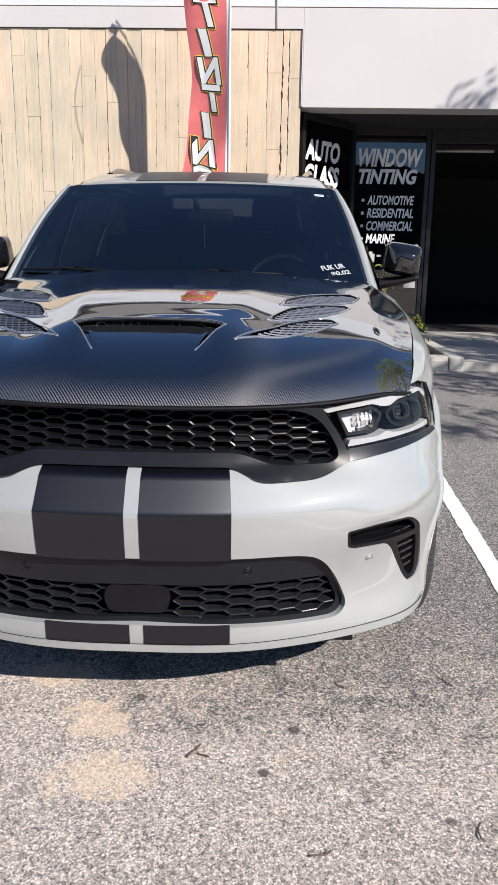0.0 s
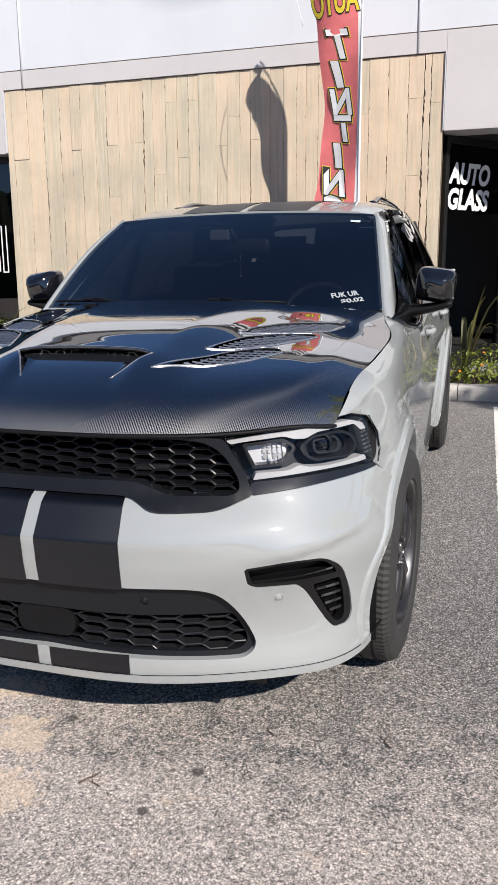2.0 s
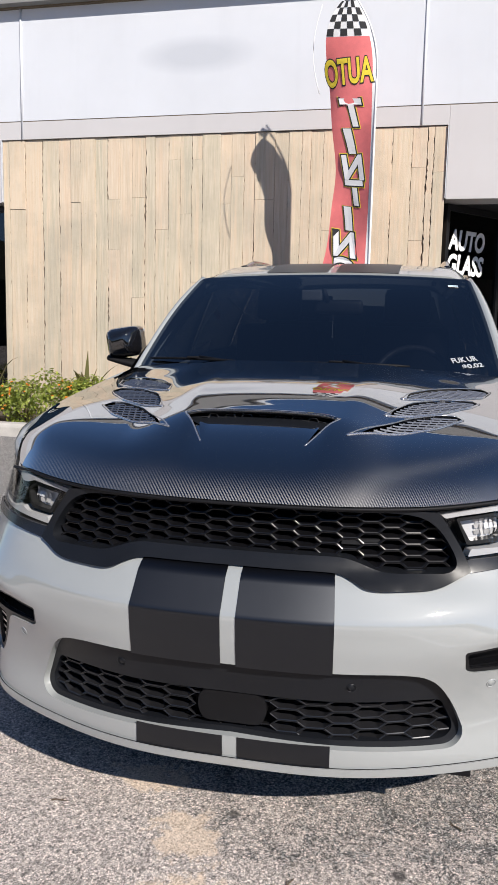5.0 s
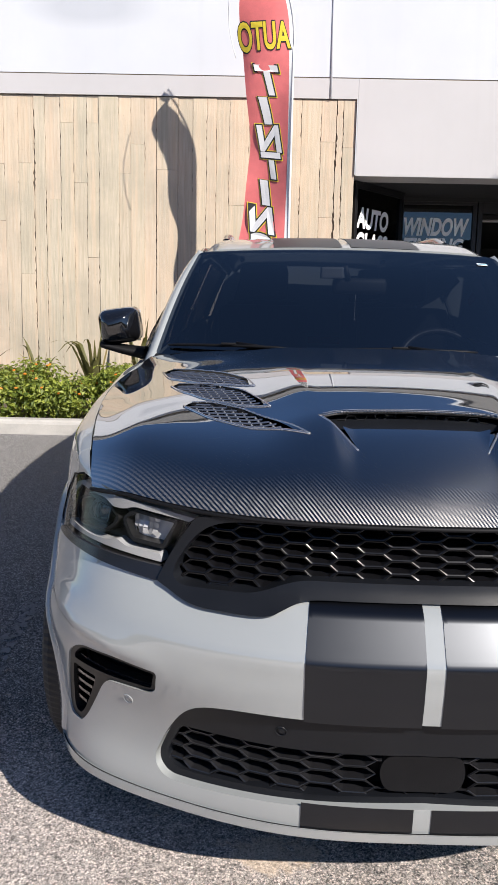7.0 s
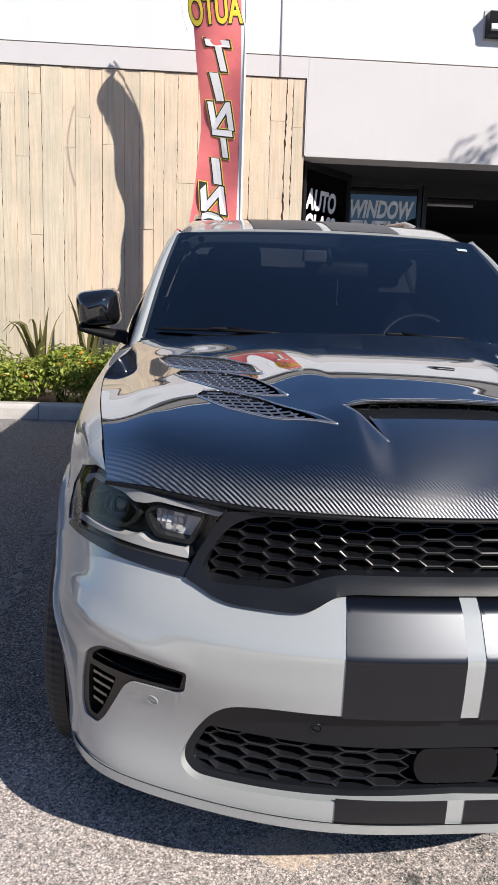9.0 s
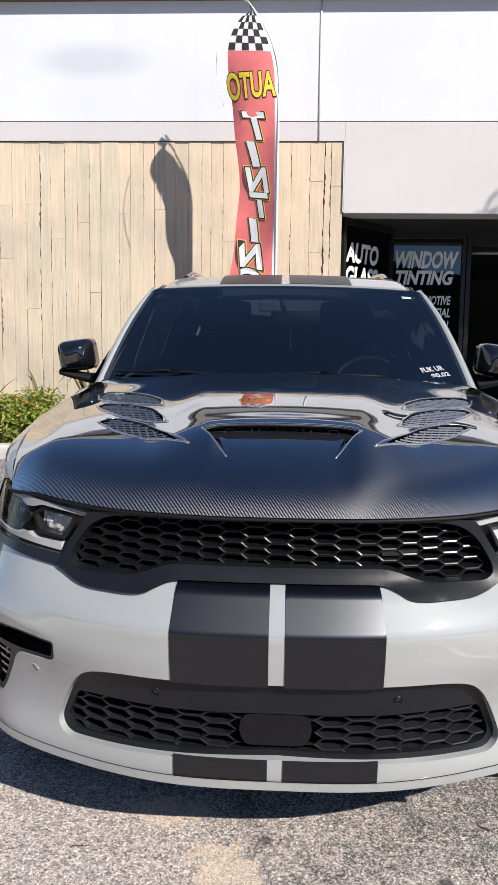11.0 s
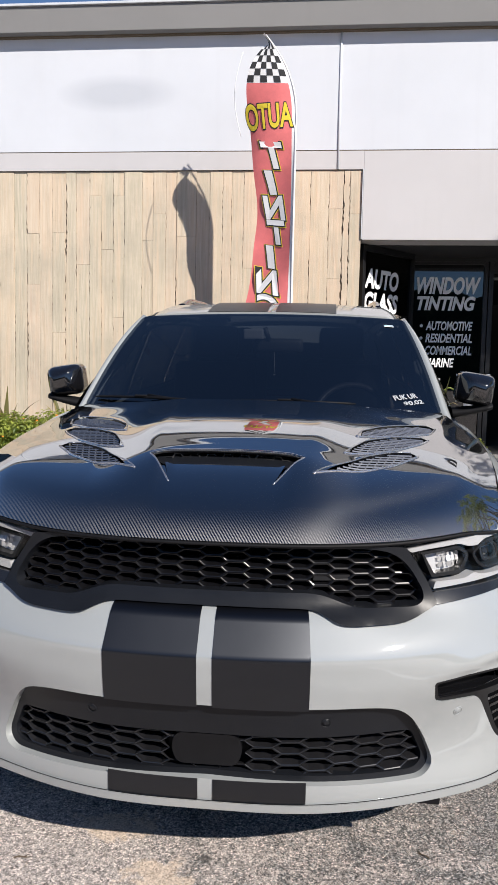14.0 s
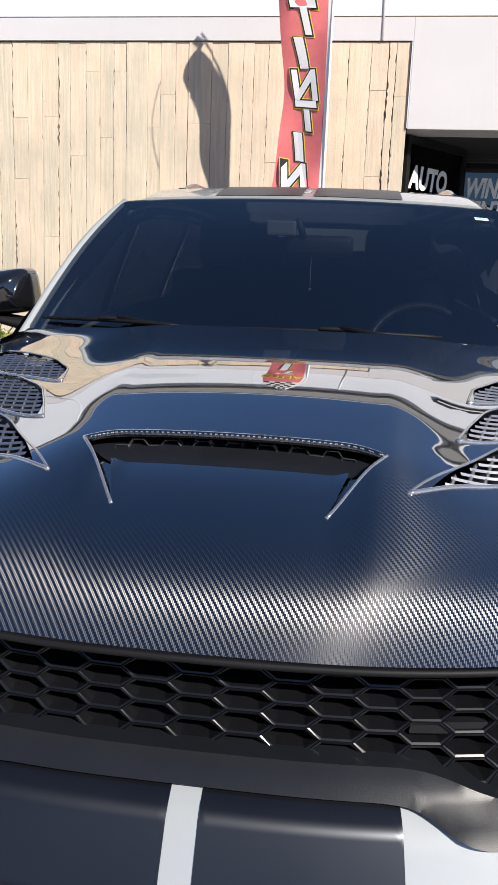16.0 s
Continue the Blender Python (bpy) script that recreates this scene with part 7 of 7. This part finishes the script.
def tree(x, y, height, crown, rnd):
    """A street tree: forked tapering trunk and a loose leafy crown with gaps."""
    z0 = ground_z(y)
    top = thing("tree", "leafy green street tree beside the parking lot", "tree", Matrix.Translation((x, y, z0)))
    bm = bmesh.new()
    fork = height * 0.42
    tube(bm, [(0, 0, -0.1), (0.03, 0.02, fork * 0.5), (0, 0.05, fork)], [0.16, 0.12, 0.10], 10)
    ends = []
    for i in range(9):
        a = i / 9 * math.tau + rnd.uniform(-0.3, 0.3)
        r, h = crown * rnd.uniform(0.45, 0.9), height * rnd.uniform(0.65, 1.0)
        e = Vector((r * math.cos(a), r * math.sin(a), h))
        tube(bm, [(0, 0.05, fork * 0.95), e * 0.45 + Vector((0, 0, fork * 0.45)), e], [0.07, 0.04, 0.012], 6)
        ends.append(e)
    part("trunk", bm, BARK, top, "brown trunk and limbs", True)
    pts, nrm = [], []
    for e in ends:
        for _ in range(7):
            c = e + Vector((rnd.gauss(0, 0.5), rnd.gauss(0, 0.5), rnd.gauss(-0.1, 0.4)))
            r = rnd.uniform(0.22, 0.42)
            for _ in range(70):
                d = Vector((rnd.gauss(0, 1), rnd.gauss(0, 1), rnd.gauss(0, 1))).normalized()
                pts.append(c + d * r * rnd.uniform(0.4, 1.1))
                nrm.append(d + Vector((0, 0, 0.6)))
    v, f = leaf_cloud(pts, nrm, 0.11, rnd)
    mesh_object("crown", v, f, LANTANA, top, "green leaves in loose clumps")


tree(8.5, 3.4, 8.0, 1.9, random.Random(5))
tree(7.3, 1.7, 6.0, 2.1, random.Random(9))


def twig(x, y, length, turn, rnd):
    """A dry twig on the asphalt, bent and forked once."""
    z = ground_z(y) + 0.004
    bm = bmesh.new()
    bend = rnd.uniform(-0.25, 0.25)
    main = [(length * (t - 0.5), bend * length * math.sin(t * 3), 0.002 * math.sin(t * 7)) for t in np.linspace(0, 1, 8)]
    tube(bm, main, [0.0026 - 0.0014 * t for t in np.linspace(0, 1, 8)], 6)
    tube(bm, [main[4], (main[4][0] + 0.25 * length, main[4][1] + 0.22 * length, 0.001)], [0.0016, 0.0008], 5)
    ob = part("twig", bm, TWIG)
    ob.matrix_basis = pose(x, y, z, 0, 0, turn)
    return tagged(ob, "small dry brown twig lying on the asphalt", "twig", "fallen twigs")


rnd = random.Random(17)
for tx, ty, length, turn in ((0.176, -0.063, 0.075, 60), (0.20, -0.075, 0.05, 140), (0.986, 0.325, 0.07, 100), (0.52, -0.42, 0.06, 20), (0.93, -0.33, 0.065, 75), (-0.55, 0.12, 0.05, 10), (0.62, 0.28, 0.045, 130)):
    twig(tx, ty, length, turn, rnd)
